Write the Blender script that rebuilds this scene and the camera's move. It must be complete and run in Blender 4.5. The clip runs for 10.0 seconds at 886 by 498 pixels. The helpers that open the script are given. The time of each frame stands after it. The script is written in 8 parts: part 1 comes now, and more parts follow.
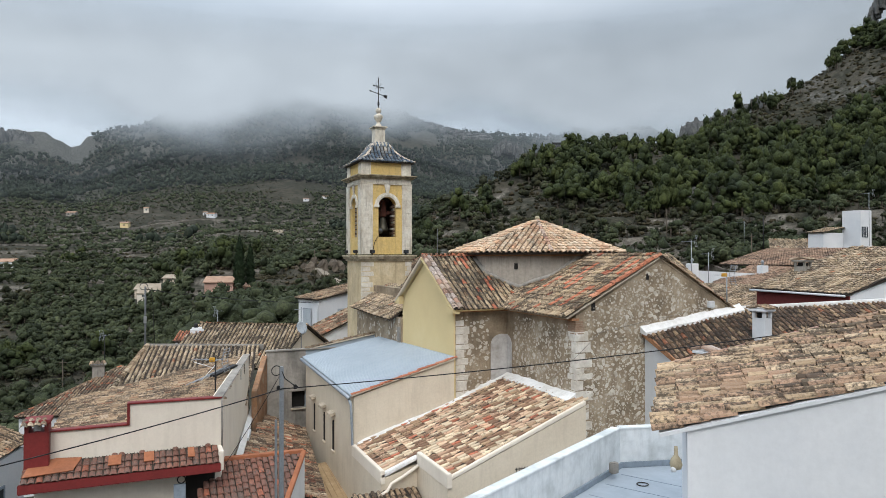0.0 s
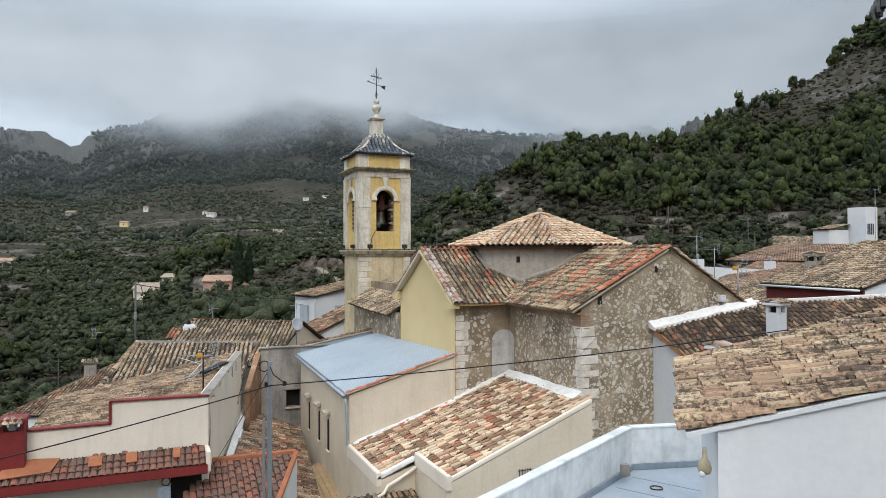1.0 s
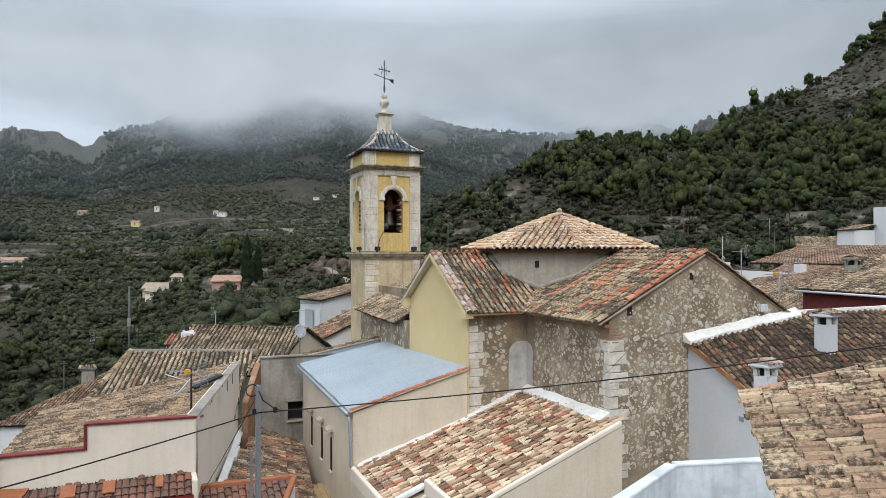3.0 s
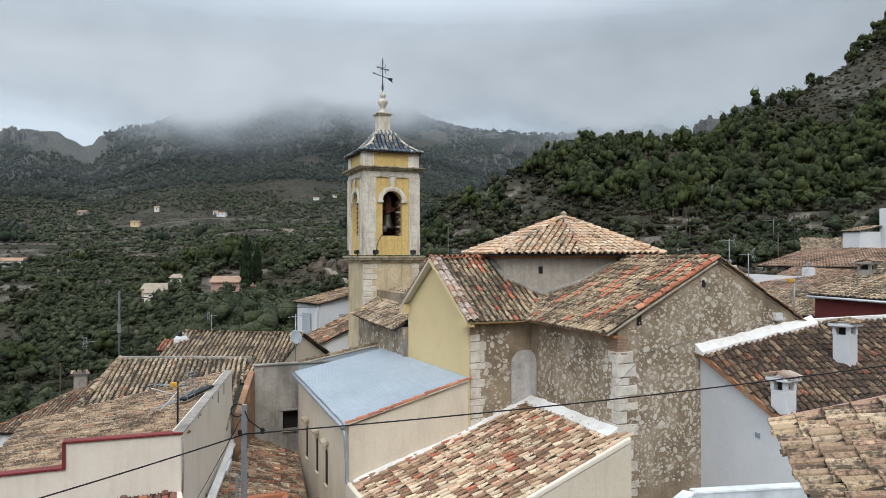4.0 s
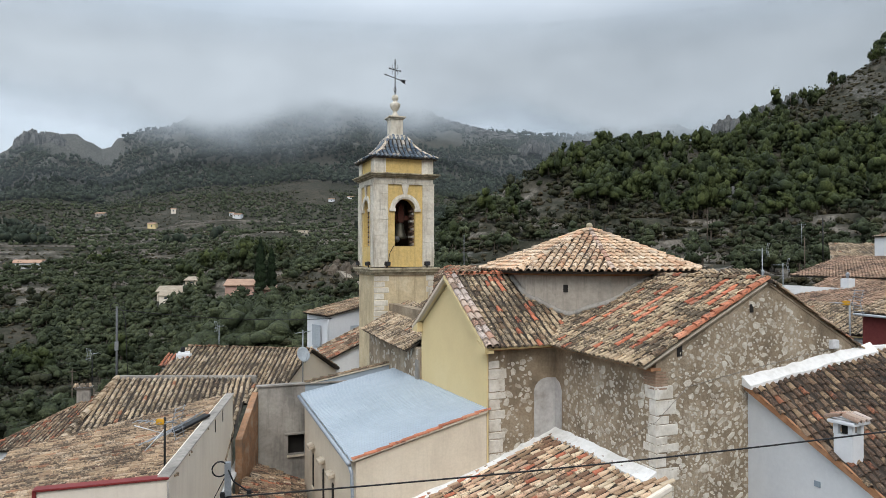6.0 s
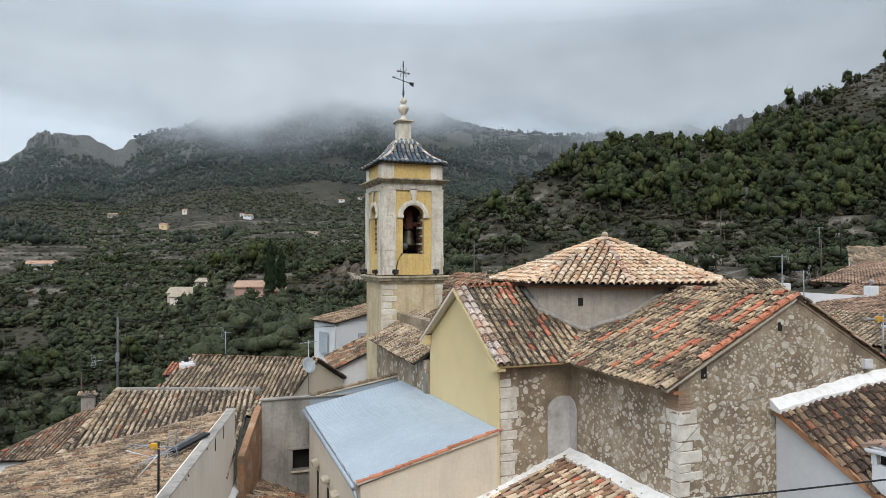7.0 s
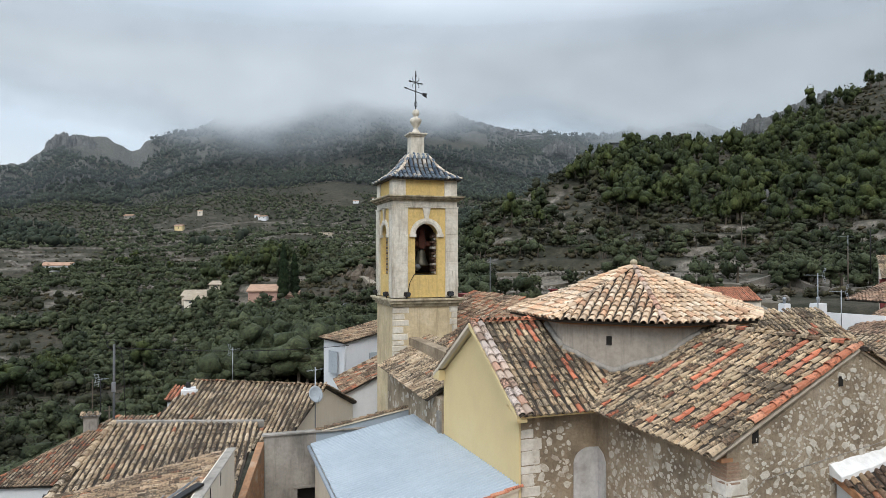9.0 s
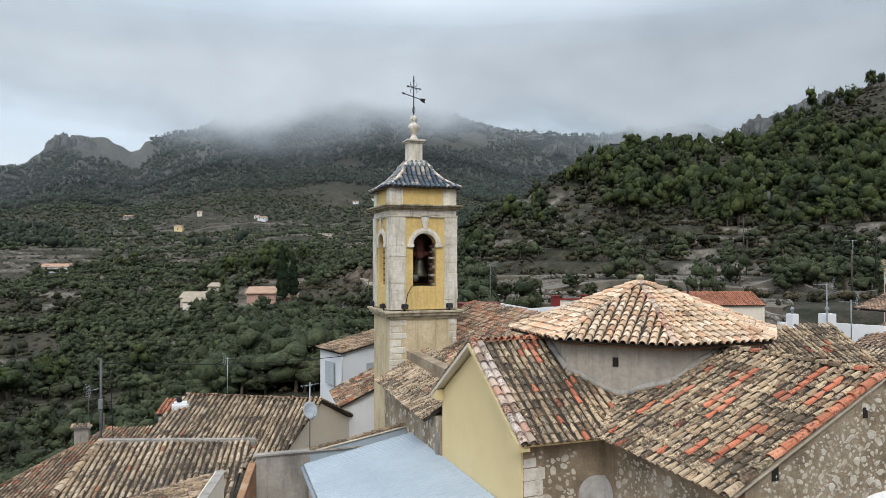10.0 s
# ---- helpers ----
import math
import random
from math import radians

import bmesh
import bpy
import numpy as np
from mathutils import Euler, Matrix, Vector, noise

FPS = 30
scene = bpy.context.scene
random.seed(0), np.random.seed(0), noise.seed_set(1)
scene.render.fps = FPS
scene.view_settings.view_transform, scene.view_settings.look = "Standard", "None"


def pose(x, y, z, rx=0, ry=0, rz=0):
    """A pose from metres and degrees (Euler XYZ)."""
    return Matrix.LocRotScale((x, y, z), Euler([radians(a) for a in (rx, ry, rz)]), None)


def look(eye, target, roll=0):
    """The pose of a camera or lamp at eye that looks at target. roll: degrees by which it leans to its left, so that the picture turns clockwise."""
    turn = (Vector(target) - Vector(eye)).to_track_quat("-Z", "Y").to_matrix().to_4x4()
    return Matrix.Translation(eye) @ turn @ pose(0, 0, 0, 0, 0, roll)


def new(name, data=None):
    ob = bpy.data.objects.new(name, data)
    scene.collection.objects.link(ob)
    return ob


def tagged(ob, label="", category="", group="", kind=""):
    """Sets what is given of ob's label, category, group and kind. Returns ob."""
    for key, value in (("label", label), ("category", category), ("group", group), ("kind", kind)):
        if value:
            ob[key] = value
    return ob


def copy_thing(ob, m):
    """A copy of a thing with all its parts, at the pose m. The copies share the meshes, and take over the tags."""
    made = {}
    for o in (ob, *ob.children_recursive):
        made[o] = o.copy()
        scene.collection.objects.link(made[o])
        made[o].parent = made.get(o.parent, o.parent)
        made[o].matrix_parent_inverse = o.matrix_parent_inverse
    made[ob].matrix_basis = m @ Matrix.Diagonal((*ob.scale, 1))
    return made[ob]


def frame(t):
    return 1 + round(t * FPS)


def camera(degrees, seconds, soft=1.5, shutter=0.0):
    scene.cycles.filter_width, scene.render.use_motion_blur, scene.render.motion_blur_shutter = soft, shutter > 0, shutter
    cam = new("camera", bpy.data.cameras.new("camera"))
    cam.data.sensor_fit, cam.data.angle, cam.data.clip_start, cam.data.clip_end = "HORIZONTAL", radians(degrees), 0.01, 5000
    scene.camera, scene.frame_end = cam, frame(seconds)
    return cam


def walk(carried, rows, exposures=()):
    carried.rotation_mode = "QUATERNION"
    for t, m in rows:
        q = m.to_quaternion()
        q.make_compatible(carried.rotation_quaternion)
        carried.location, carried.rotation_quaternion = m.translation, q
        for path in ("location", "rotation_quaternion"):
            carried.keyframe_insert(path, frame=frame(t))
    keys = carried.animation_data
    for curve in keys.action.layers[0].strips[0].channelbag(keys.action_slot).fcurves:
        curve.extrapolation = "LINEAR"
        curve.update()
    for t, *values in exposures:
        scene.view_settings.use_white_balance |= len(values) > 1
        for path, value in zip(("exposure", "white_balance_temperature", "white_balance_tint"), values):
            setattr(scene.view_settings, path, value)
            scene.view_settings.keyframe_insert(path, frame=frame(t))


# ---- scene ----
# camera: a drone that glides forward and climbs
cam = camera(65.9, 10.0, soft=0.5)
METRES, EYE, TILT, LEAN, TURN = 11.0, 12.0, 0.0, 0.0, -23.0
ROWS = [
    (0.0, 0.0, 0.0, 0.0, 0.0, 0.55, 0.11),
    (0.5, 0.0019, 0.0514, -0.0139, 0.0, 0.55, 0.11),
    (1.0, 0.0029, 0.1035, -0.0269, 0.01, 0.53, 0.1),
    (1.5, 0.0018, 0.1555, -0.029, 0.03, 0.51, 0.1),
    (2.0, -0.0001, 0.2073, -0.0244, 0.46, 0.49, 0.09),
    (2.5, -0.0024, 0.2577, -0.0168, 0.81, 0.49, 0.08),
    (4.0, -0.0043, 0.402, 0.0089, 0.89, 0.48, 0.07),
    (4.5, -0.0031, 0.4472, 0.0208, 0.88, 0.48, 0.08),
    (5.0, -0.0046, 0.4934, 0.0328, 0.99, 0.5, 0.1),
    (5.5, -0.008, 0.5427, 0.0459, 1.59, 0.54, 0.09),
    (7.0, -0.0099, 0.6822, 0.0944, 3.01, 0.58, 0.07),
    (7.5, -0.0113, 0.7242, 0.1166, 3.48, 0.59, 0.06),
    (8.0, -0.0148, 0.7668, 0.1391, 3.95, 0.59, 0.04),
    (8.5, -0.0186, 0.8126, 0.1631, 4.2, 0.59, 0.05),
    (9.0, -0.0211, 0.8559, 0.1877, 4.2, 0.58, 0.04),
    (9.5, -0.0228, 0.9003, 0.2116, 4.2, 0.58, 0.05),
    (10.0, -0.0225, 0.9457, 0.2321, 4.2, 0.6, 0.06),
]
walk(cam, [(t, pose(0, 0, EYE, TILT, LEAN, TURN) @ pose(METRES * x, METRES * y, METRES * z, 90 + pitch, roll, yaw)) for t, x, y, z, yaw, pitch, roll in ROWS],
     [(0.0, -0.15), (7.0, -0.11), (10.0, -0.05)])

# ---- world: a bright overcast sky, brighter towards the zenith, and a very soft sun ----
SUN_EL, SUN_AZ = 48.0, 200.0
world = bpy.data.worlds.new("overcast_sky")
scene.world = world
world.use_nodes = True
wt = world.node_tree
wt.nodes.clear()


def wnode(kind, **kw):
    n = wt.nodes.new(kind)
    for k, v in kw.items():
        n.inputs[k].default_value = v
    return n


w_out = wnode("ShaderNodeOutputWorld")
w_sky = wt.nodes.new("ShaderNodeTexSky")
w_sky.sky_type = "NISHITA"
w_sky.sun_disc = False
w_sky.sun_elevation, w_sky.sun_rotation = radians(SUN_EL), radians(SUN_AZ)
w_sky.air_density, w_sky.dust_density = 1.0, 4.0
w_bg1 = wnode("ShaderNodeBackground", Strength=0.05)
wt.links.new(w_sky.outputs[0], w_bg1.inputs["Color"])
w_tc = wt.nodes.new("ShaderNodeTexCoord")
w_sep = wt.nodes.new("ShaderNodeSeparateXYZ")
wt.links.new(w_tc.outputs["Generated"], w_sep.inputs[0])
w_map = wnode("ShaderNodeMapping", Scale=(1.0, 1.0, 3.2))
wt.links.new(w_tc.outputs["Generated"], w_map.inputs["Vector"])
w_noise = wnode("ShaderNodeTexNoise", Scale=2.6, Detail=5.0, Roughness=0.5)
wt.links.new(w_map.outputs[0], w_noise.inputs["Vector"])
w_ramp = wt.nodes.new("ShaderNodeValToRGB")
w_ramp.color_ramp.elements[0].position, w_ramp.color_ramp.elements[1].position = 0.32, 0.68
w_ramp.color_ramp.elements[0].color = (0.50, 0.575, 0.655, 1)
w_ramp.color_ramp.elements[1].color = (0.70, 0.765, 0.835, 1)
wt.links.new(w_noise.outputs[0], w_ramp.inputs[0])
w_grad = wt.nodes.new("ShaderNodeValToRGB")
e = w_grad.color_ramp.elements
e[0].position, e[0].color = 0.0, (0.70, 0.70, 0.70, 1)
e[1].position, e[1].color = 1.0, (2.2, 2.16, 2.12, 1)
m1 = e.new(0.22)
m1.color = (0.86, 0.86, 0.86, 1)
m2 = e.new(0.42)
m2.color = (1.35, 1.35, 1.34, 1)
wt.links.new(w_sep.outputs[2], w_grad.inputs[0])
w_mul = wt.nodes.new("ShaderNodeMix")
w_mul.data_type, w_mul.blend_type = "RGBA", "MULTIPLY"
w_mul.inputs[0].default_value = 1.0
wt.links.new(w_ramp.outputs[0], w_mul.inputs[6])
wt.links.new(w_grad.outputs[0], w_mul.inputs[7])
w_bg2 = wnode("ShaderNodeBackground", Strength=1.07)
# brighter towards the hidden sun, dimmer away from it
w_dot = wt.nodes.new("ShaderNodeVectorMath")
w_dot.operation = "DOT_PRODUCT"
w_dot.inputs[1].default_value = (-0.92, 0.39, 0.0)
wt.links.new(w_tc.outputs["Generated"], w_dot.inputs[0])
w_side = wnode("ShaderNodeMapRange")
for i_, v_ in ((1, -1.0), (2, 1.0), (3, 0.74), (4, 1.40)):
    w_side.inputs[i_].default_value = v_
wt.links.new(w_dot.outputs["Value"], w_side.inputs[0])
w_mul2 = wt.nodes.new("ShaderNodeVectorMath")
w_mul2.operation = "SCALE"
wt.links.new(w_mul.outputs[2], w_mul2.inputs[0])
wt.links.new(w_side.outputs[0], w_mul2.inputs["Scale"])
wt.links.new(w_mul2.outputs[0], w_bg2.inputs["Color"])
w_add = wt.nodes.new("ShaderNodeAddShader")
wt.links.new(w_bg1.outputs[0], w_add.inputs[0])
wt.links.new(w_bg2.outputs[0], w_add.inputs[1])
wt.links.new(w_add.outputs[0], w_out.inputs["Surface"])

sun = new("sun", bpy.data.lights.new("sun", "SUN"))
sun.data.energy, sun.data.angle, sun.data.color = 1.3, radians(25), (1.0, 0.99, 0.97)
# azimuth from north (+y) clockwise, the lamp shines from there
sun.matrix_world = look((120 * math.sin(radians(SUN_AZ)), 120 * math.cos(radians(SUN_AZ)), 130), (0, 0, 0))

# ---- materials ----
def mat_base(name):
    m = bpy.data.materials.new(name)
    m.use_nodes = True
    nt = m.node_tree
    bsdf = nt.nodes["Principled BSDF"]
    return m, nt, bsdf


def add(nt, kind, links=(), **kw):
    n = nt.nodes.new(kind)
    for k, v in kw.items():
        n.inputs[k].default_value = v
    for src, dst in links:
        nt.links.new(src, n.inputs[dst])
    return n


def ramp(nt, fac, stops, interp="LINEAR"):
    n = nt.nodes.new("ShaderNodeValToRGB")
    cr = n.color_ramp
    cr.interpolation = interp
    while len(cr.elements) < len(stops):
        cr.elements.new(0.5)
    for el, (p, c) in zip(cr.elements, stops):
        el.position, el.color = p, (*c, 1)
    nt.links.new(fac, n.inputs[0])
    return n


def mixc(nt, fac, a, b, blend="MIX"):
    n = nt.nodes.new("ShaderNodeMix")
    n.data_type, n.blend_type = "RGBA", blend
    for v, i in ((fac, 0), (a, 6), (b, 7)):
        if isinstance(v, (int, float)):
            n.inputs[i].default_value = v
        elif isinstance(v, tuple):
            n.inputs[i].default_value = (*v, 1)
        else:
            nt.links.new(v, n.inputs[i])
    return n.outputs[2]


def position(nt):
    return nt.nodes.new("ShaderNodeNewGeometry").outputs["Position"]


def noise_tex(nt, vec, scale, detail=4.0, rough=0.6, stretch=None):
    if stretch:
        mp = add(nt, "ShaderNodeMapping", [(vec, "Vector")], Scale=stretch)
        vec = mp.outputs[0]
    return add(nt, "ShaderNodeTexNoise", [(vec, "Vector")], Scale=scale, Detail=detail, Roughness=rough).outputs[0]


def bump(nt, bsdf, height, strength, distance):
    b = add(nt, "ShaderNodeBump", [(height, "Height")], Strength=strength, Distance=distance)
    nt.links.new(b.outputs[0], bsdf.inputs["Normal"])


def surface(name, base, dark, light=None, grain=9.0, patch=0.7, rough=0.85, relief=0.3, depth=0.01,
            streak=None, streak_amt=0.5, metal=0.0, spec=0.3, fleck=0.55):
    """A worn surface: colour patches, finer grain, optional rain streaks with a colour of their own."""
    m, nt, bsdf = mat_base(name)
    pos = position(nt)
    n1 = noise_tex(nt, pos, patch, 5, 0.6)
    n2 = noise_tex(nt, pos, grain, 5, 0.65)
    c = ramp(nt, n1, [(0.3, dark), (0.52, base), (0.72, light or base)]).outputs[0]
    c2 = ramp(nt, n2, [(0.3, (0.62, 0.62, 0.62)), (0.62, (1.0, 1.0, 1.0))]).outputs[0]
    c = mixc(nt, fleck, c, c2, "MULTIPLY")
    if streak:
        s = noise_tex(nt, pos, 1.6, 6, 0.7, (2.2, 2.2, 0.22))
        f = ramp(nt, s, [(0.5, (0, 0, 0)), (0.72, (streak_amt,) * 3)]).outputs[0]
        c = mixc(nt, f, c, streak)
    nt.links.new(c, bsdf.inputs["Base Color"])
    bsdf.inputs["Roughness"].default_value = rough
    bsdf.inputs["Metallic"].default_value = metal
    bsdf.inputs["Specular IOR Level"].default_value = spec
    if relief:
        bump(nt, bsdf, n2, relief, depth)
    return m


def piece_random(nt):
    """A number per piece, for objects of their own and for islands of a joined mesh."""
    oi = nt.nodes.new("ShaderNodeObjectInfo").outputs["Random"]
    ri = nt.nodes.new("ShaderNodeNewGeometry").outputs["Random Per Island"]
    s = add(nt, "ShaderNodeMath", [(oi, 0), (ri, 1)])
    s.operation = "ADD"
    f = add(nt, "ShaderNodeMath", [(s.outputs[0], 0)])
    f.operation = "FRACT"
    k = add(nt, "ShaderNodeMath", [(s.outputs[0], 0)])
    k.operation = "MULTIPLY"
    k.inputs[1].default_value = 17.31
    k2 = add(nt, "ShaderNodeMath", [(k.outputs[0], 0)])
    k2.operation = "FRACT"
    return f.outputs[0], k2.outputs[0]


def tile_mat(name, stops, lichen=(0.034, 0.029, 0.024), amount=0.6, pale=(0.42, 0.40, 0.34), gloss=0.9):
    """Fired clay tiles: each piece has its own tone, with dark lichen and pale bloom over them."""
    m, nt, bsdf = mat_base(name)
    pos = position(nt)
    r1, r2 = piece_random(nt)
    c = ramp(nt, r1, stops, "CONSTANT").outputs[0]
    tone = ramp(nt, r2, [(0.0, (0.66, 0.66, 0.66)), (0.5, (1.0, 1.0, 1.0)), (1.0, (1.18, 1.16, 1.14))]).outputs[0]
    c = mixc(nt, 1.0, c, tone, "MULTIPLY")
    n1 = noise_tex(nt, pos, 15.0, 7, 0.72)
    n3 = noise_tex(nt, pos, 0.8, 3, 0.5)
    n2 = noise_tex(nt, pos, 34.0, 4, 0.7)
    f3 = add(nt, "ShaderNodeMath", [(n3, 0), (n1, 2)])
    f3.operation = "MULTIPLY_ADD"
    f3.inputs[1].default_value = 0.55
    ft = add(nt, "ShaderNodeMath", [(r2, 0), (f3.outputs[0], 2)])
    ft.operation = "MULTIPLY_ADD"
    ft.inputs[1].default_value = 0.20
    lo = 0.85 + (0.93 - amount) * 0.22
    fac = add(nt, "ShaderNodeMapRange", [(ft.outputs[0], 0)])
    fac.inputs[1].default_value, fac.inputs[2].default_value = lo - 0.03, lo + 0.15
    fac.inputs[4].default_value = 0.88
    bl = ramp(nt, n2, [(0.52, (0, 0, 0)), (0.75, (0.55, 0.55, 0.55))]).outputs[0]
    c = mixc(nt, bl, c, pale)
    c = mixc(nt, 1.0, c, (1.04, 0.955, 0.90), "MULTIPLY")
    c = mixc(nt, fac.outputs[0], c, lichen)
    nt.links.new(c, bsdf.inputs["Base Color"])
    bsdf.inputs["Roughness"].default_value = gloss
    bsdf.inputs["Specular IOR Level"].default_value = 0.25
    bump(nt, bsdf, n1, 0.5, 0.015)
    return m


ORANGE = (0.50, 0.175, 0.10)
T_CHURCH = tile_mat("tile_weathered_church", [(0.0, (0.54, 0.445, 0.30)), (0.28, (0.44, 0.34, 0.22)), (0.48, (0.36, 0.30, 0.215)), (0.64, (0.50, 0.41, 0.285)), (0.85, (0.24, 0.165, 0.105)), (0.955, ORANGE)], amount=1.08)
T_DRUM = tile_mat("tile_pale_drum", [(0.0, (0.64, 0.515, 0.375)), (0.3, (0.60, 0.46, 0.32)), (0.55, (0.58, 0.39, 0.26)), (0.70, (0.66, 0.57, 0.45)), (0.92, (0.40, 0.30, 0.21))], amount=0.45)
T_SHED = tile_mat("tile_mixed_lean_to", [(0.0, (0.68, 0.59, 0.44)), (0.30, (0.60, 0.46, 0.33)), (0.48, (0.55, 0.38, 0.27)), (0.62, (0.24, 0.15, 0.10)), (0.80, (0.36, 0.26, 0.17)), (0.94, (0.46, 0.165, 0.10))], amount=0.55, lichen=(0.08, 0.06, 0.045))
T_OLD = tile_mat("tile_old_grey_tan", [(0.0, (0.45, 0.365, 0.25)), (0.3, (0.53, 0.445, 0.315)), (0.55, (0.33, 0.255, 0.175)), (0.75, (0.57, 0.49, 0.37)), (0.985, (0.40, 0.19, 0.11))], amount=1.0)
T_SAND = tile_mat("tile_old_sand", [(0.0, (0.43, 0.335, 0.225)), (0.35, (0.37, 0.28, 0.185)), (0.6, (0.29, 0.21, 0.14)), (0.82, (0.48, 0.395, 0.29)), (0.95, (0.37, 0.20, 0.12))], amount=1.08)
T_DARK = tile_mat("tile_dark_brown", [(0.0, (0.15, 0.10, 0.07)), (0.3, (0.22, 0.155, 0.105)), (0.52, (0.11, 0.075, 0.055)), (0.74, (0.34, 0.255, 0.165)), (0.95, (0.30, 0.13, 0.075))], amount=0.95)
T_NEAR = tile_mat("tile_ochre_lichen", [(0.0, (0.47, 0.37, 0.245)), (0.28, (0.54, 0.445, 0.315)), (0.5, (0.40, 0.285, 0.195)), (0.72, (0.31, 0.225, 0.155)), (0.86, (0.48, 0.335, 0.235))], amount=0.95)
T_BROWN = tile_mat("tile_brown_orange", [(0.0, (0.34, 0.25, 0.17)), (0.33, (0.46, 0.35, 0.24)), (0.58, (0.26, 0.17, 0.115)), (0.74, (0.46, 0.185, 0.105)), (0.86, (0.57, 0.49, 0.37))], amount=1.1)
T_FAR = tile_mat("tile_rosy_far", [(0.0, (0.40, 0.28, 0.205)), (0.4, (0.33, 0.235, 0.17)), (0.7, (0.45, 0.345, 0.255)), (0.88, (0.23, 0.165, 0.125))], amount=0.85)
T_RED = tile_mat("tile_red_interlocking", [(0.0, (0.20, 0.098, 0.076)), (0.4, (0.25, 0.115, 0.084)), (0.75, (0.18, 0.095, 0.076)), (0.96, (0.36, 0.13, 0.08))], amount=0.8, lichen=(0.10, 0.085, 0.072))
T_TERRA = tile_mat("tile_bright_terracotta", [(0.0, (0.46, 0.185, 0.11)), (0.5, (0.42, 0.16, 0.09)), (0.8, (0.50, 0.24, 0.15))], amount=0.5)
T_RUN = tile_mat("tile_new_salmon", [(0.0, (0.50, 0.175, 0.10)), (0.5, (0.47, 0.20, 0.13)), (0.8, (0.44, 0.15, 0.09))], amount=0.45)
T_VERGE = tile_mat("tile_verge_pale_pink", [(0.0, (0.48, 0.40, 0.34)), (0.4, (0.45, 0.29, 0.22)), (0.6, (0.50, 0.45, 0.42)), (0.86, (0.27, 0.20, 0.16))], amount=0.5)
T_BLUE = tile_mat("tile_glazed_blue", [(0.0, (0.055, 0.095, 0.15)), (0.4, (0.085, 0.13, 0.18)), (0.65, (0.17, 0.20, 0.22)), (0.84, (0.40, 0.39, 0.35))], amount=0.25, lichen=(0.06, 0.07, 0.07), pale=(0.5, 0.5, 0.46), gloss=0.35)
T_WHITE = tile_mat("tile_limewashed_hip", [(0.0, (0.60, 0.56, 0.48)), (0.5, (0.52, 0.48, 0.40)), (0.8, (0.66, 0.62, 0.55))], amount=0.35)
# clay darkened to near black: shade of the gaps between covers is in its colour
PANS = surface("pan_tile_shaded_clay", (0.048, 0.038, 0.029), (0.024, 0.020, 0.017), (0.085, 0.064, 0.047), grain=14, patch=2.2, relief=0.4)

M_RENDER = surface("plaster_cream", (0.66, 0.58, 0.46), (0.58, 0.50, 0.39), (0.71, 0.63, 0.51), grain=16, patch=0.5, relief=0.15, streak=(0.42, 0.36, 0.28), streak_amt=0.35, fleck=0.22)
M_YELLOW = surface("plaster_pale_yellow", (0.70, 0.56, 0.30), (0.66, 0.52, 0.28), (0.73, 0.60, 0.34), grain=18, patch=0.4, relief=0.12, fleck=0.12)
M_BEIGE = surface("plaster_beige", (0.74, 0.67, 0.57), (0.68, 0.61, 0.52), (0.77, 0.71, 0.62), grain=14, patch=0.5, relief=0.15, streak=(0.52, 0.46, 0.38), streak_amt=0.3, fleck=0.15)
M_LIME = surface("limewash_white", (0.76, 0.75, 0.73), (0.62, 0.60, 0.56), (0.80, 0.79, 0.77), grain=8, patch=0.6, relief=0.3, streak=(0.40, 0.38, 0.34), streak_amt=0.4, fleck=0.3)
M_WHITE = surface("paint_white_wall", (0.68, 0.69, 0.70), (0.60, 0.62, 0.645), (0.73, 0.73, 0.735), grain=10, patch=0.35, relief=0.2, streak=(0.60, 0.61, 0.62), streak_amt=0.4, fleck=0.16)
M_WORN = surface("worn_whitewash", (0.50, 0.485, 0.465), (0.36, 0.335, 0.305), (0.60, 0.585, 0.56), grain=8, patch=1.4, relief=0.4, streak=(0.30, 0.275, 0.245), streak_amt=0.6)
M_TERRACE = surface("paint_terrace_parapet", (0.70, 0.73, 0.74), (0.52, 0.55, 0.55), (0.76, 0.78, 0.78), grain=5, patch=1.6, relief=0.3, streak=(0.42, 0.45, 0.45), streak_amt=0.5, fleck=0.35)
M_SLATE = surface("paint_terrace_floor_grey", (0.40, 0.45, 0.50), (0.36, 0.41, 0.46), (0.44, 0.49, 0.54), grain=6, patch=0.9, relief=0.1, fleck=0.2)
M_SLATE2 = surface("paint_terrace_skirting", (0.27, 0.32, 0.37), (0.22, 0.27, 0.31), grain=8, relief=0.1)
M_GREYWALL = surface("cement_grey_stained", (0.33, 0.305, 0.27), (0.20, 0.185, 0.165), (0.42, 0.395, 0.35), grain=7, patch=0.8, relief=0.4, streak=(0.10, 0.095, 0.085), streak_amt=0.7)
M_DRUMWALL = surface("cement_drum_wall", (0.40, 0.355, 0.30), (0.30, 0.27, 0.23), (0.46, 0.415, 0.36), grain=8, patch=0.6, relief=0.25, streak=(0.16, 0.145, 0.125), streak_amt=0.75)
M_MORTAR = surface("rubble_mortar", (0.325, 0.255, 0.175), (0.18, 0.14, 0.098), (0.45, 0.375, 0.28), grain=13, patch=1.1, relief=0.9, depth=0.04, streak=(0.13, 0.095, 0.065), streak_amt=0.55)
M_STONE = surface("pale_limestone", (0.52, 0.45, 0.35), (0.36, 0.30, 0.225), (0.62, 0.56, 0.46), grain=9, patch=2.2, relief=0.5, depth=0.02)
M_RUBBLE = surface("rubble_stone", (0.56, 0.505, 0.42), (0.36, 0.30, 0.225), (0.68, 0.64, 0.56), grain=12, patch=3.0, relief=0.6, depth=0.02)
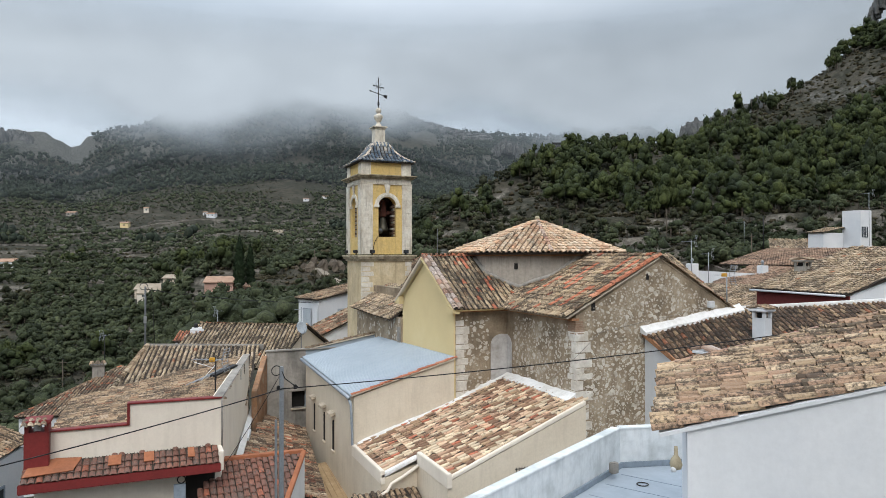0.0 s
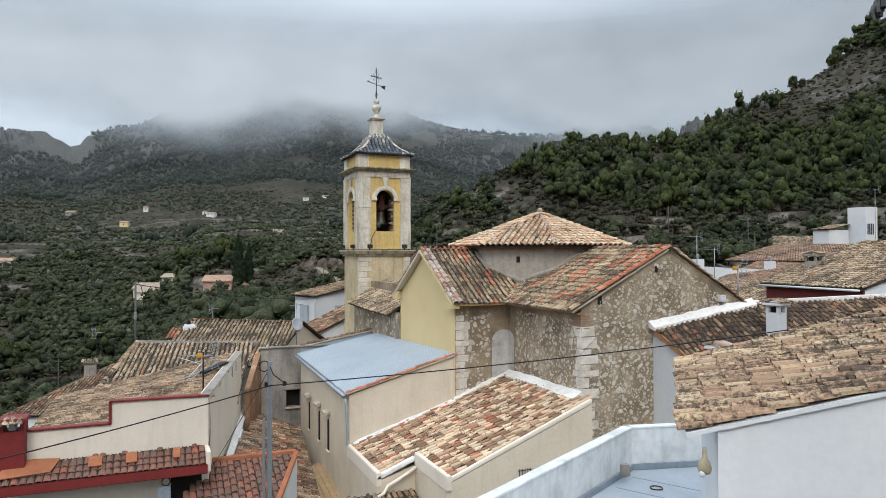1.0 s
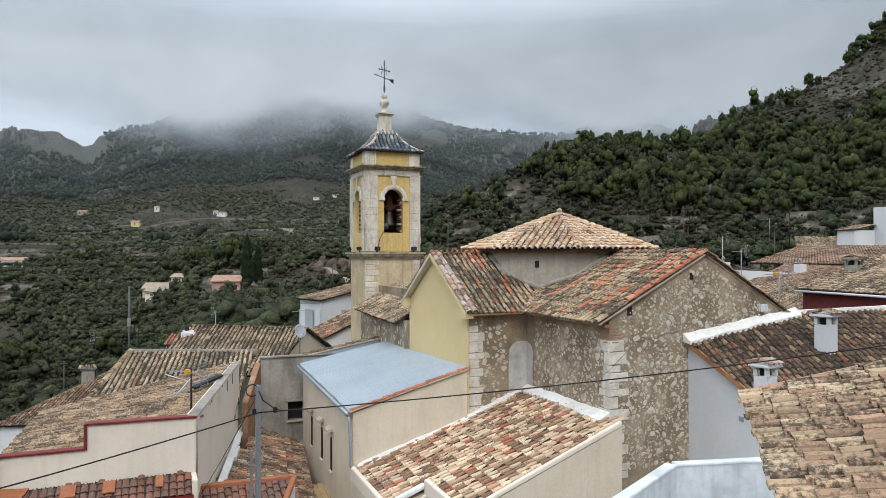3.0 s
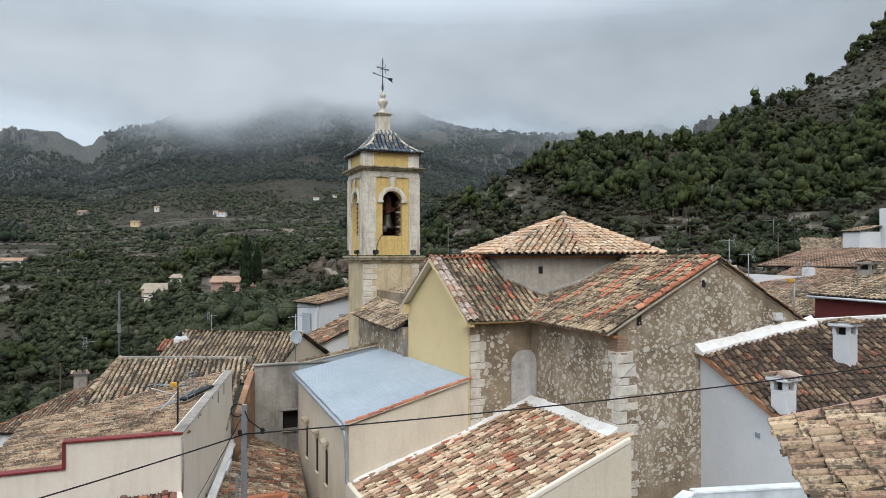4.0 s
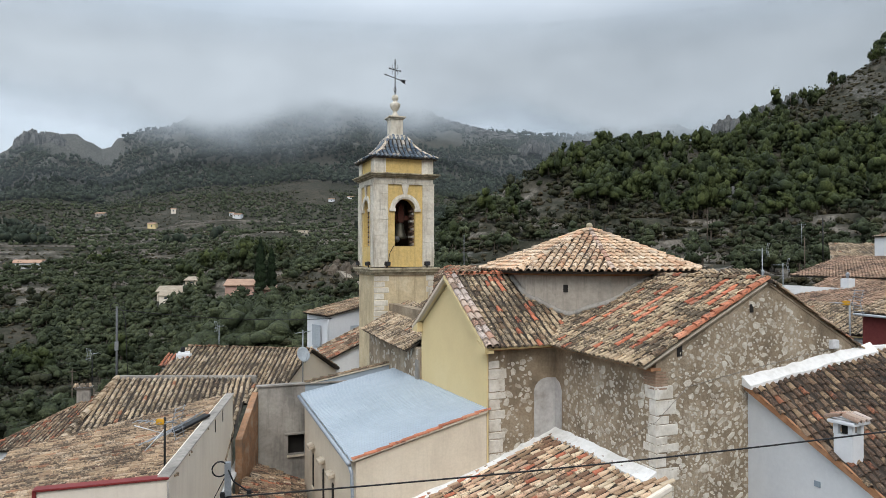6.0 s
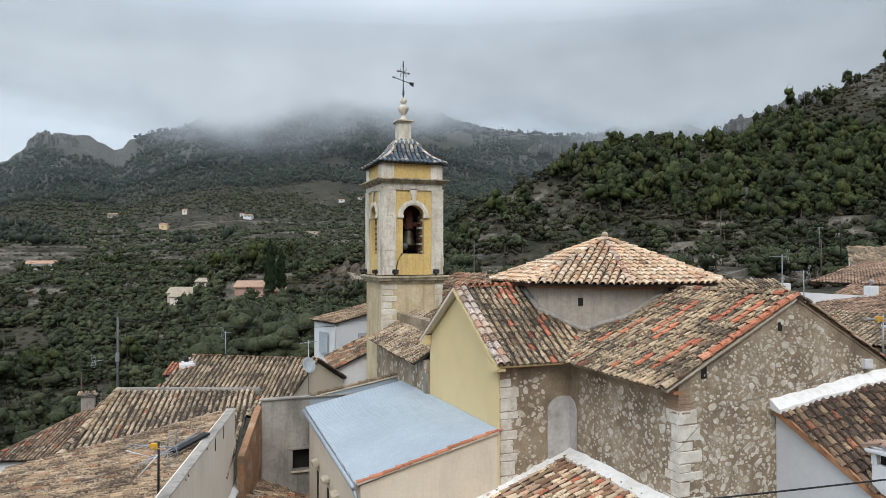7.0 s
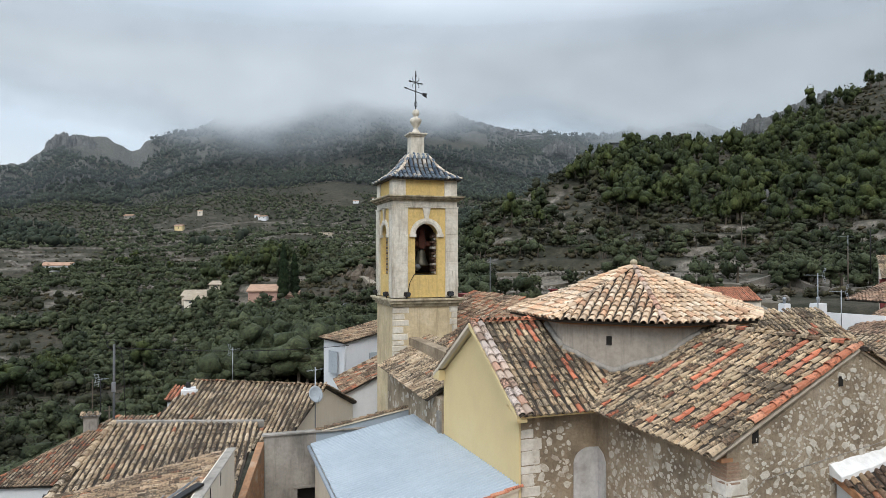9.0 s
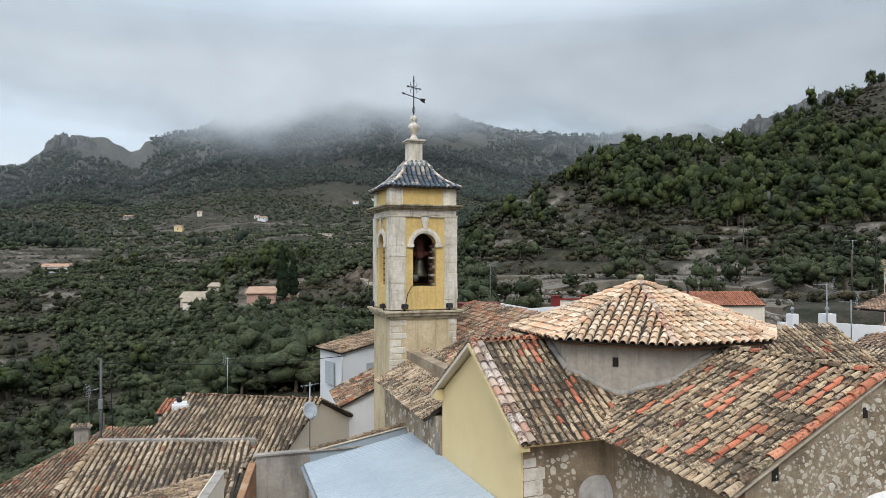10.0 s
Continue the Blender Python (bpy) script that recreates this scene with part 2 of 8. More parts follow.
M_QUOIN = surface("dressed_quoin", (0.66, 0.615, 0.54), (0.47, 0.41, 0.33), (0.74, 0.71, 0.65), grain=7, patch=1.8, relief=0.5, depth=0.02)
M_TSTONE = surface("tower_stone", (0.67, 0.625, 0.53), (0.48, 0.42, 0.33), (0.76, 0.73, 0.65), grain=7, patch=1.1, relief=0.45, depth=0.02, streak=(0.20, 0.165, 0.12), streak_amt=0.75)
M_TYELLOW = surface("tower_plaster_ochre", (0.66, 0.47, 0.175), (0.57, 0.42, 0.18), (0.70, 0.53, 0.24), grain=10, patch=0.9, relief=0.25, streak=(0.27, 0.20, 0.10), streak_amt=0.55)
M_TSHAFT = surface("tower_shaft_plaster", (0.60, 0.49, 0.31), (0.45, 0.37, 0.245), (0.66, 0.575, 0.41), grain=8, patch=0.8, relief=0.35, depth=0.02, streak=(0.22, 0.165, 0.095), streak_amt=0.6)
M_CORNICE = surface("cornice_stone_dirty", (0.46, 0.40, 0.28), (0.20, 0.17, 0.11), (0.58, 0.52, 0.40), grain=9, patch=2.2, relief=0.4, streak=(0.10, 0.085, 0.055), streak_amt=0.7)
M_SHEET = surface("roof_sheet_grey_blue", (0.34, 0.40, 0.455), (0.31, 0.37, 0.425), (0.37, 0.43, 0.485), grain=3, patch=0.4, rough=0.5, relief=0.05, fleck=0.2)
M_RED = surface("paint_dark_red", (0.20, 0.028, 0.026), (0.16, 0.024, 0.022), grain=12, patch=0.8, relief=0.1, rough=0.6)
M_ORANGE = surface("paint_orange_waterproof", (0.36, 0.135, 0.065), (0.29, 0.115, 0.06), (0.41, 0.17, 0.09), grain=10, patch=1.5, relief=0.15)
M_BRICK = surface("brick_orange", (0.38, 0.19, 0.095), (0.27, 0.14, 0.08), (0.46, 0.26, 0.15), grain=14, patch=2.0, relief=0.5)
M_FLANK = surface("brick_flank_patched", (0.34, 0.185, 0.10), (0.20, 0.14, 0.10), (0.42, 0.33, 0.25), grain=9, patch=1.6, relief=0.6)
M_OLDBRICK = surface("brick_dull", (0.31, 0.20, 0.135), (0.19, 0.125, 0.09), (0.40, 0.30, 0.22), grain=14, patch=2.0, relief=0.5)
M_SHUTGREY = surface("shutter_grey_paint", (0.40, 0.44, 0.47), (0.34, 0.38, 0.41), grain=10, relief=0.1)
M_PLANK = surface("plank_tan", (0.40, 0.28, 0.155), (0.32, 0.22, 0.125), (0.46, 0.33, 0.20), grain=16, patch=2.0, relief=0.2)
M_DARKVOID = surface("dark_interior", (0.018, 0.016, 0.014), (0.010, 0.009, 0.008), grain=6, relief=0)
# dark brown for the belfry inside, its shade put into the colour
M_INNER = surface("shaded_inner_brown", (0.10, 0.062, 0.045), (0.055, 0.038, 0.03), (0.14, 0.09, 0.065), grain=9, patch=1.5, relief=0.4)
M_IRON = surface("wrought_iron", (0.035, 0.035, 0.037), (0.05, 0.035, 0.025), grain=30, rough=0.6, metal=0.6, relief=0.1)
M_GALV = surface("galvanised_steel", (0.34, 0.36, 0.38), (0.26, 0.28, 0.30), grain=20, rough=0.45, metal=0.7, relief=0.05)
M_POLE = surface("weathered_pole_steel", (0.11, 0.115, 0.12), (0.08, 0.08, 0.085), grain=20, rough=0.7, relief=0.05)
M_PIPE = surface("zinc_pipe", (0.34, 0.38, 0.42), (0.28, 0.31, 0.35), grain=12, rough=0.5, metal=0.4, relief=0.05)
M_BLACK = surface("black_cable", (0.012, 0.012, 0.013), (0.018, 0.018, 0.018), grain=20, rough=0.6, relief=0)
M_BRONZE = surface("bell_bronze", (0.10, 0.092, 0.07), (0.06, 0.065, 0.055), grain=14, rough=0.55, metal=0.8, relief=0.1)
M_YOKE = surface("bell_yoke_wood", (0.10, 0.035, 0.025), (0.07, 0.03, 0.02), grain=18, relief=0.2)
M_PLASTIC = surface("plastic_white", (0.68, 0.69, 0.70), (0.62, 0.63, 0.64), grain=10, rough=0.45, relief=0)
M_YPLASTIC = surface("plastic_yellow", (0.62, 0.33, 0.03), (0.55, 0.29, 0.03), grain=10, rough=0.5, relief=0)
M_PINK = surface("plaster_salmon", (0.43, 0.27, 0.215), (0.36, 0.225, 0.18), (0.48, 0.31, 0.25), grain=10, patch=0.5, relief=0.1, fleck=0.2)
M_MAROON = surface("plaster_maroon", (0.20, 0.045, 0.04), (0.16, 0.035, 0.03), grain=10, patch=0.6, relief=0.1)
M_SHUTTER = surface("shutter_ochre", (0.55, 0.30, 0.06), (0.48, 0.25, 0.05), grain=10, relief=0.1)
M_ASPHALT = surface("road_asphalt", (0.085, 0.082, 0.08), (0.06, 0.058, 0.055), (0.115, 0.11, 0.105), grain=4, patch=0.3, relief=0.2)
M_TRACK = surface("gravel_track", (0.27, 0.235, 0.185), (0.19, 0.165, 0.13), (0.33, 0.29, 0.23), grain=2, patch=0.2, relief=0.2)
M_DRYWALL = surface("dry_stone_wall", (0.19, 0.172, 0.148), (0.075, 0.067, 0.057), (0.32, 0.295, 0.26), grain=2.6, patch=0.5, relief=0.8, depth=0.1)
M_FIELD = surface("terrace_soil", (0.150, 0.130, 0.100), (0.070, 0.064, 0.045), (0.225, 0.20, 0.162), grain=3.2, patch=0.35, relief=0.7, depth=0.1)
M_PIGEON = surface("feather_grey", (0.20, 0.22, 0.25), (0.13, 0.14, 0.16), grain=30, relief=0)
M_BARK = surface("bark", (0.10, 0.08, 0.06), (0.06, 0.05, 0.04), grain=12, relief=0.5)

m_glass, nt, bsdf = mat_base("window_glass")
bsdf.inputs["Base Color"].default_value = (0.05, 0.06, 0.07, 1)
bsdf.inputs["Roughness"].default_value = 0.08
M_GLASS = m_glass


def foliage(name, a, b, c):
    m, nt, bsdf = mat_base(name)
    pos = position(nt)
    ri = nt.nodes.new("ShaderNodeNewGeometry").outputs["Random Per Island"]
    n1 = noise_tex(nt, pos, 0.15, 2.0, 0.6)
    col = ramp(nt, n1, [(0.30, a), (0.48, b), (0.68, c)]).outputs[0]
    tone = ramp(nt, ri, [(0.0, (0.86, 0.86, 0.86)), (1.0, (1.14, 1.14, 1.12))]).outputs[0]
    col = mixc(nt, 1.0, col, tone, "MULTIPLY")
    n2 = noise_tex(nt, pos, 2.4, 4, 0.7)
    leafy = ramp(nt, n2, [(0.34, (0.48, 0.48, 0.50)), (0.50, (0.95, 0.95, 0.95)), (0.66, (1.45, 1.45, 1.38))]).outputs[0]
    col = mixc(nt, 1.0, col, leafy, "MULTIPLY")
    nt.links.new(col, bsdf.inputs["Base Color"])
    bsdf.inputs["Roughness"].default_value = 0.8
    bsdf.inputs["Specular IOR Level"].default_value = 0.15
    bump(nt, bsdf, n2, 0.7, 0.3)
    return m


L_OLIVE = foliage("leaf_olive", (0.021, 0.028, 0.014), (0.042, 0.052, 0.027), (0.072, 0.083, 0.043))
L_PINE = foliage("leaf_pine", (0.017, 0.024, 0.012), (0.034, 0.045, 0.017), (0.062, 0.075, 0.024))
L_OAK = foliage("leaf_oak", (0.018, 0.021, 0.012), (0.030, 0.033, 0.018), (0.050, 0.050, 0.025))
L_SCRUB = foliage("leaf_scrub", (0.030, 0.030, 0.017), (0.050, 0.046, 0.026), (0.074, 0.058, 0.036))
L_CYPRESS = foliage("leaf_cypress", (0.014, 0.024, 0.012), (0.020, 0.034, 0.015), (0.026, 0.040, 0.018))
L_FOREST = foliage("leaf_far_forest", (0.020, 0.028, 0.020), (0.028, 0.038, 0.025), (0.036, 0.043, 0.027))

# ---- building helpers ----
V3 = Vector


def thing(name, label, category, at=(0, 0, 0), group="", kind=""):
    ob = new(name)
    ob.location = at
    ob.empty_display_size = 0.3
    return tagged(ob, label, category, group, kind)


def adopt(ob, parent):
    if parent is not None:
        ob.parent = parent
        if parent.type == "EMPTY":
            ob.matrix_parent_inverse = Matrix.Translation(-parent.location)


def part(name, bm, material, parent, label=""):
    me = bpy.data.meshes.new(name)
    bm.normal_update()
    bm.to_mesh(me)
    bm.free()
    me.materials.append(material)
    ob = new(name, me)
    adopt(ob, parent)
    return tagged(ob, label)


def mesh_part(name, verts, faces, material, parent, label="", smooth=False):
    me = bpy.data.meshes.new(name)
    me.from_pydata([tuple(v) for v in verts], [], faces)
    me.materials.append(material)
    if smooth:
        me.polygons.foreach_set("use_smooth", [True] * len(me.polygons))
    me.update()
    ob = new(name, me)
    adopt(ob, parent)
    return tagged(ob, label)


def piece(name, me, m, parent):
    ob = new(name, me)
    ob.parent = parent
    ob.matrix_basis = m
    return ob


def add_box(bm, lo, hi, m=None):
    x0, y0, z0 = lo
    x1, y1, z1 = hi
    vs = [bm.verts.new((m @ V3(c)) if m else c) for c in ((x0, y0, z0), (x1, y0, z0), (x1, y1, z0), (x0, y1, z0), (x0, y0, z1), (x1, y0, z1), (x1, y1, z1), (x0, y1, z1))]
    for f in ((0, 3, 2, 1), (4, 5, 6, 7), (0, 1, 5, 4), (1, 2, 6, 5), (2, 3, 7, 6), (3, 0, 4, 7)):
        bm.faces.new([vs[i] for i in f])


def box_part(name, lo, hi, material, parent, label="", bevel=0.0, m=None):
    bm = bmesh.new()
    add_box(bm, lo, hi, m)
    if bevel:
        bmesh.ops.bevel(bm, geom=bm.edges[:], offset=bevel, segments=2, affect="EDGES")
    return part(name, bm, material, parent, label)


def prism(name, pts, off, material, parent, label="", bevel=0.0):
    """A flat polygon of 3D corners, thickened by the vector off."""
    bm = bmesh.new()
    a = [bm.verts.new(p) for p in pts]
    b = [bm.verts.new(V3(p) + V3(off)) for p in pts]
    n = len(pts)
    bm.faces.new(a)
    bm.faces.new(b[::-1])
    for i in range(n):
        bm.faces.new((a[i], b[i], b[(i + 1) % n], a[(i + 1) % n]))
    bmesh.ops.recalc_face_normals(bm, faces=bm.faces[:])
    if bevel:
        bmesh.ops.bevel(bm, geom=bm.edges[:], offset=bevel, segments=2, affect="EDGES")
    return part(name, bm, material, parent, label)


def wall_run(name, a, b, z0, za, zb, material, parent, thick=0.4, label=""):
    """An upright wall on the line a to b (outer face), with its thickness to the left of the line."""
    a, b = V3((*a, 0)), V3((*b, 0))
    d = (b - a).normalized()
    n = V3((-d.y, d.x, 0)) * thick
    return prism(name, [(a.x, a.y, z0), (b.x, b.y, z0), (b.x, b.y, zb), (a.x, a.y, za)], n, material, parent, label)


def tube(name, pts, r, material, parent, label="", seg=6, taper=1.0):
    pts = [V3(p) for p in pts]
    verts, faces = [], []
    for i, p in enumerate(pts):
        d = (pts[min(i + 1, len(pts) - 1)] - pts[max(i - 1, 0)]).normalized()
        u = d.cross(V3((0, 0, 1)))
        u = u.normalized() if u.length > 1e-3 else V3((1, 0, 0))
        w = d.cross(u)
        rr = r * (1 + (taper - 1) * i / max(1, len(pts) - 1))
        for k in range(seg):
            t = 2 * math.pi * k / seg
            verts.append(p + (u * math.cos(t) + w * math.sin(t)) * rr)
    for i in range(len(pts) - 1):
        for k in range(seg):
            k2 = (k + 1) % seg
            faces.append((i * seg + k, i * seg + k2, (i + 1) * seg + k2, (i + 1) * seg + k))
    faces.append(tuple(range(seg))[::-1])
    faces.append(tuple((len(pts) - 1) * seg + k for k in range(seg)))
    return mesh_part(name, verts, faces, material, parent, label, smooth=True)


def lathe(name, profile, centre, material, parent, label="", seg=20, smooth=True):
    """profile: (radius, z) from the foot up, turned round the upright through centre."""
    cx, cy = centre
    verts, faces = [], []
    for r, z in profile:
        for k in range(seg):
            t = 2 * math.pi * k / seg
            verts.append((cx + r * math.cos(t), cy + r * math.sin(t), z))
    for i in range(len(profile) - 1):
        for k in range(seg):
            k2 = (k + 1) % seg
            faces.append((i * seg + k, i * seg + k2, (i + 1) * seg + k2, (i + 1) * seg + k))
    faces.append(tuple(range(seg))[::-1])
    faces.append(tuple((len(profile) - 1) * seg + k for k in range(seg)))
    return mesh_part(name, verts, faces, material, parent, label, smooth)


# ---- barrel tiles ----
rng = np.random.default_rng(7)


def barrel(length, r0, r1, lift, seg=5, thick=0.016, wob=0.0, rise=0.95):
    """A barrel tile: foot at y = 0, running up to y = length, bulging to +z."""
    v = []
    for y, r, dz in ((0, r0, lift), (length, r1, 0.0), (0, r0 - thick, lift), (length, r1 - thick, 0.0)):
        for k in range(seg + 1):
            t = math.pi * k / seg
            v.append((-r * math.cos(t) + rng.normal(0, wob), y + rng.normal(0, wob), r * rise * math.sin(t) + dz + rng.normal(0, wob)))
    n = seg + 1
    f = []
    for k in range(seg):
        f.append((k, k + 1, n + k + 1, n + k))
        f.append((k + 1, k, 2 * n + k, 2 * n + k + 1))
        f.append((2 * n + k + 1, 2 * n + k, 3 * n + k, 3 * n + k + 1))
    return np.array(v), f


TILE_SHAPES = {}


def tile_shapes(mat, r, length, lift):
    key = (mat.name, round(r, 3), round(length, 3))
    if key not in TILE_SHAPES:
        out = []
        for i in range(5):
            v, f = barrel(length * rng.uniform(0.96, 1.05), r * rng.uniform(0.95, 1.06), r * 0.80, lift, wob=0.004, rise=0.45 if "interlocking" in mat.name else 0.95)
            me = bpy.data.meshes.new("tile")
            me.from_pydata(v.tolist(), [], f)
            me.materials.append(mat)
            me.update()
            out.append((me, v, f))
        TILE_SHAPES[key] = out
    return TILE_SHAPES[key]


def place_tiles(parent, mats, mat, r, length, lift, sep, focus, name="tile"):
    """mats: poses of tiles. The ones nearest focus become pieces, the rest one joined part."""
    shapes = tile_shapes(mat, r, length, lift)
    f3 = V3(focus)
    order = sorted(range(len(mats)), key=lambda i: (mats[i].translation - f3).length)
    picks = rng.integers(0, 5, len(mats))
    for i in order[:sep]:
        piece(name, shapes[picks[i]][0], mats[i], parent)
    vs, fs, base = [], [], 0
    for i in order[sep:]:
        _, v, f = shapes[picks[i]]
        mm = np.array(mats[i])
        vs.append(v @ mm[:3, :3].T + mm[:3, 3])
        fs.extend([tuple(k + base for k in q) for q in f])
        base += len(v)
    if vs:
        ob = mesh_part("tile_rest", np.concatenate(vs).tolist(), fs, mat, parent)
        tagged(ob, kind="stuff")


def clip_span(poly, u):
    hits = []
    for i in range(len(poly)):
        (u0, v0), (u1, v1) = poly[i], poly[(i + 1) % len(poly)]
        if (u0 <= u < u1) or (u1 <= u < u0):
            hits.append(v0 + (v1 - v0) * (u - u0) / (u1 - u0))
    return (min(hits), max(hits)) if len(hits) >= 2 else None


def tiled_roof(parent, pts, mat, sep=0, focus=None, name="roof", pitch=0.225, expo=0.315, r=0.078, thick=0.07,
               rough=1.0, over=0.07, deck=None, skew=0.0, label="", runs=0):
    """A pitched roof face: a slab, troughs of pan tiles and rows of cover tiles. pts: first the two ends of the eave, then on round."""
    pts = [V3(p) for p in pts]
    U = (pts[1] - pts[0]).normalized()
    nrm = V3((0, 0, 0))
    for i in range(len(pts)):
        nrm += pts[i].cross(pts[(i + 1) % len(pts)])
    nrm.normalize()
    if nrm.z < 0:
        nrm = -nrm
    Vv = nrm.cross(U)
    if Vv.z < 0:
        Vv, U = -Vv, -U
    o = pts[0]
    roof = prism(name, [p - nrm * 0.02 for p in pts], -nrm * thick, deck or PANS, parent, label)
    poly = [((p - o).dot(U), (p - o).dot(Vv)) for p in pts]
    umin, umax = min(p[0] for p in poly), max(p[0] for p in poly)
    ncol = max(2, round((umax - umin) / pitch))
    pitch = (umax - umin) / ncol
    length = expo * 1.22
    rot = Matrix((U, Vv, nrm)).transposed().to_4x4()
    mats, newer = [], []
    run_cols = set(rng.choice(ncol, min(runs, ncol), replace=False).tolist()) if runs else set()
    for i in range(ncol):
        uc = umin + (i + 0.5) * pitch
        span = clip_span(poly, uc)
        if not span:
            continue
        v, v1 = span[0] - over + rng.normal(0, 0.012) * rough, span[1]
        lean = rng.normal(0, 0.012) * rough
        r0 = v + (v1 - v) * rng.uniform(0.05, 0.7)
        r1 = r0 + rng.uniform(0.3, 1.7)
        while v < v1 - 0.12:
            p = o + U * (uc + lean + rng.normal(0, 0.008) * rough) + Vv * v + nrm * rng.normal(0.0, 0.004) * rough
            (newer if i in run_cols and r0 < v < r1 else mats).append(Matrix.Translation(p) @ rot @ Euler((rng.normal(0, 0.012) * rough, rng.normal(0, 0.03) * rough, skew + rng.normal(0, 0.022) * rough)).to_matrix().to_4x4())
            v += expo * (1 + rng.normal(0, 0.025) * rough)
    place_tiles(roof, mats, mat, r, length, 0.034, sep, focus or (6, 14, 12))
    if newer:
        place_tiles(roof, newer, T_RUN, r, length, 0.034, len(newer), focus or (6, 14, 12))
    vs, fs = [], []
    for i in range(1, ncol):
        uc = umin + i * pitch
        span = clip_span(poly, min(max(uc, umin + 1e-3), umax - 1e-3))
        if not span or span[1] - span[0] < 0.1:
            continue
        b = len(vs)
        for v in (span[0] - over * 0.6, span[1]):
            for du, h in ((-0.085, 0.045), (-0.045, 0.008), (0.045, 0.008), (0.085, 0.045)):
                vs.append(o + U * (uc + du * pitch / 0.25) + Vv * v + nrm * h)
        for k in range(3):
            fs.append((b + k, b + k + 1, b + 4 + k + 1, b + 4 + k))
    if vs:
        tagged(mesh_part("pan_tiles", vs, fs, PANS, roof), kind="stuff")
    return roof


def cap_row(parent, a, b, mat, r=0.12, step=0.36, name="ridge_tile", lift=0.02):
    """Cap tiles in a row along a ridge, hip or verge."""
    a, b = V3(a), V3(b)
    d = (b - a).normalized()
    side = d.cross(V3((0, 0, 1))).normalized()
    up = side.cross(d)
    rot = Matrix((side, d, up)).transposed().to_4x4()
    n = max(1, round((b - a).length / step))
    shapes = tile_shapes(mat, r, step * 1.2, 0.03)
    for i in range(n):
        p = a + (b - a) * (i / n) + up * (lift + rng.normal(0, 0.006))
        piece(name, shapes[rng.integers(0, 5)][0], Matrix.Translation(p) @ rot @ Euler((0, rng.normal(0, 0.03), rng.normal(0, 0.03))).to_matrix().to_4x4(), parent)


# ---- rubble stones ----
def stone_mesh(mat, n=8, h=0.03, spread=0.28, name="stone"):
    v, f = [], []
    rad = [1 + rng.normal(0, spread * 0.75) for _ in range(n)]
    for s, z in ((1.0, -0.02), (0.95, h * 0.75), (0.80, h)):
        for k in range(n):
            t = 2 * math.pi * k / n
            rr = max(0.45, rad[k]) * s
            v.append((rr * math.cos(t), rr * math.sin(t), z + rng.normal(0, 0.003)))
    for j in range(2):
        for k in range(n):
            k2 = (k + 1) % n
            f.append((j * n + k, j * n + k2, (j + 1) * n + k2, (j + 1) * n + k))
    f.append(tuple(2 * n + k for k in range(n)))
    me = bpy.data.meshes.new(name)
    me.from_pydata(v, [], f)
    me.materials.append(mat)
    me.update()
    return me


def rubble(parent, o, U, Vv, poly, mat, count, sizes, sep=300, bands=(), name="stone"):
    """Irregular stones set in a wall face, with their faces a little proud of the mortar."""
    o, U, Vv = V3(o), V3(U).normalized(), V3(Vv).normalized()
    N = U.cross(Vv)
    rot = Matrix((U, Vv, N)).transposed().to_4x4()
    shapes = [stone_mesh(mat, n=int(rng.integers(5, 9)), h=rng.uniform(0.006, 0.018)) for _ in range(14)]
    umin, umax = min(p[0] for p in poly), max(p[0] for p in poly)
    vmin, vmax = min(p[1] for p in poly), max(p[1] for p in poly)
    done, made, rest = [], 0, []
    for _ in range(count * 14):
        if made >= count:
            break
        u, v = rng.uniform(umin, umax), rng.uniform(vmin, vmax)
        s = sizes[0] + (sizes[1] - sizes[0]) * rng.random() ** 2.2
        span = clip_span(poly, u)
        if not span or not (span[0] + s < v < span[1] - s) or u < umin + s or u > umax - s:
            continue
        if any(b[0] < u < b[1] and b[2] < v < b[3] for b in bands):
            continue
        if any((u - a) ** 2 + ((v - b) * 1.3) ** 2 < (s + c) ** 2 * 0.95 for a, b, c in done):
            continue
        done.append((u, v, s))
        m = Matrix.Translation(o + U * u + Vv * v) @ rot @ Euler((0, 0, rng.normal(0, 0.7))).to_matrix().to_4x4() @ Matrix.Diagonal((s * rng.uniform(0.95, 1.3), s * rng.uniform(0.6, 0.95), 1, 1))
        if made < sep:
            piece(name, shapes[rng.integers(0, 14)], m, parent)
        else:
            rest.append((shapes[rng.integers(0, 14)], m))
        made += 1
    vs, fs = [], []
    for me, m in rest:
        b = len(vs)
        vs += [m @ v.co for v in me.vertices]
        fs += [tuple(i + b for i in p.vertices) for p in me.polygons]
    if vs:
        tagged(mesh_part("stone_rest", vs, fs, mat, parent), kind="stuff")


def block_mesh(w, h, d, mat, name="quoin", edge=0.09):
    """A dressed block with chipped, rounded edges: face in x and y, proud to +z."""
    bm = bmesh.new()
    add_box(bm, (-w / 2, -h / 2, -d), (w / 2, h / 2, 0))
    bmesh.ops.bevel(bm, geom=[e for e in bm.edges if any(v.co.z > -1e-4 for v in e.verts)], offset=min(w, h) * edge, segments=1, affect="EDGES")
    for v in bm.verts:
        v.co += V3((rng.normal(0, 0.01), rng.normal(0, 0.008), rng.normal(0, 0.004)))
    me = bpy.data.meshes.new(name)
    bm.to_mesh(me)
    bm.free()
    me.materials.append(mat)
    return me

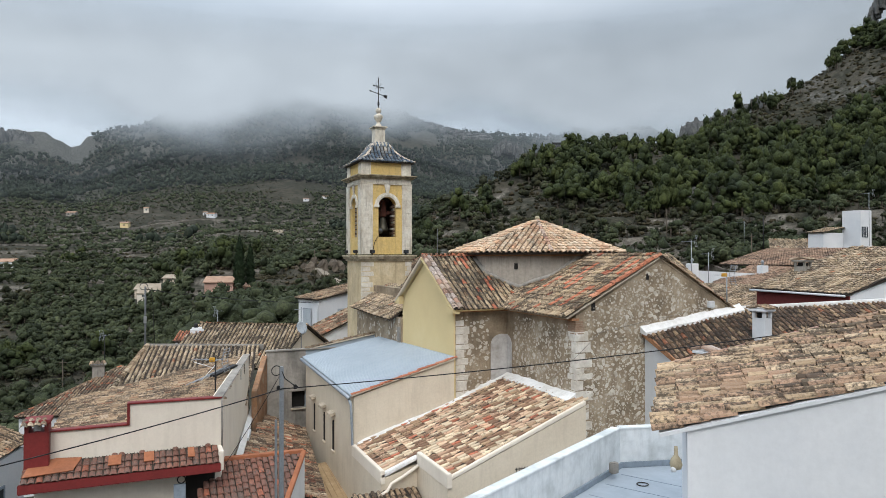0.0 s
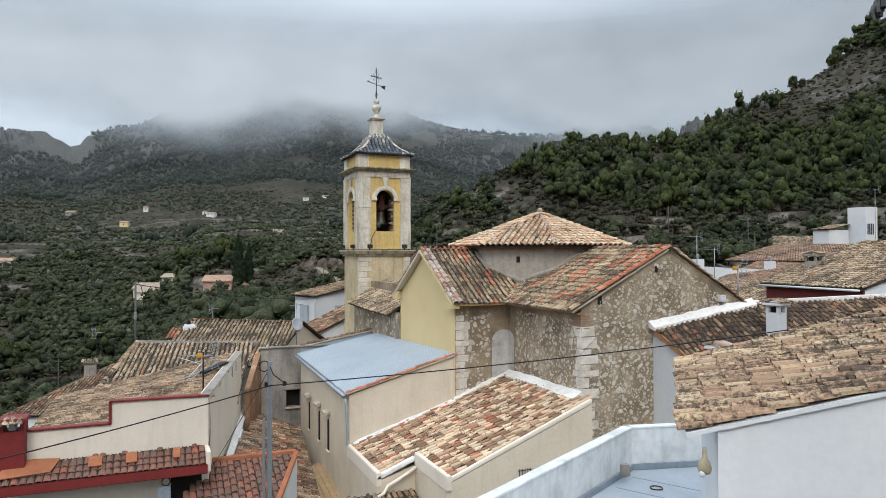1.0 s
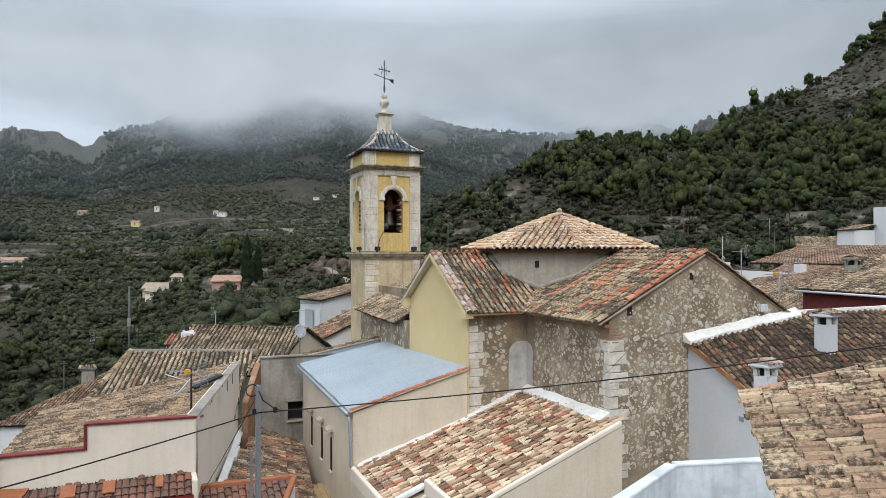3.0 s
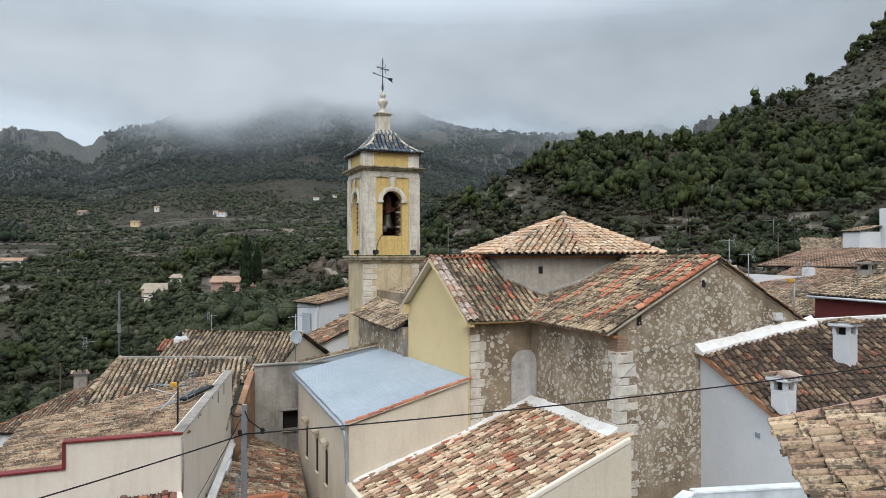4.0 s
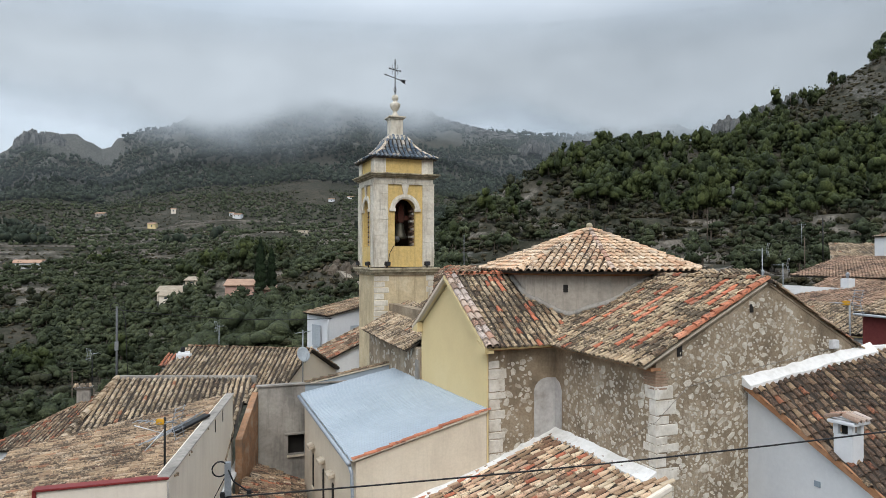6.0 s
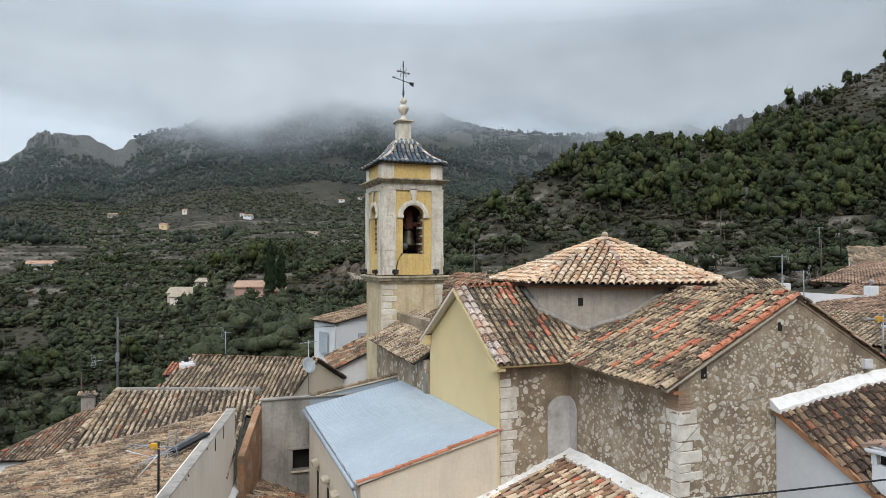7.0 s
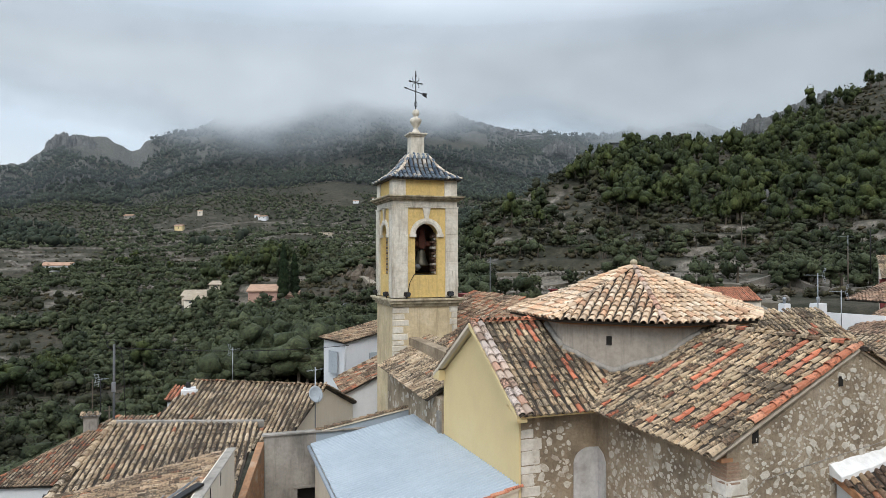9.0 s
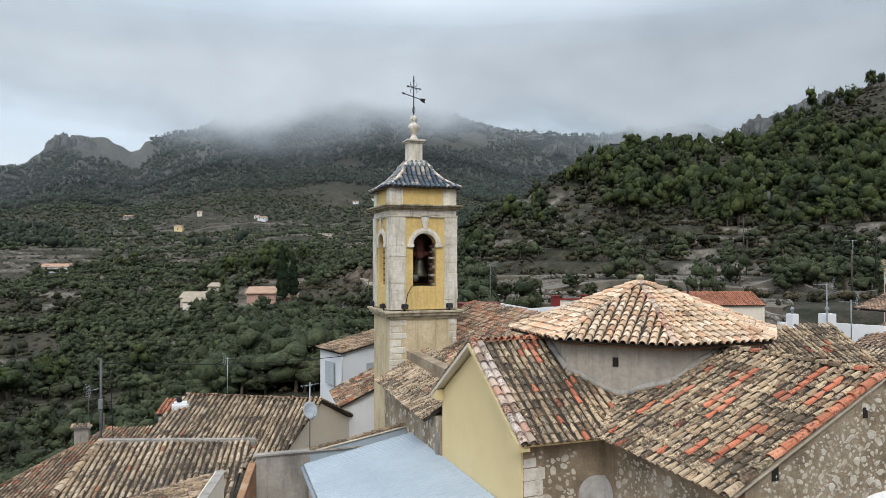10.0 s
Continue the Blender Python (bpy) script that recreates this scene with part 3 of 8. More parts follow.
# ---- the church ----
church = thing("church", "old rubble stone village church with tiled roofs and octagonal lantern", "church", (16, 25, 0))
EZ, RZ = 9.80, 11.95            # eaves and ridges
XW, XE, XR = 13.50, 21.45, 17.66  # eaves and ridge of the south arm
YS, YN, YR = 25.30, 32.50, 28.90  # eaves and ridge of the west arm
GY, GX = 20.64, 11.42           # outer faces of the stone gable and of the yellow gable
WX, SY = 13.90, 25.75           # the walls below the eaves

wg = prism("gable_wall", [(WX, GY, 0), (20.95, GY, 0), (20.95, GY, 10.0), (XR, GY, 11.86), (WX, GY, 9.93)], (0, 0.6, 0), M_MORTAR, church, "rubble stone gable wall in brown mortar")
ww = prism("side_wall", [(WX, GY + 0.6, 0), (WX, SY, 0), (WX, SY, 9.68), (WX, GY + 0.6, 9.68)], (0.6, 0, 0), M_MORTAR, church, "rubble stone side wall in brown mortar")
ws = prism("return_wall", [(GX + 0.055, SY, 0), (WX + 0.6, SY, 0), (WX + 0.6, SY, 9.68), (GX + 0.055, SY, 9.68)], (0, 0.5, 0), M_MORTAR, church, "rubble stone return wall")
wy = prism("yellow_gable_wall", [(GX, SY - 0.02, 0), (GX, 32.05, 0), (GX, 32.05, 9.9), (GX, YR, 11.75), (GX, SY - 0.02, 9.72)], (0.05, 0, 0), M_YELLOW, church, "smooth pale yellow plastered gable wall")
prism("east_wall", [(20.95, GY + 0.6, 0), (20.95, 25.6, 0), (20.95, 25.6, 9.6), (20.95, GY + 0.6, 9.6)], (-0.5, 0, 0), M_MORTAR, church)
prism("nave_wall", [(12.4, 32.05, 0), (12.4, 41, 0), (12.4, 41, 10.2), (12.4, 32.05, 10.2)], (0.5, 0, 0), M_MORTAR, church)
prism("arm_wall", [(21.0, 25.65, 0), (25.5, 25.65, 0), (25.5, 25.65, 9.7), (21.0, 25.65, 9.7)], (0, 0.4, 0), M_DRUMWALL, church)

# roof faces: the valley runs from the corner of the eaves up to the crossing of the ridges
tiled_roof(church, [(XW, YS, EZ), (XW, GY - 0.06, EZ), (XR, GY - 0.06, RZ), (XR, YR, RZ)], T_CHURCH, sep=300, focus=(14, 22, 10), name="south_arm_roof_west", runs=13, deck=M_MORTAR)
tiled_roof(church, [(XE, GY - 0.02, EZ), (XE, YS, EZ), (XR, YR, RZ), (XR, GY - 0.02, RZ)], T_CHURCH, name="south_arm_roof_east", thick=0.06, deck=M_MORTAR)
tiled_roof(church, [(GX - 0.22, YS, EZ), (XW, YS, EZ), (XR, YR, RZ), (GX - 0.22, YR, RZ)], T_CHURCH, sep=220, focus=(12, 25, 10), name="west_arm_roof_south", runs=6, deck=M_YELLOW)
tiled_roof(church, [(XR, YN, EZ), (GX - 0.22, YN, EZ), (GX - 0.22, YR, RZ), (XR, YR, RZ)], T_CHURCH, name="west_arm_roof_north", deck=M_YELLOW)
tiled_roof(church, [(XE, YS, EZ), (25.6, YS, EZ), (25.6, YR, RZ), (XR, YR, RZ)], T_CHURCH, sep=60, focus=(23, 26, 10), name="east_arm_roof_south")
tiled_roof(church, [(13.4, 45.5, 9.7), (13.4, YN - 0.4, 9.7), (XR, YR + 3.2, RZ), (XR, 45.5, RZ)], T_BROWN, sep=160, focus=(16, 34, 11), name="nave_roof_west")
aisle = tiled_roof(church, [(10.95, 39.95, 8.95), (10.95, 32.7, 8.80), (13.2, 32.7, 10.05), (13.2, 39.95, 10.2)], T_OLD, sep=140, focus=(11, 33, 9), name="aisle_roof")
aw = prism("aisle_wall", [(11.35, 32.05, 0), (11.35, 40, 0), (11.35, 40, 9.0), (11.35, 32.05, 8.9)], (0.5, 0, 0), M_MORTAR, church, "rubble aisle wall")
rubble(aw, (11.35, 40, 5.5), (0, -1, 0), (0, 0, 1), [(0, 0), (8, 0), (8, 3.4), (0, 3.4)], M_RUBBLE, 120, (0.08, 0.2), sep=120)
box_part("aisle_pier", (11.28, 32.08, 5), (11.6, 32.5, 8.45), M_GREYWALL, church, "worn grey rendered pier", 0.03)
caps = box_part("ridge_bed", (XR - 0.06, GY - 0.18, RZ - 0.06), (XR + 0.06, 26.0, RZ + 0.03), PANS, church)
cap_row(caps, (XR, GY - 0.05, RZ), (XR, 25.5, RZ), T_CHURCH)
capw = box_part("ridge_bed", (GX - 0.2, YR - 0.06, RZ - 0.06), (14.2, YR + 0.06, RZ + 0.03), PANS, church)
cap_row(capw, (GX - 0.2, YR, RZ), (13.8, YR, RZ), T_TERRA)
# verges: bright new tiles on the stone gable, pale ones on the yellow gable
verge = prism("verge_bed", [(XW, GY - 0.09, EZ - 0.05), (XR, GY - 0.09, RZ - 0.05), (XR, GY - 0.09, RZ), (XW, GY - 0.09, EZ)], (0, 0.1, 0), M_STONE, church)
cap_row(verge, (XW + 1.05, GY - 0.02, EZ + 0.62), (XR, GY - 0.02, RZ + 0.02), T_TERRA, r=0.115, name="verge_tile")
cap_row(verge, (XW - 0.05, GY - 0.02, EZ), (XW + 1.05, GY - 0.02, EZ + 0.60), T_CHURCH, r=0.115, name="verge_tile")
cap_row(verge, (XE, GY - 0.03, EZ - 0.03), (XR + 0.1, GY - 0.03, RZ - 0.03), T_SAND, r=0.085, name="verge_tile")
vergey = prism("verge_bed", [(GX - 0.26, YS, EZ - 0.12), (GX - 0.26, YR, RZ - 0.12), (GX - 0.26, YR, RZ), (GX - 0.26, YS, EZ)], (0.14, 0, 0), M_YELLOW, church)
cap_row(vergey, (GX - 0.14, YS - 0.05, EZ), (GX - 0.14, YR, RZ + 0.02), T_VERGE, r=0.12, name="verge_tile")
cap_row(vergey, (GX + 0.10, YS - 0.05, EZ), (GX + 0.10, YR, RZ + 0.02), T_VERGE, r=0.12, name="verge_tile")
vergen = prism("verge_bed", [(GX - 0.26, YN, EZ - 0.12), (GX - 0.26, YR, RZ - 0.12), (GX - 0.26, YR, RZ), (GX - 0.26, YN, EZ)], (0.14, 0, 0), M_RENDER, church)
cap_row(vergen, (GX - 0.14, YN + 0.05, EZ), (GX - 0.14, YR, RZ + 0.02), T_SAND, r=0.11, name="verge_tile")
prism("gable_foot", [(GX - 0.24, SY - 0.42, 9.62), (GX - 0.24, SY + 0.25, 9.62), (GX - 0.24, SY + 0.25, 9.98), (GX - 0.24, SY - 0.42, 9.70)], (0.3, 0, 0), M_YELLOW, church)
prism("gable_foot", [(GX - 0.24, 32.55, 9.62), (GX - 0.24, 31.9, 9.62), (GX - 0.24, 31.9, 10.0), (GX - 0.24, 32.55, 9.70)], (0.3, 0, 0), M_YELLOW, church)
# valley gutter of cap tiles
vb = tube("valley_bed", [(XW + 0.05, YS + 0.05, EZ - 0.02), (14.9, 26.6, EZ + 0.74)], 0.05, PANS, church)
cap_row(vb, (XW - 0.05, YS - 0.05, EZ - 0.02), (15.0, 26.7, EZ + 0.80), T_OLD, r=0.09, name="valley_tile")

# rubble of the two stone faces, quoins at the corner
rubble(wg, (WX, GY, 0), (1, 0, 0), (0, 0, 1), [(0.3, 5.2), (7.0, 5.2), (7.0, 9.75), (3.76, 11.7), (0.3, 9.95)], M_RUBBLE, 1700, (0.030, 0.140), sep=300)
rubble(ww, (WX, SY, 0), (0, -1, 0), (0, 0, 1), [(0.45, 5.5), (4.9, 5.5), (4.9, 9.5), (0.45, 9.5)], M_RUBBLE, 560, (0.034, 0.15), sep=300)
rubble(ws, (GX, SY, 0), (1, 0, 0), (0, 0, 1), [(0.3, 5.0), (1.65, 5.0), (1.65, 9.5), (0.3, 9.5)], M_RUBBLE, 130, (0.04, 0.16), sep=130)
STAND = Matrix(((1, 0, 0, 0), (0, 0, -1, 0), (0, 1, 0, 0), (0, 0, 0, 1)))
STAND_W = Matrix(((0, 0, -1, 0), (-1, 0, 0, 0), (0, 1, 0, 0), (0, 0, 0, 1)))
z = 4.2
while z < 9.05:
    h = rng.uniform(0.20, 0.42)
    w, w2 = rng.uniform(0.34, 0.80), rng.uniform(0.28, 0.62)
    piece("quoin", block_mesh(w, h - 0.014, 0.1, M_QUOIN, edge=0.06), Matrix.Translation((WX + w / 2 - 0.012, GY - 0.012, z + h / 2)) @ STAND, wg)
    piece("quoin", block_mesh(w2, h - 0.014, 0.1, M_QUOIN, edge=0.06), Matrix.Translation((WX - 0.012, GY + w2 / 2 - 0.012, z + h / 2)) @ STAND_W, ww)
    z += h
for i in range(6):
    zz = 9.16 + i * 0.082
    w = rng.uniform(0.30, 0.42)
    box_part("corner_brick", (WX - 0.014, GY - 0.014, zz), (WX + w, GY + 0.5, zz + 0.064), M_OLDBRICK, church, "", 0.008)
z = 4.6
while z < 9.3:
    h, w = rng.uniform(0.22, 0.46), rng.uniform(0.28, 0.62)
    piece("quoin", block_mesh(w, h - 0.016, 0.1, M_QUOIN, edge=0.06), Matrix.Translation((GX + 0.07 + w / 2, SY - 0.014, z + h / 2)) @ STAND, ws)
    z += h
# eaves course of brick under the tiles
prism("eaves_course", [(WX - 0.16, GY - 0.02, 9.66), (WX - 0.16, SY, 9.66), (WX - 0.16, SY, 9.74), (WX - 0.16, GY - 0.02, 9.74)], (0.3, 0, 0), M_BRICK, church)
prism("eaves_course", [(GX - 0.05, SY - 0.16, 9.66), (WX, SY - 0.16, 9.66), (WX, SY - 0.16, 9.74), (GX - 0.05, SY - 0.16, 9.74)], (0, 0.3, 0), M_BRICK, church)
# blocked round-headed window, plastered, where the two walls meet
bm = bmesh.new()
prof = [(13.10, 5.0), (WX, 5.0), (WX, 8.66)] + [(13.62 + 0.52 * math.cos(radians(a)), 8.24 + 0.44 * math.sin(radians(a))) for a in range(75, 180, 15)] + [(13.10, 8.24)]
vs = [bm.verts.new((x, SY - 0.03, z)) for x, z in prof]
vs2 = [bm.verts.new((x, SY + 0.02, z)) for x, z in prof]
bm.faces.new(vs)
for i in range(len(vs)):
    j = (i + 1) % len(vs)
    bm.faces.new((vs[i], vs2[i], vs2[j], vs[j]))
part("blocked_window", bm, M_WORN, church, "whitish plastered blocked arch")
prism("blocked_window", [(WX - 0.03, SY, 5.0), (WX - 0.03, SY - 0.42, 5.0), (WX - 0.03, SY - 0.40, 8.3), (WX - 0.03, SY - 0.28, 8.52), (WX - 0.03, SY, 8.66)], (0.05, 0, 0), M_WORN, church, "whitish plaster patch")
# small holes and box on the gable
for (x, z, w, h) in ((17.04, 11.08, 0.13, 0.26), (14.57, 10.0, 0.17, 0.3)):
    box_part("vent_hole", (x, GY - 0.012, z), (x + w, GY + 0.2, z + h), M_DARKVOID, church, "dark putlog hole")
box_part("junction_box", (20.0, GY - 0.12, 9.94), (20.30, GY + 0.02, 10.2), M_PLASTIC, church, "white electrical junction box", 0.02)
# loose rope sagging over the stone corner
tube("loose_wire", [(WX - 0.03, 22.4, 7.2), (WX - 0.03, 21.4, 7.9), (WX - 0.03, GY - 0.03, 8.35), (14.9, GY - 0.03, 9.2), (16.8, GY - 0.03, 9.5), (18.6, GY - 0.03, 9.75), (20.1, GY - 0.03, 9.95)], 0.007, M_GREYWALL, church)

# ---- octagonal lantern over the crossing ----
DC = V3((17.40, 29.12, 0))


def octagon(a, c):
    return [(-a + c, -a), (a - c, -a), (a, -a + c), (a, a - c), (a - c, a), (-a + c, a), (-a, a - c), (-a, -a + c)]


drum_pts = octagon(3.58, 2.10)
bm = bmesh.new()
lo = [bm.verts.new((DC.x + x, DC.y + y, 8.5)) for x, y in drum_pts]
hi = [bm.verts.new((DC.x + x, DC.y + y, 12.06)) for x, y in drum_pts]
for i in range(8):
    j = (i + 1) % 8
    bm.faces.new((lo[i], lo[j], hi[j], hi[i]))
bm.faces.new(hi)
drum = part("lantern_wall", bm, M_DRUMWALL, church, "grey-brown rendered octagonal lantern wall")
for i in range(8):
    (x0, y0), (x1, y1) = octagon(3.70, 2.17)[i], octagon(3.70, 2.17)[(i + 1) % 8]
    prism("lantern_cornice", [(DC.x + x0, DC.y + y0, 11.97), (DC.x + x1, DC.y + y1, 11.97), (DC.x + x1, DC.y + y1, 12.07), (DC.x + x0, DC.y + y0, 12.07)], (-(x0 + x1) / 30, -(y0 + y1) / 30, 0), M_BRICK, church)
def roof_height(x, y):
    return EZ + (RZ - EZ) * max((y - YS) / (YR - YS), (x - XW) / (XR - XW))


ring = [V3((DC.x + x, DC.y + y, 0)) for x, y in octagon(3.60, 2.11)]
for i0 in (6, 7, 0):
    a, b = ring[i0], ring[(i0 + 1) % 8]
    path = [a.lerp(b, k / 14) for k in range(15)]
    path = [p + V3((0, 0, roof_height(p.x, p.y) + 0.05 + rng.normal(0, 0.02))) for p in path]
    tube("mortar_fillet", [p for p in path if p.z < RZ], 0.11, M_GREYWALL, church, "rough grey mortar at the foot of the lantern", 7)
eave = octagon(3.98, 2.33)
APEX = (DC.x, DC.y, 13.66)
for i in range(8):
    (x0, y0), (x1, y1) = eave[i], eave[(i + 1) % 8]
    a, b = (DC.x + x0, DC.y + y0, 12.12), (DC.x + x1, DC.y + y1, 12.12)
    near_face = i in (7, 0, 6)
    rf = tiled_roof(church, [a, b, APEX], T_DRUM, sep=140 if near_face else 0, focus=(14, 25, 12), name="lantern_roof", pitch=0.245, expo=0.33, r=0.104, rough=0.8)
    cap_row(rf, a, (DC.x + x0 * 0.03, DC.y + y0 * 0.03, 13.64), T_VERGE if i == 0 else T_DRUM, r=0.10, name="hip_tile", lift=0.035)
lathe("finial", [(0.10, 13.60), (0.11, 13.70), (0.07, 13.74), (0.12, 13.79), (0.13, 13.85), (0.09, 13.92), (0.02, 13.95)], (DC.x, DC.y), M_CORNICE, church, "small weathered stone finial", 12)
hx = octagon(3.58, 2.10)
hm = V3((DC.x + (hx[7][0] * 0.52 + hx[0][0] * 0.48), DC.y + (hx[7][1] * 0.52 + hx[0][1] * 0.48), 11.52))
box_part("vent_hole", (-0.08, -0.03, -0.13), (0.08, 0.2, 0.13), M_DARKVOID, church, "dark lantern vent", 0, Matrix.Translation(hm) @ Matrix.Rotation(radians(-45), 4, "Z"))

# ---- bell tower ----
tower = thing("bell_tower", "square stone and ochre plaster bell tower with blue-glazed tile roof", "bell tower", (13.32, 41.63, 0))
TX, TY, TH = 13.22, 41.64, 1.60


def square_slab(name, half, z0, z1, mat, label="", bevel=0.02):
    return box_part(name, (TX - half, TY - half, z0), (TX + half, TY + half, z1), mat, tower, label, bevel)


# flaked spots where the limewash has come off the corner strip of the belfry
def flakes(parent, spots, n):
    shapes = [stone_mesh(M_MORTAR, n=9, h=0.006, spread=0.5, name="flaked_spot") for _ in range(6)]
    for i in range(n):
        u, z = spots[i % len(spots)]
        s = rng.uniform(0.04, 0.12)
        m = Matrix.Translation((TX - TH + u + rng.normal(0, 0.07), TY - TH - 0.058, z + rng.normal(0, 0.12))) @ Matrix(((1, 0, 0, 0), (0, 0, -1, 0), (0, 1, 0, 0), (0, 0, 0, 1))) @ Matrix.Diagonal((s, s * rng.uniform(0.5, 1.0), 1, 1))
        piece("flaked_spot", shapes[i % 6], m, parent)


shaft = square_slab("shaft", TH, 0, 11.72, M_TSHAFT, "weathered yellowish plaster shaft", 0.01)
z, k = 8.0, 0
while z < 11.6:
    h = rng.uniform(0.24, 0.38)
    h = min(h, 11.7 - z)
    w = (0.78 if k % 2 else 0.55) * rng.uniform(0.9, 1.08)
    if h > 0.1:
        piece("quoin", block_mesh(w, h - 0.012, 0.06, M_TSTONE), Matrix.Translation((TX - TH + w / 2 - 0.02, TY - TH - 0.02, z + h / 2)) @ Matrix(((1, 0, 0, 0), (0, 0, -1, 0), (0, 1, 0, 0), (0, 0, 0, 1))), shaft)
        w3 = w * 0.5
        piece("quoin", block_mesh(w3, h - 0.012, 0.06, M_TSTONE), Matrix.Translation((TX + TH - w3 / 2 + 0.02, TY - TH - 0.02, z + h / 2)) @ Matrix(((1, 0, 0, 0), (0, 0, -1, 0), (0, 1, 0, 0), (0, 0, 0, 1))), shaft)
    z += h
    k += 1
for nm, half, z0, z1 in (("lower_cornice", TH + 0.10, 11.66, 11.80), ("lower_cornice", TH + 0.22, 11.80, 11.93), ("lower_cornice", TH + 0.30, 11.93, 12.04)):
    square_slab(nm, half, z0, z1, M_CORNICE, "moss-stained stone string course")


def arch_wall(name, o, U, width, z0, z1, u0, u1, sill, spring, thick, mat, parent, label=""):
    """A wall face with a round-headed opening through it; U runs along the face, its thickness goes to the left of U."""
    o, U = V3(o), V3(U)
    n = V3((-U.y, U.x, 0))
    cu, rad = (u0 + u1) / 2, (u1 - u0) / 2
    arc = [(cu + rad * math.cos(radians(a)), spring + rad * math.sin(radians(a))) for a in range(180, -1, -15)]
    strips = [[(0, z0), (width, z0), (width, sill), (0, sill)], [(0, sill), (u0, sill), (u0, spring), (0, spring)], [(u1, sill), (width, sill), (width, spring), (u1, spring)]]
    for i in range(len(arc) - 1):
        (a0, b0), (a1, b1) = arc[i], arc[i + 1]
        strips.append([(a0, b0), (a1, b1), (a1, z1), (a0, z1)])
    strips.append([(0, spring), (u0, spring), (u0, z1), (0, z1)])
    strips.append([(u1, spring), (width, spring), (width, z1), (u1, z1)])
    bm = bmesh.new()
    for s in strips:
        for d in (0, thick):
            q = [bm.verts.new(o + U * u + n * d + V3((0, 0, z - o.z))) for u, z in s]
            bm.faces.new(q if d == 0 else q[::-1])
    edge = [(u0, sill), (u0, spring)] + arc[1:-1] + [(u1, spring), (u1, sill)]
    for i in range(len(edge)):
        (a0, b0), (a1, b1) = edge[i], edge[(i + 1) % len(edge)]
        bm.faces.new([bm.verts.new(o + U * u + n * d + V3((0, 0, z - o.z))) for u, z, d in ((a0, b0, 0), (a0, b0, thick), (a1, b1, thick), (a1, b1, 0))])
    bmesh.ops.remove_doubles(bm, verts=bm.verts[:], dist=0.002)
    bmesh.ops.recalc_face_normals(bm, faces=bm.faces[:])
    return part(name, bm, mat, parent, label)


def arch_trim(name, o, U, u0, u1, spring, wide, proud, mat, parent, label=""):
    o, U = V3(o), V3(U)
    n = V3((-U.y, U.x, 0))
    cu, rad = (u0 + u1) / 2, (u1 - u0) / 2
    bm = bmesh.new()
    rings = []
    for a in range(180, -1, -10):
        c, s = math.cos(radians(a)), math.sin(radians(a))
        ring = []
        for rr, d in ((rad, 0.02), (rad, -proud), (rad + wide * 0.45, -proud * 1.5), (rad + wide, -proud), (rad + wide, 0.02)):
            ring.append(bm.verts.new(o + U * (cu + rr * c) + n * d + V3((0, 0, spring + rr * s - o.z))))
        rings.append(ring)
    for r0, r1 in zip(rings, rings[1:]):
        for i in range(4):
            bm.faces.new((r0[i], r1[i], r1[i + 1], r0[i + 1]))
    bm.faces.new(rings[0])
    bm.faces.new(rings[-1][::-1])
    bmesh.ops.recalc_face_normals(bm, faces=bm.faces[:])
    return part(name, bm, mat, parent, label)


BZ0, BZ1 = 12.08, 16.42
for side, (o, U) in enumerate((((TX - TH, TY - TH, BZ0), (1, 0, 0)), ((TX - TH, TY + TH, BZ0), (0, -1, 0)))):
    w = arch_wall("belfry_wall", o, U, 2 * TH, BZ0, BZ1, 1.09, 2.21, 13.15, 15.06, 0.5, M_TYELLOW, tower, "ochre plastered belfry wall with round arch")
    arch_trim("arch_moulding", o, U, 1.09, 2.21, 15.06, 0.25, 0.06, M_TSTONE, tower, "whitish moulded arch")
    oo, UU = V3(o), V3(U)
    nn = V3((-UU.y, UU.x, 0))
    rot = Matrix((UU, nn, V3((0, 0, 1)))).transposed().to_4x4()
    mm = Matrix.Translation(oo) @ rot
    for u0, u1 in ((0.80, 1.13), (2.17, 2.50)):
        box_part("impost", (u0, -0.10, 14.96 - BZ0), (u1, 0.05, 15.12 - BZ0), M_TSTONE, tower, "", 0.015, mm)
    prism("keystone", [mm @ V3((1.56, -0.08, 15.82 - BZ0)), mm @ V3((1.74, -0.08, 15.82 - BZ0)), mm @ V3((1.86, -0.08, 16.44 - BZ0)), mm @ V3((1.44, -0.08, 16.44 - BZ0))], rot @ V3((0, 0.12, 0)), M_TSTONE, tower)
    # corner piers, laid in blocks
    for u0, u1 in ((-0.05, 0.72), (2.61, 3.25)):
        pier = box_part("corner_pier", (u0, -0.04, 0), (u1, 0.3, BZ1 - BZ0), M_TSTONE, tower, "whitish stone corner pier", 0.01, mm)
        z, k = 0.0, 0
        while z < BZ1 - BZ0 - 0.12:
            h = min(rng.uniform(0.30, 0.52), BZ1 - BZ0 - z)
            cut = (u0 + u1) / 2 + rng.uniform(-0.12, 0.12)
            for a, b in (((u0, u1),) if k % 3 == 0 else ((u0, cut), (cut, u1))):
                me = block_mesh(b - a - 0.008, h - 0.008, 0.05, M_TSTONE, edge=0.025)
                piece("block", me, mm @ Matrix.Translation(((a + b) / 2, -0.062, z + h / 2)) @ Matrix(((1, 0, 0, 0), (0, 0, -1, 0), (0, 1, 0, 0), (0, 0, 0, 1))), pier)
            z += h
            k += 1
box_part("belfry_wall", (TX - TH, TY + TH - 0.5, BZ0), (TX + TH, TY + TH, BZ1), M_TYELLOW, tower)
box_part("belfry_wall", (TX + TH - 0.5, TY - TH + 0.5, BZ0), (TX + TH, TY + TH - 0.5, BZ1), M_TYELLOW, tower)
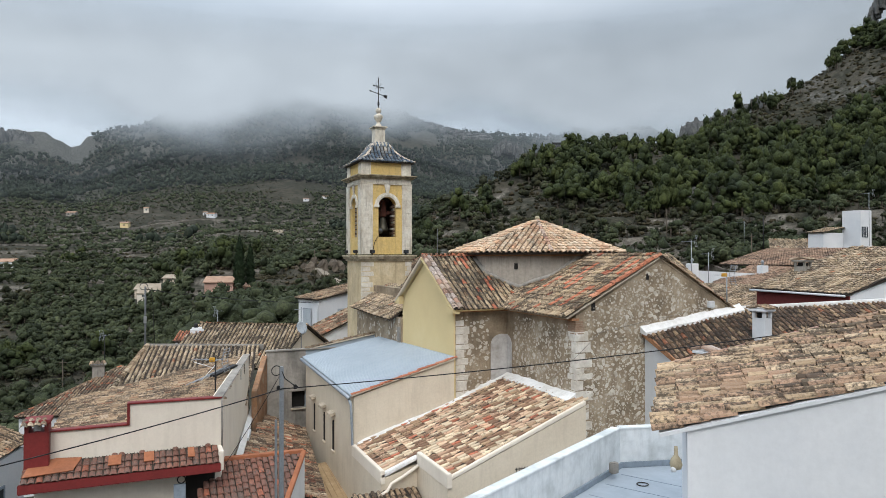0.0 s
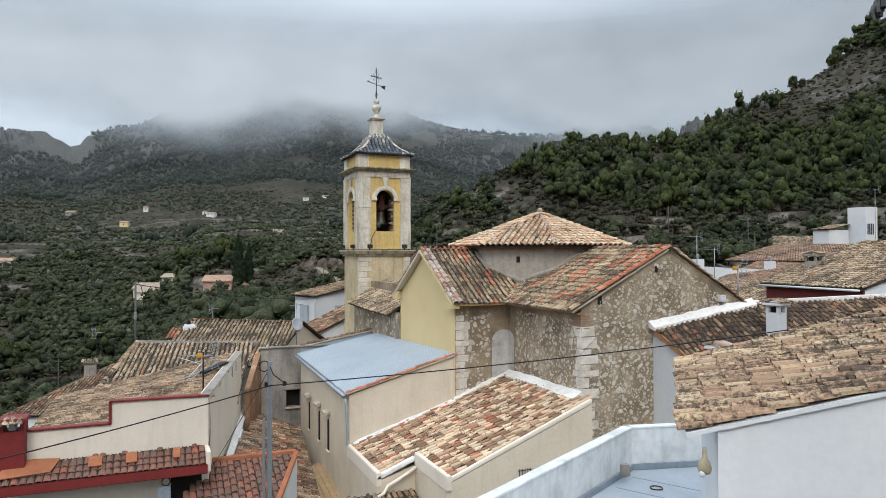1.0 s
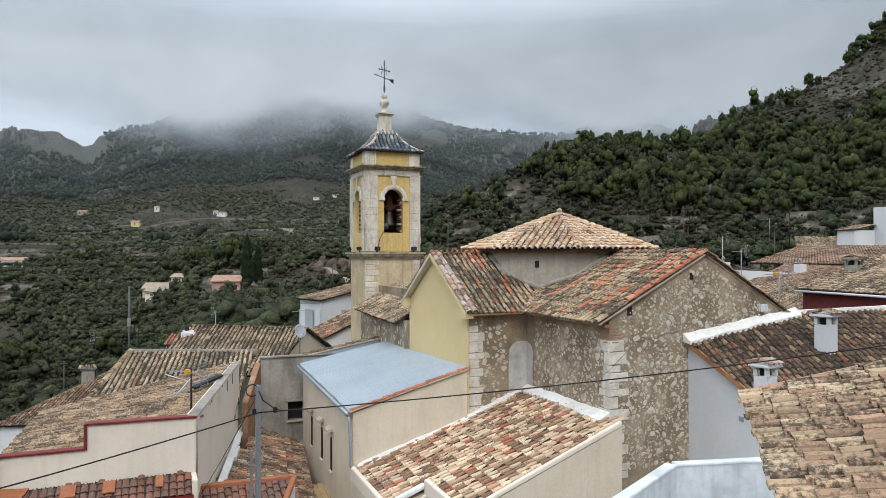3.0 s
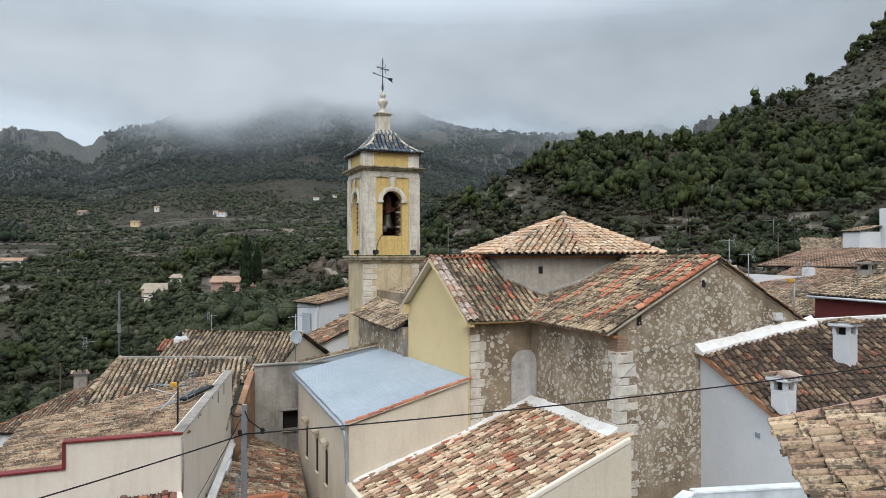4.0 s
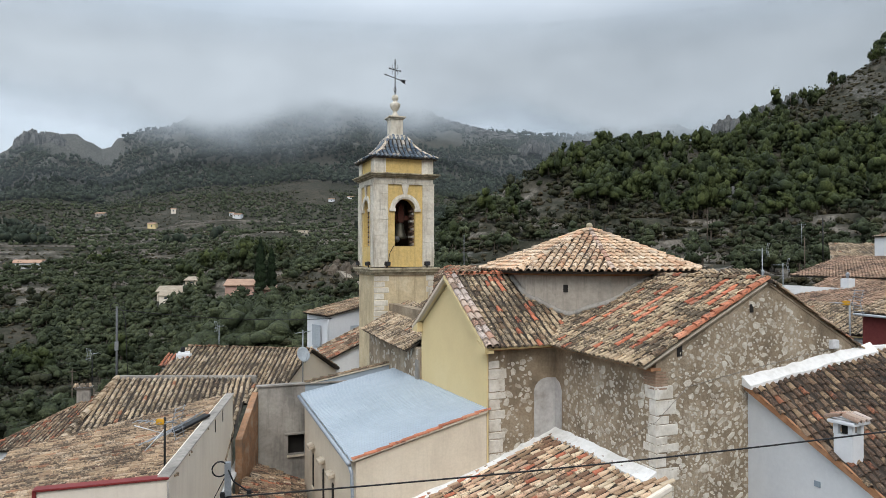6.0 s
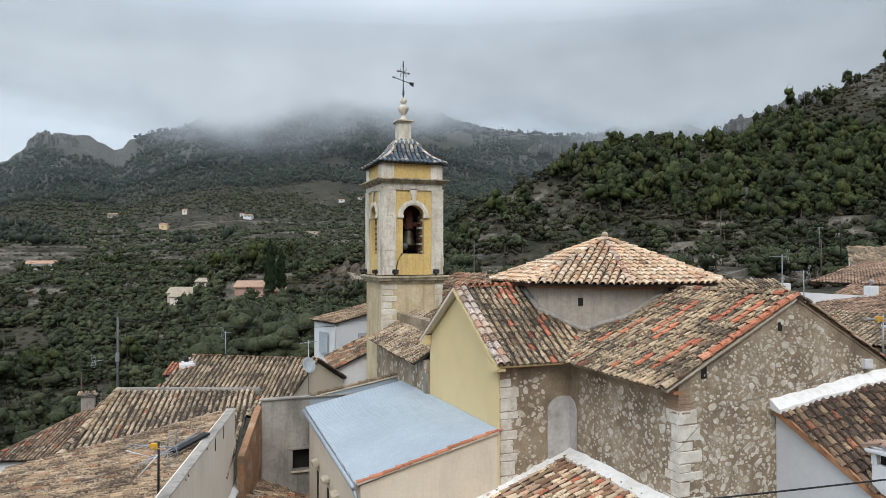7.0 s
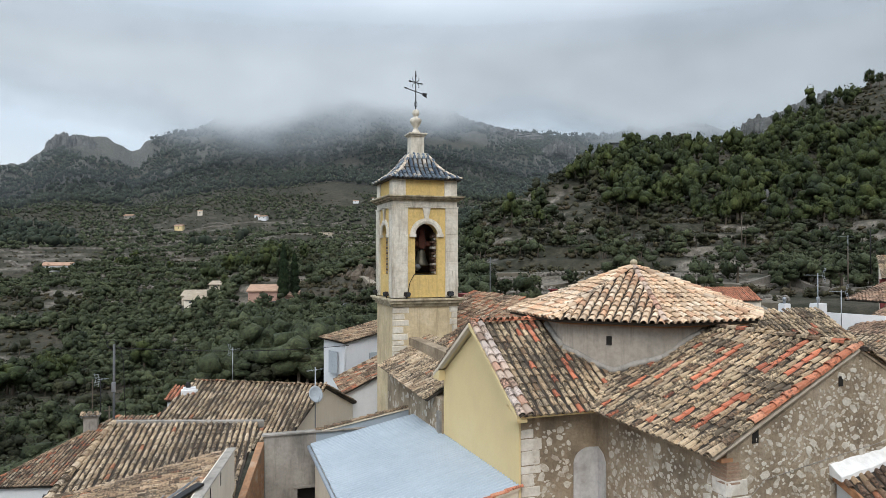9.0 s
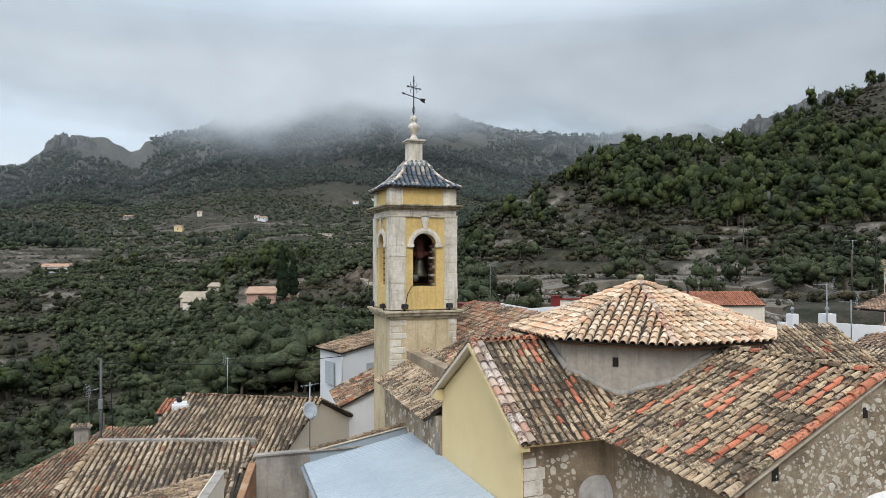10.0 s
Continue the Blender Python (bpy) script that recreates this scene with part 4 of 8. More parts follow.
# thin liners added over the ochre walls to darken the view into the arches
box_part("inner_wall", (TX - TH + 0.52, TY + TH - 0.56, 13.2), (TX + TH - 0.52, TY + TH - 0.51, 16.35), M_INNER, tower, "dark brown liner with the belfry's shade in its colour")
box_part("inner_wall", (TX + TH - 0.56, TY - TH + 0.52, 13.2), (TX + TH - 0.51, TY + TH - 0.57, 16.35), M_INNER, tower)
box_part("belfry_floor", (TX - TH + 0.5, TY - TH + 0.5, 12.85), (TX + TH - 0.5, TY + TH - 0.5, 13.13), M_GREYWALL, tower)
box_part("belfry_ceiling", (TX - TH + 0.1, TY - TH + 0.1, 16.32), (TX + TH - 0.1, TY + TH - 0.1, 16.40), M_GREYWALL, tower)
flakes(tower, [(0.40, 15.35), (0.30, 14.75), (0.25, 14.72), (0.45, 14.2), (0.38, 13.95), (0.5, 13.9), (0.3, 14.05), (0.48, 13.45), (0.3, 13.3), (0.2, 12.8)], 34)
# rough brick jambs inside the openings
for i in range(15):
    zz = 13.2 + i * 0.135
    box_part("jamb_brick", (TX - TH + 2.10 - 0.09 * (i % 2), TY - TH + 0.22, zz), (TX - TH + 2.24, TY - TH + 0.62, zz + 0.105), M_INNER if i % 3 else M_GREYWALL, tower, "", 0.012)
    box_part("jamb_brick", (TX - TH + 0.2, TY + TH - 1.62, zz), (TX - TH + 0.5, TY + TH - 1.05 + 0.08 * (i % 2), zz + 0.105), M_INNER if i % 2 else M_GREYWALL, tower, "", 0.012)
for nm, half, z0, z1 in (("architrave", TH + 0.08, 16.36, 16.44), ("frieze", TH + 0.02, 16.44, 16.70), ("upper_cornice", TH + 0.12, 16.70, 16.78), ("upper_cornice", TH + 0.24, 16.78, 16.86), ("upper_cornice", TH + 0.33, 16.86, 16.94)):
    square_slab(nm, half, z0, z1, M_CORNICE if "cornice" in nm else M_TSTONE, "stained stone cornice")
square_slab("attic", TH - 0.04, 16.94, 17.76, M_TYELLOW, "ochre attic band", 0.0)
for sx in (-1, 1):
    for sy in (-1, 1):
        cx, cy = TX + sx * (TH - 0.30), TY + sy * (TH - 0.30)
        box_part("attic_pier", (cx - 0.32, cy - 0.32, 16.94), (cx + 0.32, cy + 0.32, 17.74), M_TSTONE, tower, "", 0.015)
# bell-cast roof of blue glazed tiles
PROFILE = [(1.80, 17.74), (1.45, 17.93), (1.10, 18.20), (0.80, 18.52), (0.52, 18.96)]


def prof_at(s):
    """A point of the roof's profile, s from 0 at the eave to 1 at the pedestal, with its slope."""
    f = s * (len(PROFILE) - 1)
    i = min(int(f), len(PROFILE) - 2)
    t = f - i
    (h0, z0), (h1, z1) = PROFILE[i], PROFILE[i + 1]
    return h0 + (h1 - h0) * t, z0 + (z1 - z0) * t, math.atan2(z1 - z0, h0 - h1)


bm = bmesh.new()
rings = [[bm.verts.new((TX + sx * h, TY + sy * h, z - 0.03)) for sx, sy in ((-1, -1), (1, -1), (1, 1), (-1, 1))] for h, z in PROFILE]
for r0, r1 in zip(rings, rings[1:]):
    for i in range(4):
        bm.faces.new((r0[i], r0[(i + 1) % 4], r1[(i + 1) % 4], r1[i]))
bm.faces.new(rings[0][::-1])
troof = part("roof", bm, PANS, tower, "bell-cast roof of blue and white glazed tiles")
for f in range(4):
    face = Matrix.Translation((TX, TY, 0)) @ Matrix.Rotation(radians(90 * f), 4, "Z")
    mats = []
    for i in range(-7, 8):
        u = i * 0.235
        s = -0.02
        while s < 0.97:
            h, z, sl = prof_at(max(s, 0))
            if abs(u) > h - 0.03:
                break
            mats.append(face @ Matrix.Translation((u, -h - (0.05 if s < 0 else 0), z)) @ Matrix.Rotation(sl, 4, "X") @ Matrix.Rotation(rng.normal(0, 0.02), 4, "Z"))
            s += 0.30 / (1.9)
    place_tiles(troof, mats, T_BLUE, 0.098, 0.37, 0.02, 200 if f in (0, 3) else 0, (12, 39, 18), "glazed_tile")
    for j in range(10):
        h, z, sl = prof_at(j / 10)
        h2, z2, _ = prof_at((j + 1) / 10)
        a, b = face @ V3((-h, -h, z + 0.02)), face @ V3((-h2, -h2, z2 + 0.02))
        cap_row(troof, a, b, T_WHITE, r=0.085, step=(b - a).length, name="hip_tile", lift=0.0)
for half, z0, z1, bv in ((0.56, 18.88, 19.08, 0.02), (0.46, 19.08, 19.18, 0.03), (0.34, 19.18, 20.02, 0.01), (0.40, 20.02, 20.10, 0.02), (0.47, 20.10, 20.19, 0.02)):
    square_slab("pedestal", half, z0, z1, M_TSTONE, "pale stone pedestal", bv)
lathe("finial", [(0.26, 20.19), (0.22, 20.26), (0.14, 20.38), (0.10, 20.46), (0.13, 20.52), (0.22, 20.66), (0.28, 20.78), (0.29, 20.90), (0.22, 20.97), (0.13, 21.01), (0.11, 21.09), (0.17, 21.16), (0.19, 21.25), (0.15, 21.36), (0.05, 21.42)], (TX, TY), M_TSTONE, tower, "turned stone urn finial")
# iron cross and weather vane
vane = tube("iron_cross", [(TX, TY, 21.35), (TX, TY, 23.36)], 0.028, M_IRON, tower, "black wrought-iron cross with weather vane", 8)
CZ = 22.78


def iron(pts, r=0.016):
    tube("iron_bar", pts, r, M_IRON, vane)


iron([(TX - 0.34, TY, CZ + 0.05), (TX + 0.34, TY, CZ - 0.05)], 0.024)
for sx in (-1, 1):
    for k in range(3):
        ang = [(TX + sx * (0.05 + 0.12 * math.sin(t)), TY, CZ + (1 if k else -1) * (0.05 + 0.13 * (1 - math.cos(t)))) for t in np.linspace(0, 2.2, 7)]
        if k < 2:
            iron(ang)
    iron([(TX + sx * (0.07 * math.sin(t)), TY, 21.52 + 0.34 * t / math.pi) for t in np.linspace(0, math.pi, 8)])
    iron([(TX + sx * (0.30 + 0.05 * math.cos(t)), TY, CZ - sx * 0.05 + 0.05 * math.sin(t)) for t in np.linspace(0, 6.0, 9)], 0.012)
iron([(TX + 0.05 * math.cos(t), TY, 23.12 + 0.05 * math.sin(t)) for t in np.linspace(0, 6.2, 9)], 0.012)
AZ = 22.33
iron([(TX - 0.52, TY, AZ + 0.14), (TX + 0.42, TY, AZ - 0.12)], 0.022)
prism("vane_tail", [(TX + 0.36, TY, AZ - 0.04), (TX + 0.62, TY, AZ - 0.06), (TX + 0.56, TY, AZ - 0.17), (TX + 0.60, TY, AZ - 0.30), (TX + 0.34, TY, AZ - 0.17)], (0, 0.02, 0), M_IRON, vane)
prism("vane_point", [(TX - 0.62, TY, AZ + 0.17), (TX - 0.47, TY, AZ + 0.19), (TX - 0.50, TY, AZ + 0.07)], (0, 0.02, 0), M_IRON, vane)

# bell on its yoke
bell = thing("bell", "dark bronze bell hanging from a red wooden yoke", "bell", (13.25, 41.2, 14.0))
BX, BY = 13.27, 40.9
lathe("bell_body", [(0.36, 13.58), (0.37, 13.64), (0.30, 13.78), (0.235, 14.0), (0.205, 14.2), (0.19, 14.32), (0.10, 14.40), (0.03, 14.42)], (BX, BY), M_BRONZE, bell, "", 24)
box_part("yoke", (BX - 0.20, BY - 0.14, 14.42), (BX + 0.20, BY + 0.14, 15.45), M_YOKE, bell, "dark red timber yoke", 0.04)
box_part("yoke_beam", (BX - 0.95, BY - 0.11, 14.55), (BX + 0.95, BY + 0.11, 14.80), M_YOKE, bell, "", 0.03)
for sx in (-1, 1):
    tube("strap", [(BX + sx * 0.12, BY - 0.16, 14.36), (BX + sx * 0.2, BY - 0.17, 14.9), (BX + sx * 0.08, BY - 0.16, 15.4)], 0.02, M_IRON, bell)
box_part("bearing_post", (BX - 1.05, BY - 0.12, 13.2), (BX - 0.93, BY + 0.12, 14.6), M_IRON, bell)
box_part("bearing_post", (BX + 0.93, BY - 0.12, 13.2), (BX + 1.05, BY + 0.12, 14.6), M_IRON, bell)
tube("clapper", [(BX, BY, 14.1), (BX, BY - 0.02, 13.5)], 0.03, M_IRON, bell)
horn0 = thing("loudspeaker", "grey horn loudspeaker on the belfry sill", "loudspeaker", (12.85, 40.3, 13.4), "belfry loudspeakers")
lathe("horn", [(0.17, 0.0), (0.165, 0.02), (0.10, 0.12), (0.05, 0.22), (0.05, 0.32)], (0, 0), M_POLE, horn0, "", 16)
bm = bmesh.new()
add_box(bm, (-0.03, -0.03, 0.2), (0.03, 0.25, 0.26))
part("bracket", bm, M_IRON, horn0)
for c in horn0.children:
    c.matrix_parent_inverse = Matrix.Identity(4)
horn0.matrix_basis = pose(12.88, 40.28, 13.52, -80, 0, -15)
copy_thing(horn0, pose(14.22, 40.25, 13.46, -85, 0, 5))
# floodlights on the string course
flood = thing("floodlight", "small black floodlight on the tower ledge", "floodlight", (0, 0, 0), "tower floodlights")
box_part("lamp_body", (-0.15, -0.10, 0.12), (0.15, 0.08, 0.32), M_IRON, flood, "", 0.02)
box_part("lamp_glass", (-0.12, -0.115, 0.14), (0.12, -0.10, 0.30), M_GLASS, flood)
box_part("lamp_foot", (-0.03, -0.03, 0.0), (0.03, 0.03, 0.14), M_IRON, flood)
flood.matrix_basis = pose(TX - 0.98, TY - TH - 0.17, 12.04, 12, 0, 20)
for x, y, rz in ((TX + 1.20, TY - TH - 0.17, 0), (TX - TH - 0.17, TY - 1.1, -80), (TX - TH - 0.17, TY + 1.0, -100)):
    copy_thing(flood, pose(x, y, 12.04, 12, 0, rz))
tube("wire", [(TX - 0.9, TY - TH - 0.06, 12.2), (TX - 0.78, TY - TH - 0.03, 12.8), (TX - 0.55, TY - TH - 0.03, 13.2)], 0.015, M_BLACK, tower)

# ---- annex with a sheet roof, leaning on the yellow gable ----
annex = thing("annex_building", "cream plastered annex with grey-blue corrugated sheet roof and slit windows", "building", (9, 30, 0))
AF, AR, AB, AL = (7.37, 26.45), (11.40, 25.72), (11.40, 35.65), (7.35, 35.65)
wall_run("front_wall", AF, AR, 0, 6.38, 7.70, M_RENDER, annex, 0.3, "smooth cream plaster wall")
wall_run("side_wall", AL, AF, 0, 6.62, 6.38, M_RENDER, annex, 0.3, "cream plaster wall with dirt streaks")
wall_run("back_wall", AB, AL, 0, 7.40, 6.62, M_RENDER, annex, 0.3)
ny, nx = 9 * 24, 6
vs, fs = [], []
for j in range(ny + 1):
    t = j / ny
    a = V3((7.20, 26.40, 6.44)).lerp(V3((7.18, 35.75, 6.70)), t)
    b = V3((11.40, 25.68, 7.80)).lerp(V3((11.40, 35.75, 7.55)), t)
    for i in range(nx + 1):
        p = a.lerp(b, i / nx)
        w = (j % 4)
        vs.append(p + V3((0, 0, 0.075 if w in (1, 2) else 0.0)))
for j in range(ny):
    for i in range(nx):
        q = j * (nx + 1) + i
        fs.append((q, q + 1, q + nx + 2, q + nx + 1))
sheet = mesh_part("sheet_roof", vs, fs, M_SHEET, annex, "grey-blue ribbed metal sheet")
sm = sheet.modifiers.new("thickness", "SOLIDIFY")
sm.thickness = 0.02
tube("sheet_lap", [(9.2, 26.2, 7.115), (9.2, 35.7, 7.14)], 0.018, M_SHEET, annex)
tube("gutter", [(7.14, 26.35, 6.38), (7.12, 35.75, 6.62)], 0.075, M_PIPE, annex, "zinc eaves gutter", 8)
tube("downpipe", [(7.16, 26.45, 6.34), (7.22, 26.36, 6.1), (7.26, 26.33, 5.0), (7.26, 26.33, 4.55), (7.34, 26.26, 4.44), (7.75, 26.2, 4.44)], 0.055, M_PIPE, annex, "zinc downpipe", 8)
trim_bed = prism("verge_bed", [(7.25, 26.36, 6.42), (11.40, 25.63, 7.74), (11.40, 25.63, 7.80), (7.25, 26.36, 6.48)], (0.02, 0.12, 0), M_RENDER, annex)
cap_row(trim_bed, (7.25, 26.40, 6.45), (11.40, 25.68, 7.80), T_TERRA, r=0.075, step=0.42, name="verge_tile", lift=0.0)
for y in (29.75, 31.45, 33.55):
    bm = bmesh.new()
    prof = [(-0.13, 3.45), (0.13, 3.45), (0.13, 4.60)] + [(0.13 * math.cos(radians(a)), 4.60 + 0.15 * math.sin(radians(a))) for a in (30, 60, 90, 120, 150)] + [(-0.13, 4.60)]
    a = [bm.verts.new((7.335, y + u, z)) for u, z in prof]
    b = [bm.verts.new((7.42, y + u, z)) for u, z in prof]
    bm.faces.new(a)
    for i in range(len(a)):
        bm.faces.new((a[i], b[i], b[(i + 1) % len(a)], a[(i + 1) % len(a)]))
    part("slit_window", bm, M_DARKVOID, annex, "dark arched slit window")
    prism("window_hood", [(7.36, y - 0.30, 5.02), (7.36, y + 0.30, 5.02), (7.36, y + 0.30, 5.14), (7.36, y - 0.30, 5.14)], (-0.24, 0, -0.06), M_STONE, annex, "small stone hood", 0.012)
    box_part("window_sill", (7.27, y - 0.2, 3.36), (7.4, y + 0.2, 3.43), M_RENDER, annex, "", 0.01)

# ---- tiled lean-to between annex and stone wall ----
shed = thing("lean_to", "cream lean-to with a roof of mixed cream, brown and red tiles", "lean-to", (10, 22, 0))


def shed_z(x):
    return 6.80 - 0.38 * (13.6 - x)


def spt(x, y, dz=0.0):
    return (x, y, shed_z(x) + dz)


tiled_roof(shed, [spt(8.82, 22.8), spt(8.82, 20.05), spt(13.84, 20.05), spt(13.84, 22.8)], T_SHED, sep=300, focus=(9, 20, 5), name="lean_to_roof", pitch=0.235, expo=0.33, deck=M_RENDER)
tiled_roof(shed, [spt(7.45, 26.3), spt(7.45, 22.8), spt(13.84, 22.8), spt(13.84, 25.7), spt(11.4, 25.72)], T_SHED, sep=300, focus=(8, 23, 5), name="lean_to_roof", pitch=0.235, expo=0.33, deck=M_RENDER)
prism("front_wall", [(8.62, 19.98, 0), (13.86, 19.98, 0), spt(13.86, 19.98, -0.12), spt(8.62, 19.98, -0.12)], (0, 0.3, 0), M_RENDER, shed, "cream plaster wall")
prism("end_wall", [(8.62, 22.75, 0), (8.62, 20.28, 0), (8.62, 20.28, 4.6), (8.62, 22.75, 4.6)], (0.25, 0, 0), M_RENDER, shed)
prism("step_wall", [(7.27, 22.68, 0), (8.62, 22.68, 0), (8.62, 22.68, 4.6), (7.27, 22.68, 4.25)], (0, 0.25, 0), M_RENDER, shed)
prism("end_wall", [(7.27, 26.4, 0), (7.27, 22.93, 0), (7.27, 22.93, 4.2), (7.27, 26.4, 4.2)], (0.25, 0, 0), M_RENDER, shed)
for x, y0, y1 in ((7.25, 22.62, 26.38), (8.60, 19.92, 22.70)):
    box_part("eaves_kerb", (x, y0, shed_z(x) - 0.30), (x + 0.17, y1, shed_z(x) + 0.16), M_BEIGE, shed, "pale eaves kerb", 0.02)
prism("verge_mortar", [spt(8.62, 19.955, -0.10), spt(13.86, 19.955, -0.10), spt(13.86, 19.955, 0.045), spt(8.62, 19.955, 0.02)], (0, 0.15, 0), M_BEIGE, shed, "cream verge mortar", 0.02)
prism("verge_mortar", [spt(7.27, 22.62, -0.12), spt(8.62, 22.62, -0.12), spt(8.62, 22.62, 0.03), spt(7.27, 22.62, 0.03)], (0, 0.22, 0), M_LIME, shed, "", 0.03)


def flashing(a, b, out, up, mat, parent, label="lime mortar flashing", n=16):
    """A rough wedge of mortar in the angle between roof and wall."""
    a, b, out = V3(a), V3(b), V3(out)
    vs, fs = [], []
    for i in range(n + 1):
        p = a.lerp(b, i / n)
        w, h = out * (0.8 + rng.normal(0, 0.07)), up * (0.55 + rng.normal(0, 0.07))
        vs += [p + V3((0, 0, -0.1)), p + w + V3((0, 0, -0.06)), p + w + V3((0, 0, 0.045)), p + w * 0.4 + V3((0, 0, 0.03 + h * 0.5)), p + V3((0, 0, h))]
    for i in range(n):
        for k in range(5):
            k2 = (k + 1) % 5
            fs.append((i * 5 + k, i * 5 + k2, (i + 1) * 5 + k2, (i + 1) * 5 + k))
    fs.append((0, 1, 2, 3, 4))
    fs.append(tuple(n * 5 + k for k in (4, 3, 2, 1, 0)))
    return mesh_part("flashing", vs, fs, mat, parent, label)


flashing(spt(7.5, 26.43), spt(11.4, 25.74), (0.06, -0.34, 0), 0.22, M_LIME, shed)
flashing(spt(11.4, 25.76), spt(13.86, 25.76), (0, -0.34, 0), 0.26, M_LIME, shed)
flashing(spt(13.88, 25.76), spt(13.88, 20.6), (-0.42, 0, -0.1), 0.30, M_LIME, shed)
tube("drainpipe", [(8.66, 22.58, 4.62), (8.0, 22.5, 4.30), (7.6, 22.5, 4.12), (7.45, 22.48, 3.9), (7.15, 22.5, 3.75), (7.0, 22.7, 3.6)], 0.06, M_BEIGE, shed, "cream drainpipe", 8)
lowroof = thing("low_house", "small low house with an old tan tiled roof", "house", (7.5, 21, 0))
tiled_roof(lowroof, [(6.2, 19.7, 2.75), (8.58, 19.7, 2.75), (8.58, 22.62, 3.85), (6.2, 22.62, 3.85)], T_SAND, sep=60, focus=(7.5, 22, 4))
prism("wall", [(6.4, 19.9, 0), (8.5, 19.9, 0), (8.5, 19.9, 2.6), (6.4, 19.9, 2.6)], (0, 2.5, 0), M_RENDER, lowroof)
grille = thing("window_grille", "black iron window grille on the cream wall", "window grille", (11.3, 19.9, 4.6))
for i in range(5):
    tube("bar", [(11.05 + i * 0.1, 19.86, 4.35), (11.05 + i * 0.1, 19.86, 5.0)], 0.014, M_IRON, grille)
for zz in (4.4, 4.95):
    tube("rail", [(11.0, 19.86, zz), (11.5, 19.86, zz)], 0.016, M_IRON, grille)

# ---- brown tiled roof over the lane, and the plank deck beside it ----
lane = thing("lane_house", "low house with a brown and orange tiled roof", "house", (5, 31, 0))
tiled_roof(lane, [(5.95, 25.2, 2.85), (7.30, 35.9, 2.95), (5.45, 36.35, 3.72), (2.45, 25.2, 4.25)], T_BROWN, sep=300, focus=(5, 28, 4), pitch=0.235, expo=0.33)
prism("wall", [(5.75, 25.2, 0), (7.1, 35.9, 0), (7.1, 35.9, 2.8), (5.75, 25.2, 2.7)], (-0.3, 0.03, 0), M_GREYWALL, lane)
flashing((2.55, 25.2, 4.25), (4.62, 36.0, 4.25), (0.25, -0.05, -0.08), 0.2, M_LIME, lane)
deck = thing("plank_roof", "tan wooden plank roofing beside the annex", "plank roof", (6.8, 28, 0))
for i in range(6):
    x0 = 6.0 + i * 0.235
    prism("plank", [(x0, 24.2, 1.75), (x0 + 0.22, 24.2, 1.75), (x0 + 0.22 + 0.13, 31.2, 2.45), (x0 + 0.13, 31.2, 2.45)], (0, 0, 0.04), M_PLANK, deck)
box_part("beam", (6.0, 24.4, 1.2), (7.3, 24.6, 1.74), M_PLANK, deck)

# ---- grey wall block with a dark window ----
greyblock = thing("grey_house", "grey stained cement house block with a dark window", "house", (6.5, 37, 0))
prism("wall", [(5.50, 36.4, 0), (6.76, 36.4, 0), (6.76, 36.4, 7.0), (5.50, 36.4, 7.0)], (0, 0.35, 0), M_GREYWALL, greyblock, "grey stained cement wall")
prism("wall", [(6.76, 36.4, 4.83), (7.50, 36.4, 4.83), (7.50, 36.4, 6.98), (6.76, 36.4, 7.0)], (0, 0.35, 0), M_GREYWALL, greyblock)
prism("wall", [(6.76, 36.4, 0), (7.50, 36.4, 0), (7.50, 36.4, 3.95), (6.76, 36.4, 3.95)], (0, 0.35, 0), M_GREYWALL, greyblock)
prism("room", [(6.6, 36.76, 3.6), (7.6, 36.76, 3.6), (7.6, 36.76, 5.2), (6.6, 36.76, 5.2)], (0, 1.2, 0), M_DARKVOID, greyblock)
box_part("window_sill", (6.7, 36.28, 3.88), (7.5, 36.45, 3.95), M_STONE, greyblock, "", 0.01)
box_part("lintel", (6.6, 36.34, 4.83), (7.5, 36.45, 4.93), M_GREYWALL, greyblock, "", 0.02)
box_part("parapet_coping", (5.4, 36.32, 6.98), (9.6, 36.72, 7.06), M_GREYWALL, greyblock, "", 0.03)
prism("back_wall", [(7.5, 36.42, 0), (11.4, 36.42, 0), (11.4, 36.42, 7.62), (7.5, 36.42, 6.95)], (0, 0.3, 0), M_SHEET, greyblock, "grey-blue sheet upstand")
cp = prism("coping_bed", [(7.5, 36.36, 6.98), (11.4, 36.36, 7.66), (11.4, 36.36, 7.7), (7.5, 36.36, 7.02)], (0, 0.3, 0), M_RENDER, greyblock)
cap_row(cp, (7.5, 36.5, 7.02), (11.4, 36.5, 7.70), T_SAND, r=0.1, name="coping_tile")
prism("brick_wall", [(4.62, 33.8, 0), (5.48, 36.38, 0), (5.48, 36.38, 6.8), (4.62, 33.8, 5.5)], (-0.25, 0.05, 0), M_FLANK, greyblock, "bare orange brick flank wall")

# ---- old house behind with a broad roof towards the lane ----
oldhouse = thing("old_house", "old house under a broad grey-brown lichened tile roof", "house", (1, 35, 0))
tiled_roof(oldhouse, [(-3.1, 31.3, 4.45), (3.3, 30.11, 4.31), (5.40, 38.48, 7.05), (-0.25, 39.6, 7.20)], T_OLD, sep=300, focus=(1, 37, 7), name="front_roof")
oh = tube("hip_bed", [(-3.1, 31.3, 4.44), (-0.25, 39.6, 7.18)], 0.06, PANS, oldhouse)
cap_row(oh, (-3.1, 31.3, 4.47), (-0.25, 39.6, 7.22), T_OLD, r=0.15, name="verge_tile")
prism("ridge_parapet", [(-0.35, 39.62, 7.0), (5.6, 38.42, 6.85), (5.6, 38.42, 7.14), (-0.35, 39.62, 7.32)], (0.05, 0.3, 0), M_GREYWALL, oldhouse, "grey mortar ridge", 0.03)
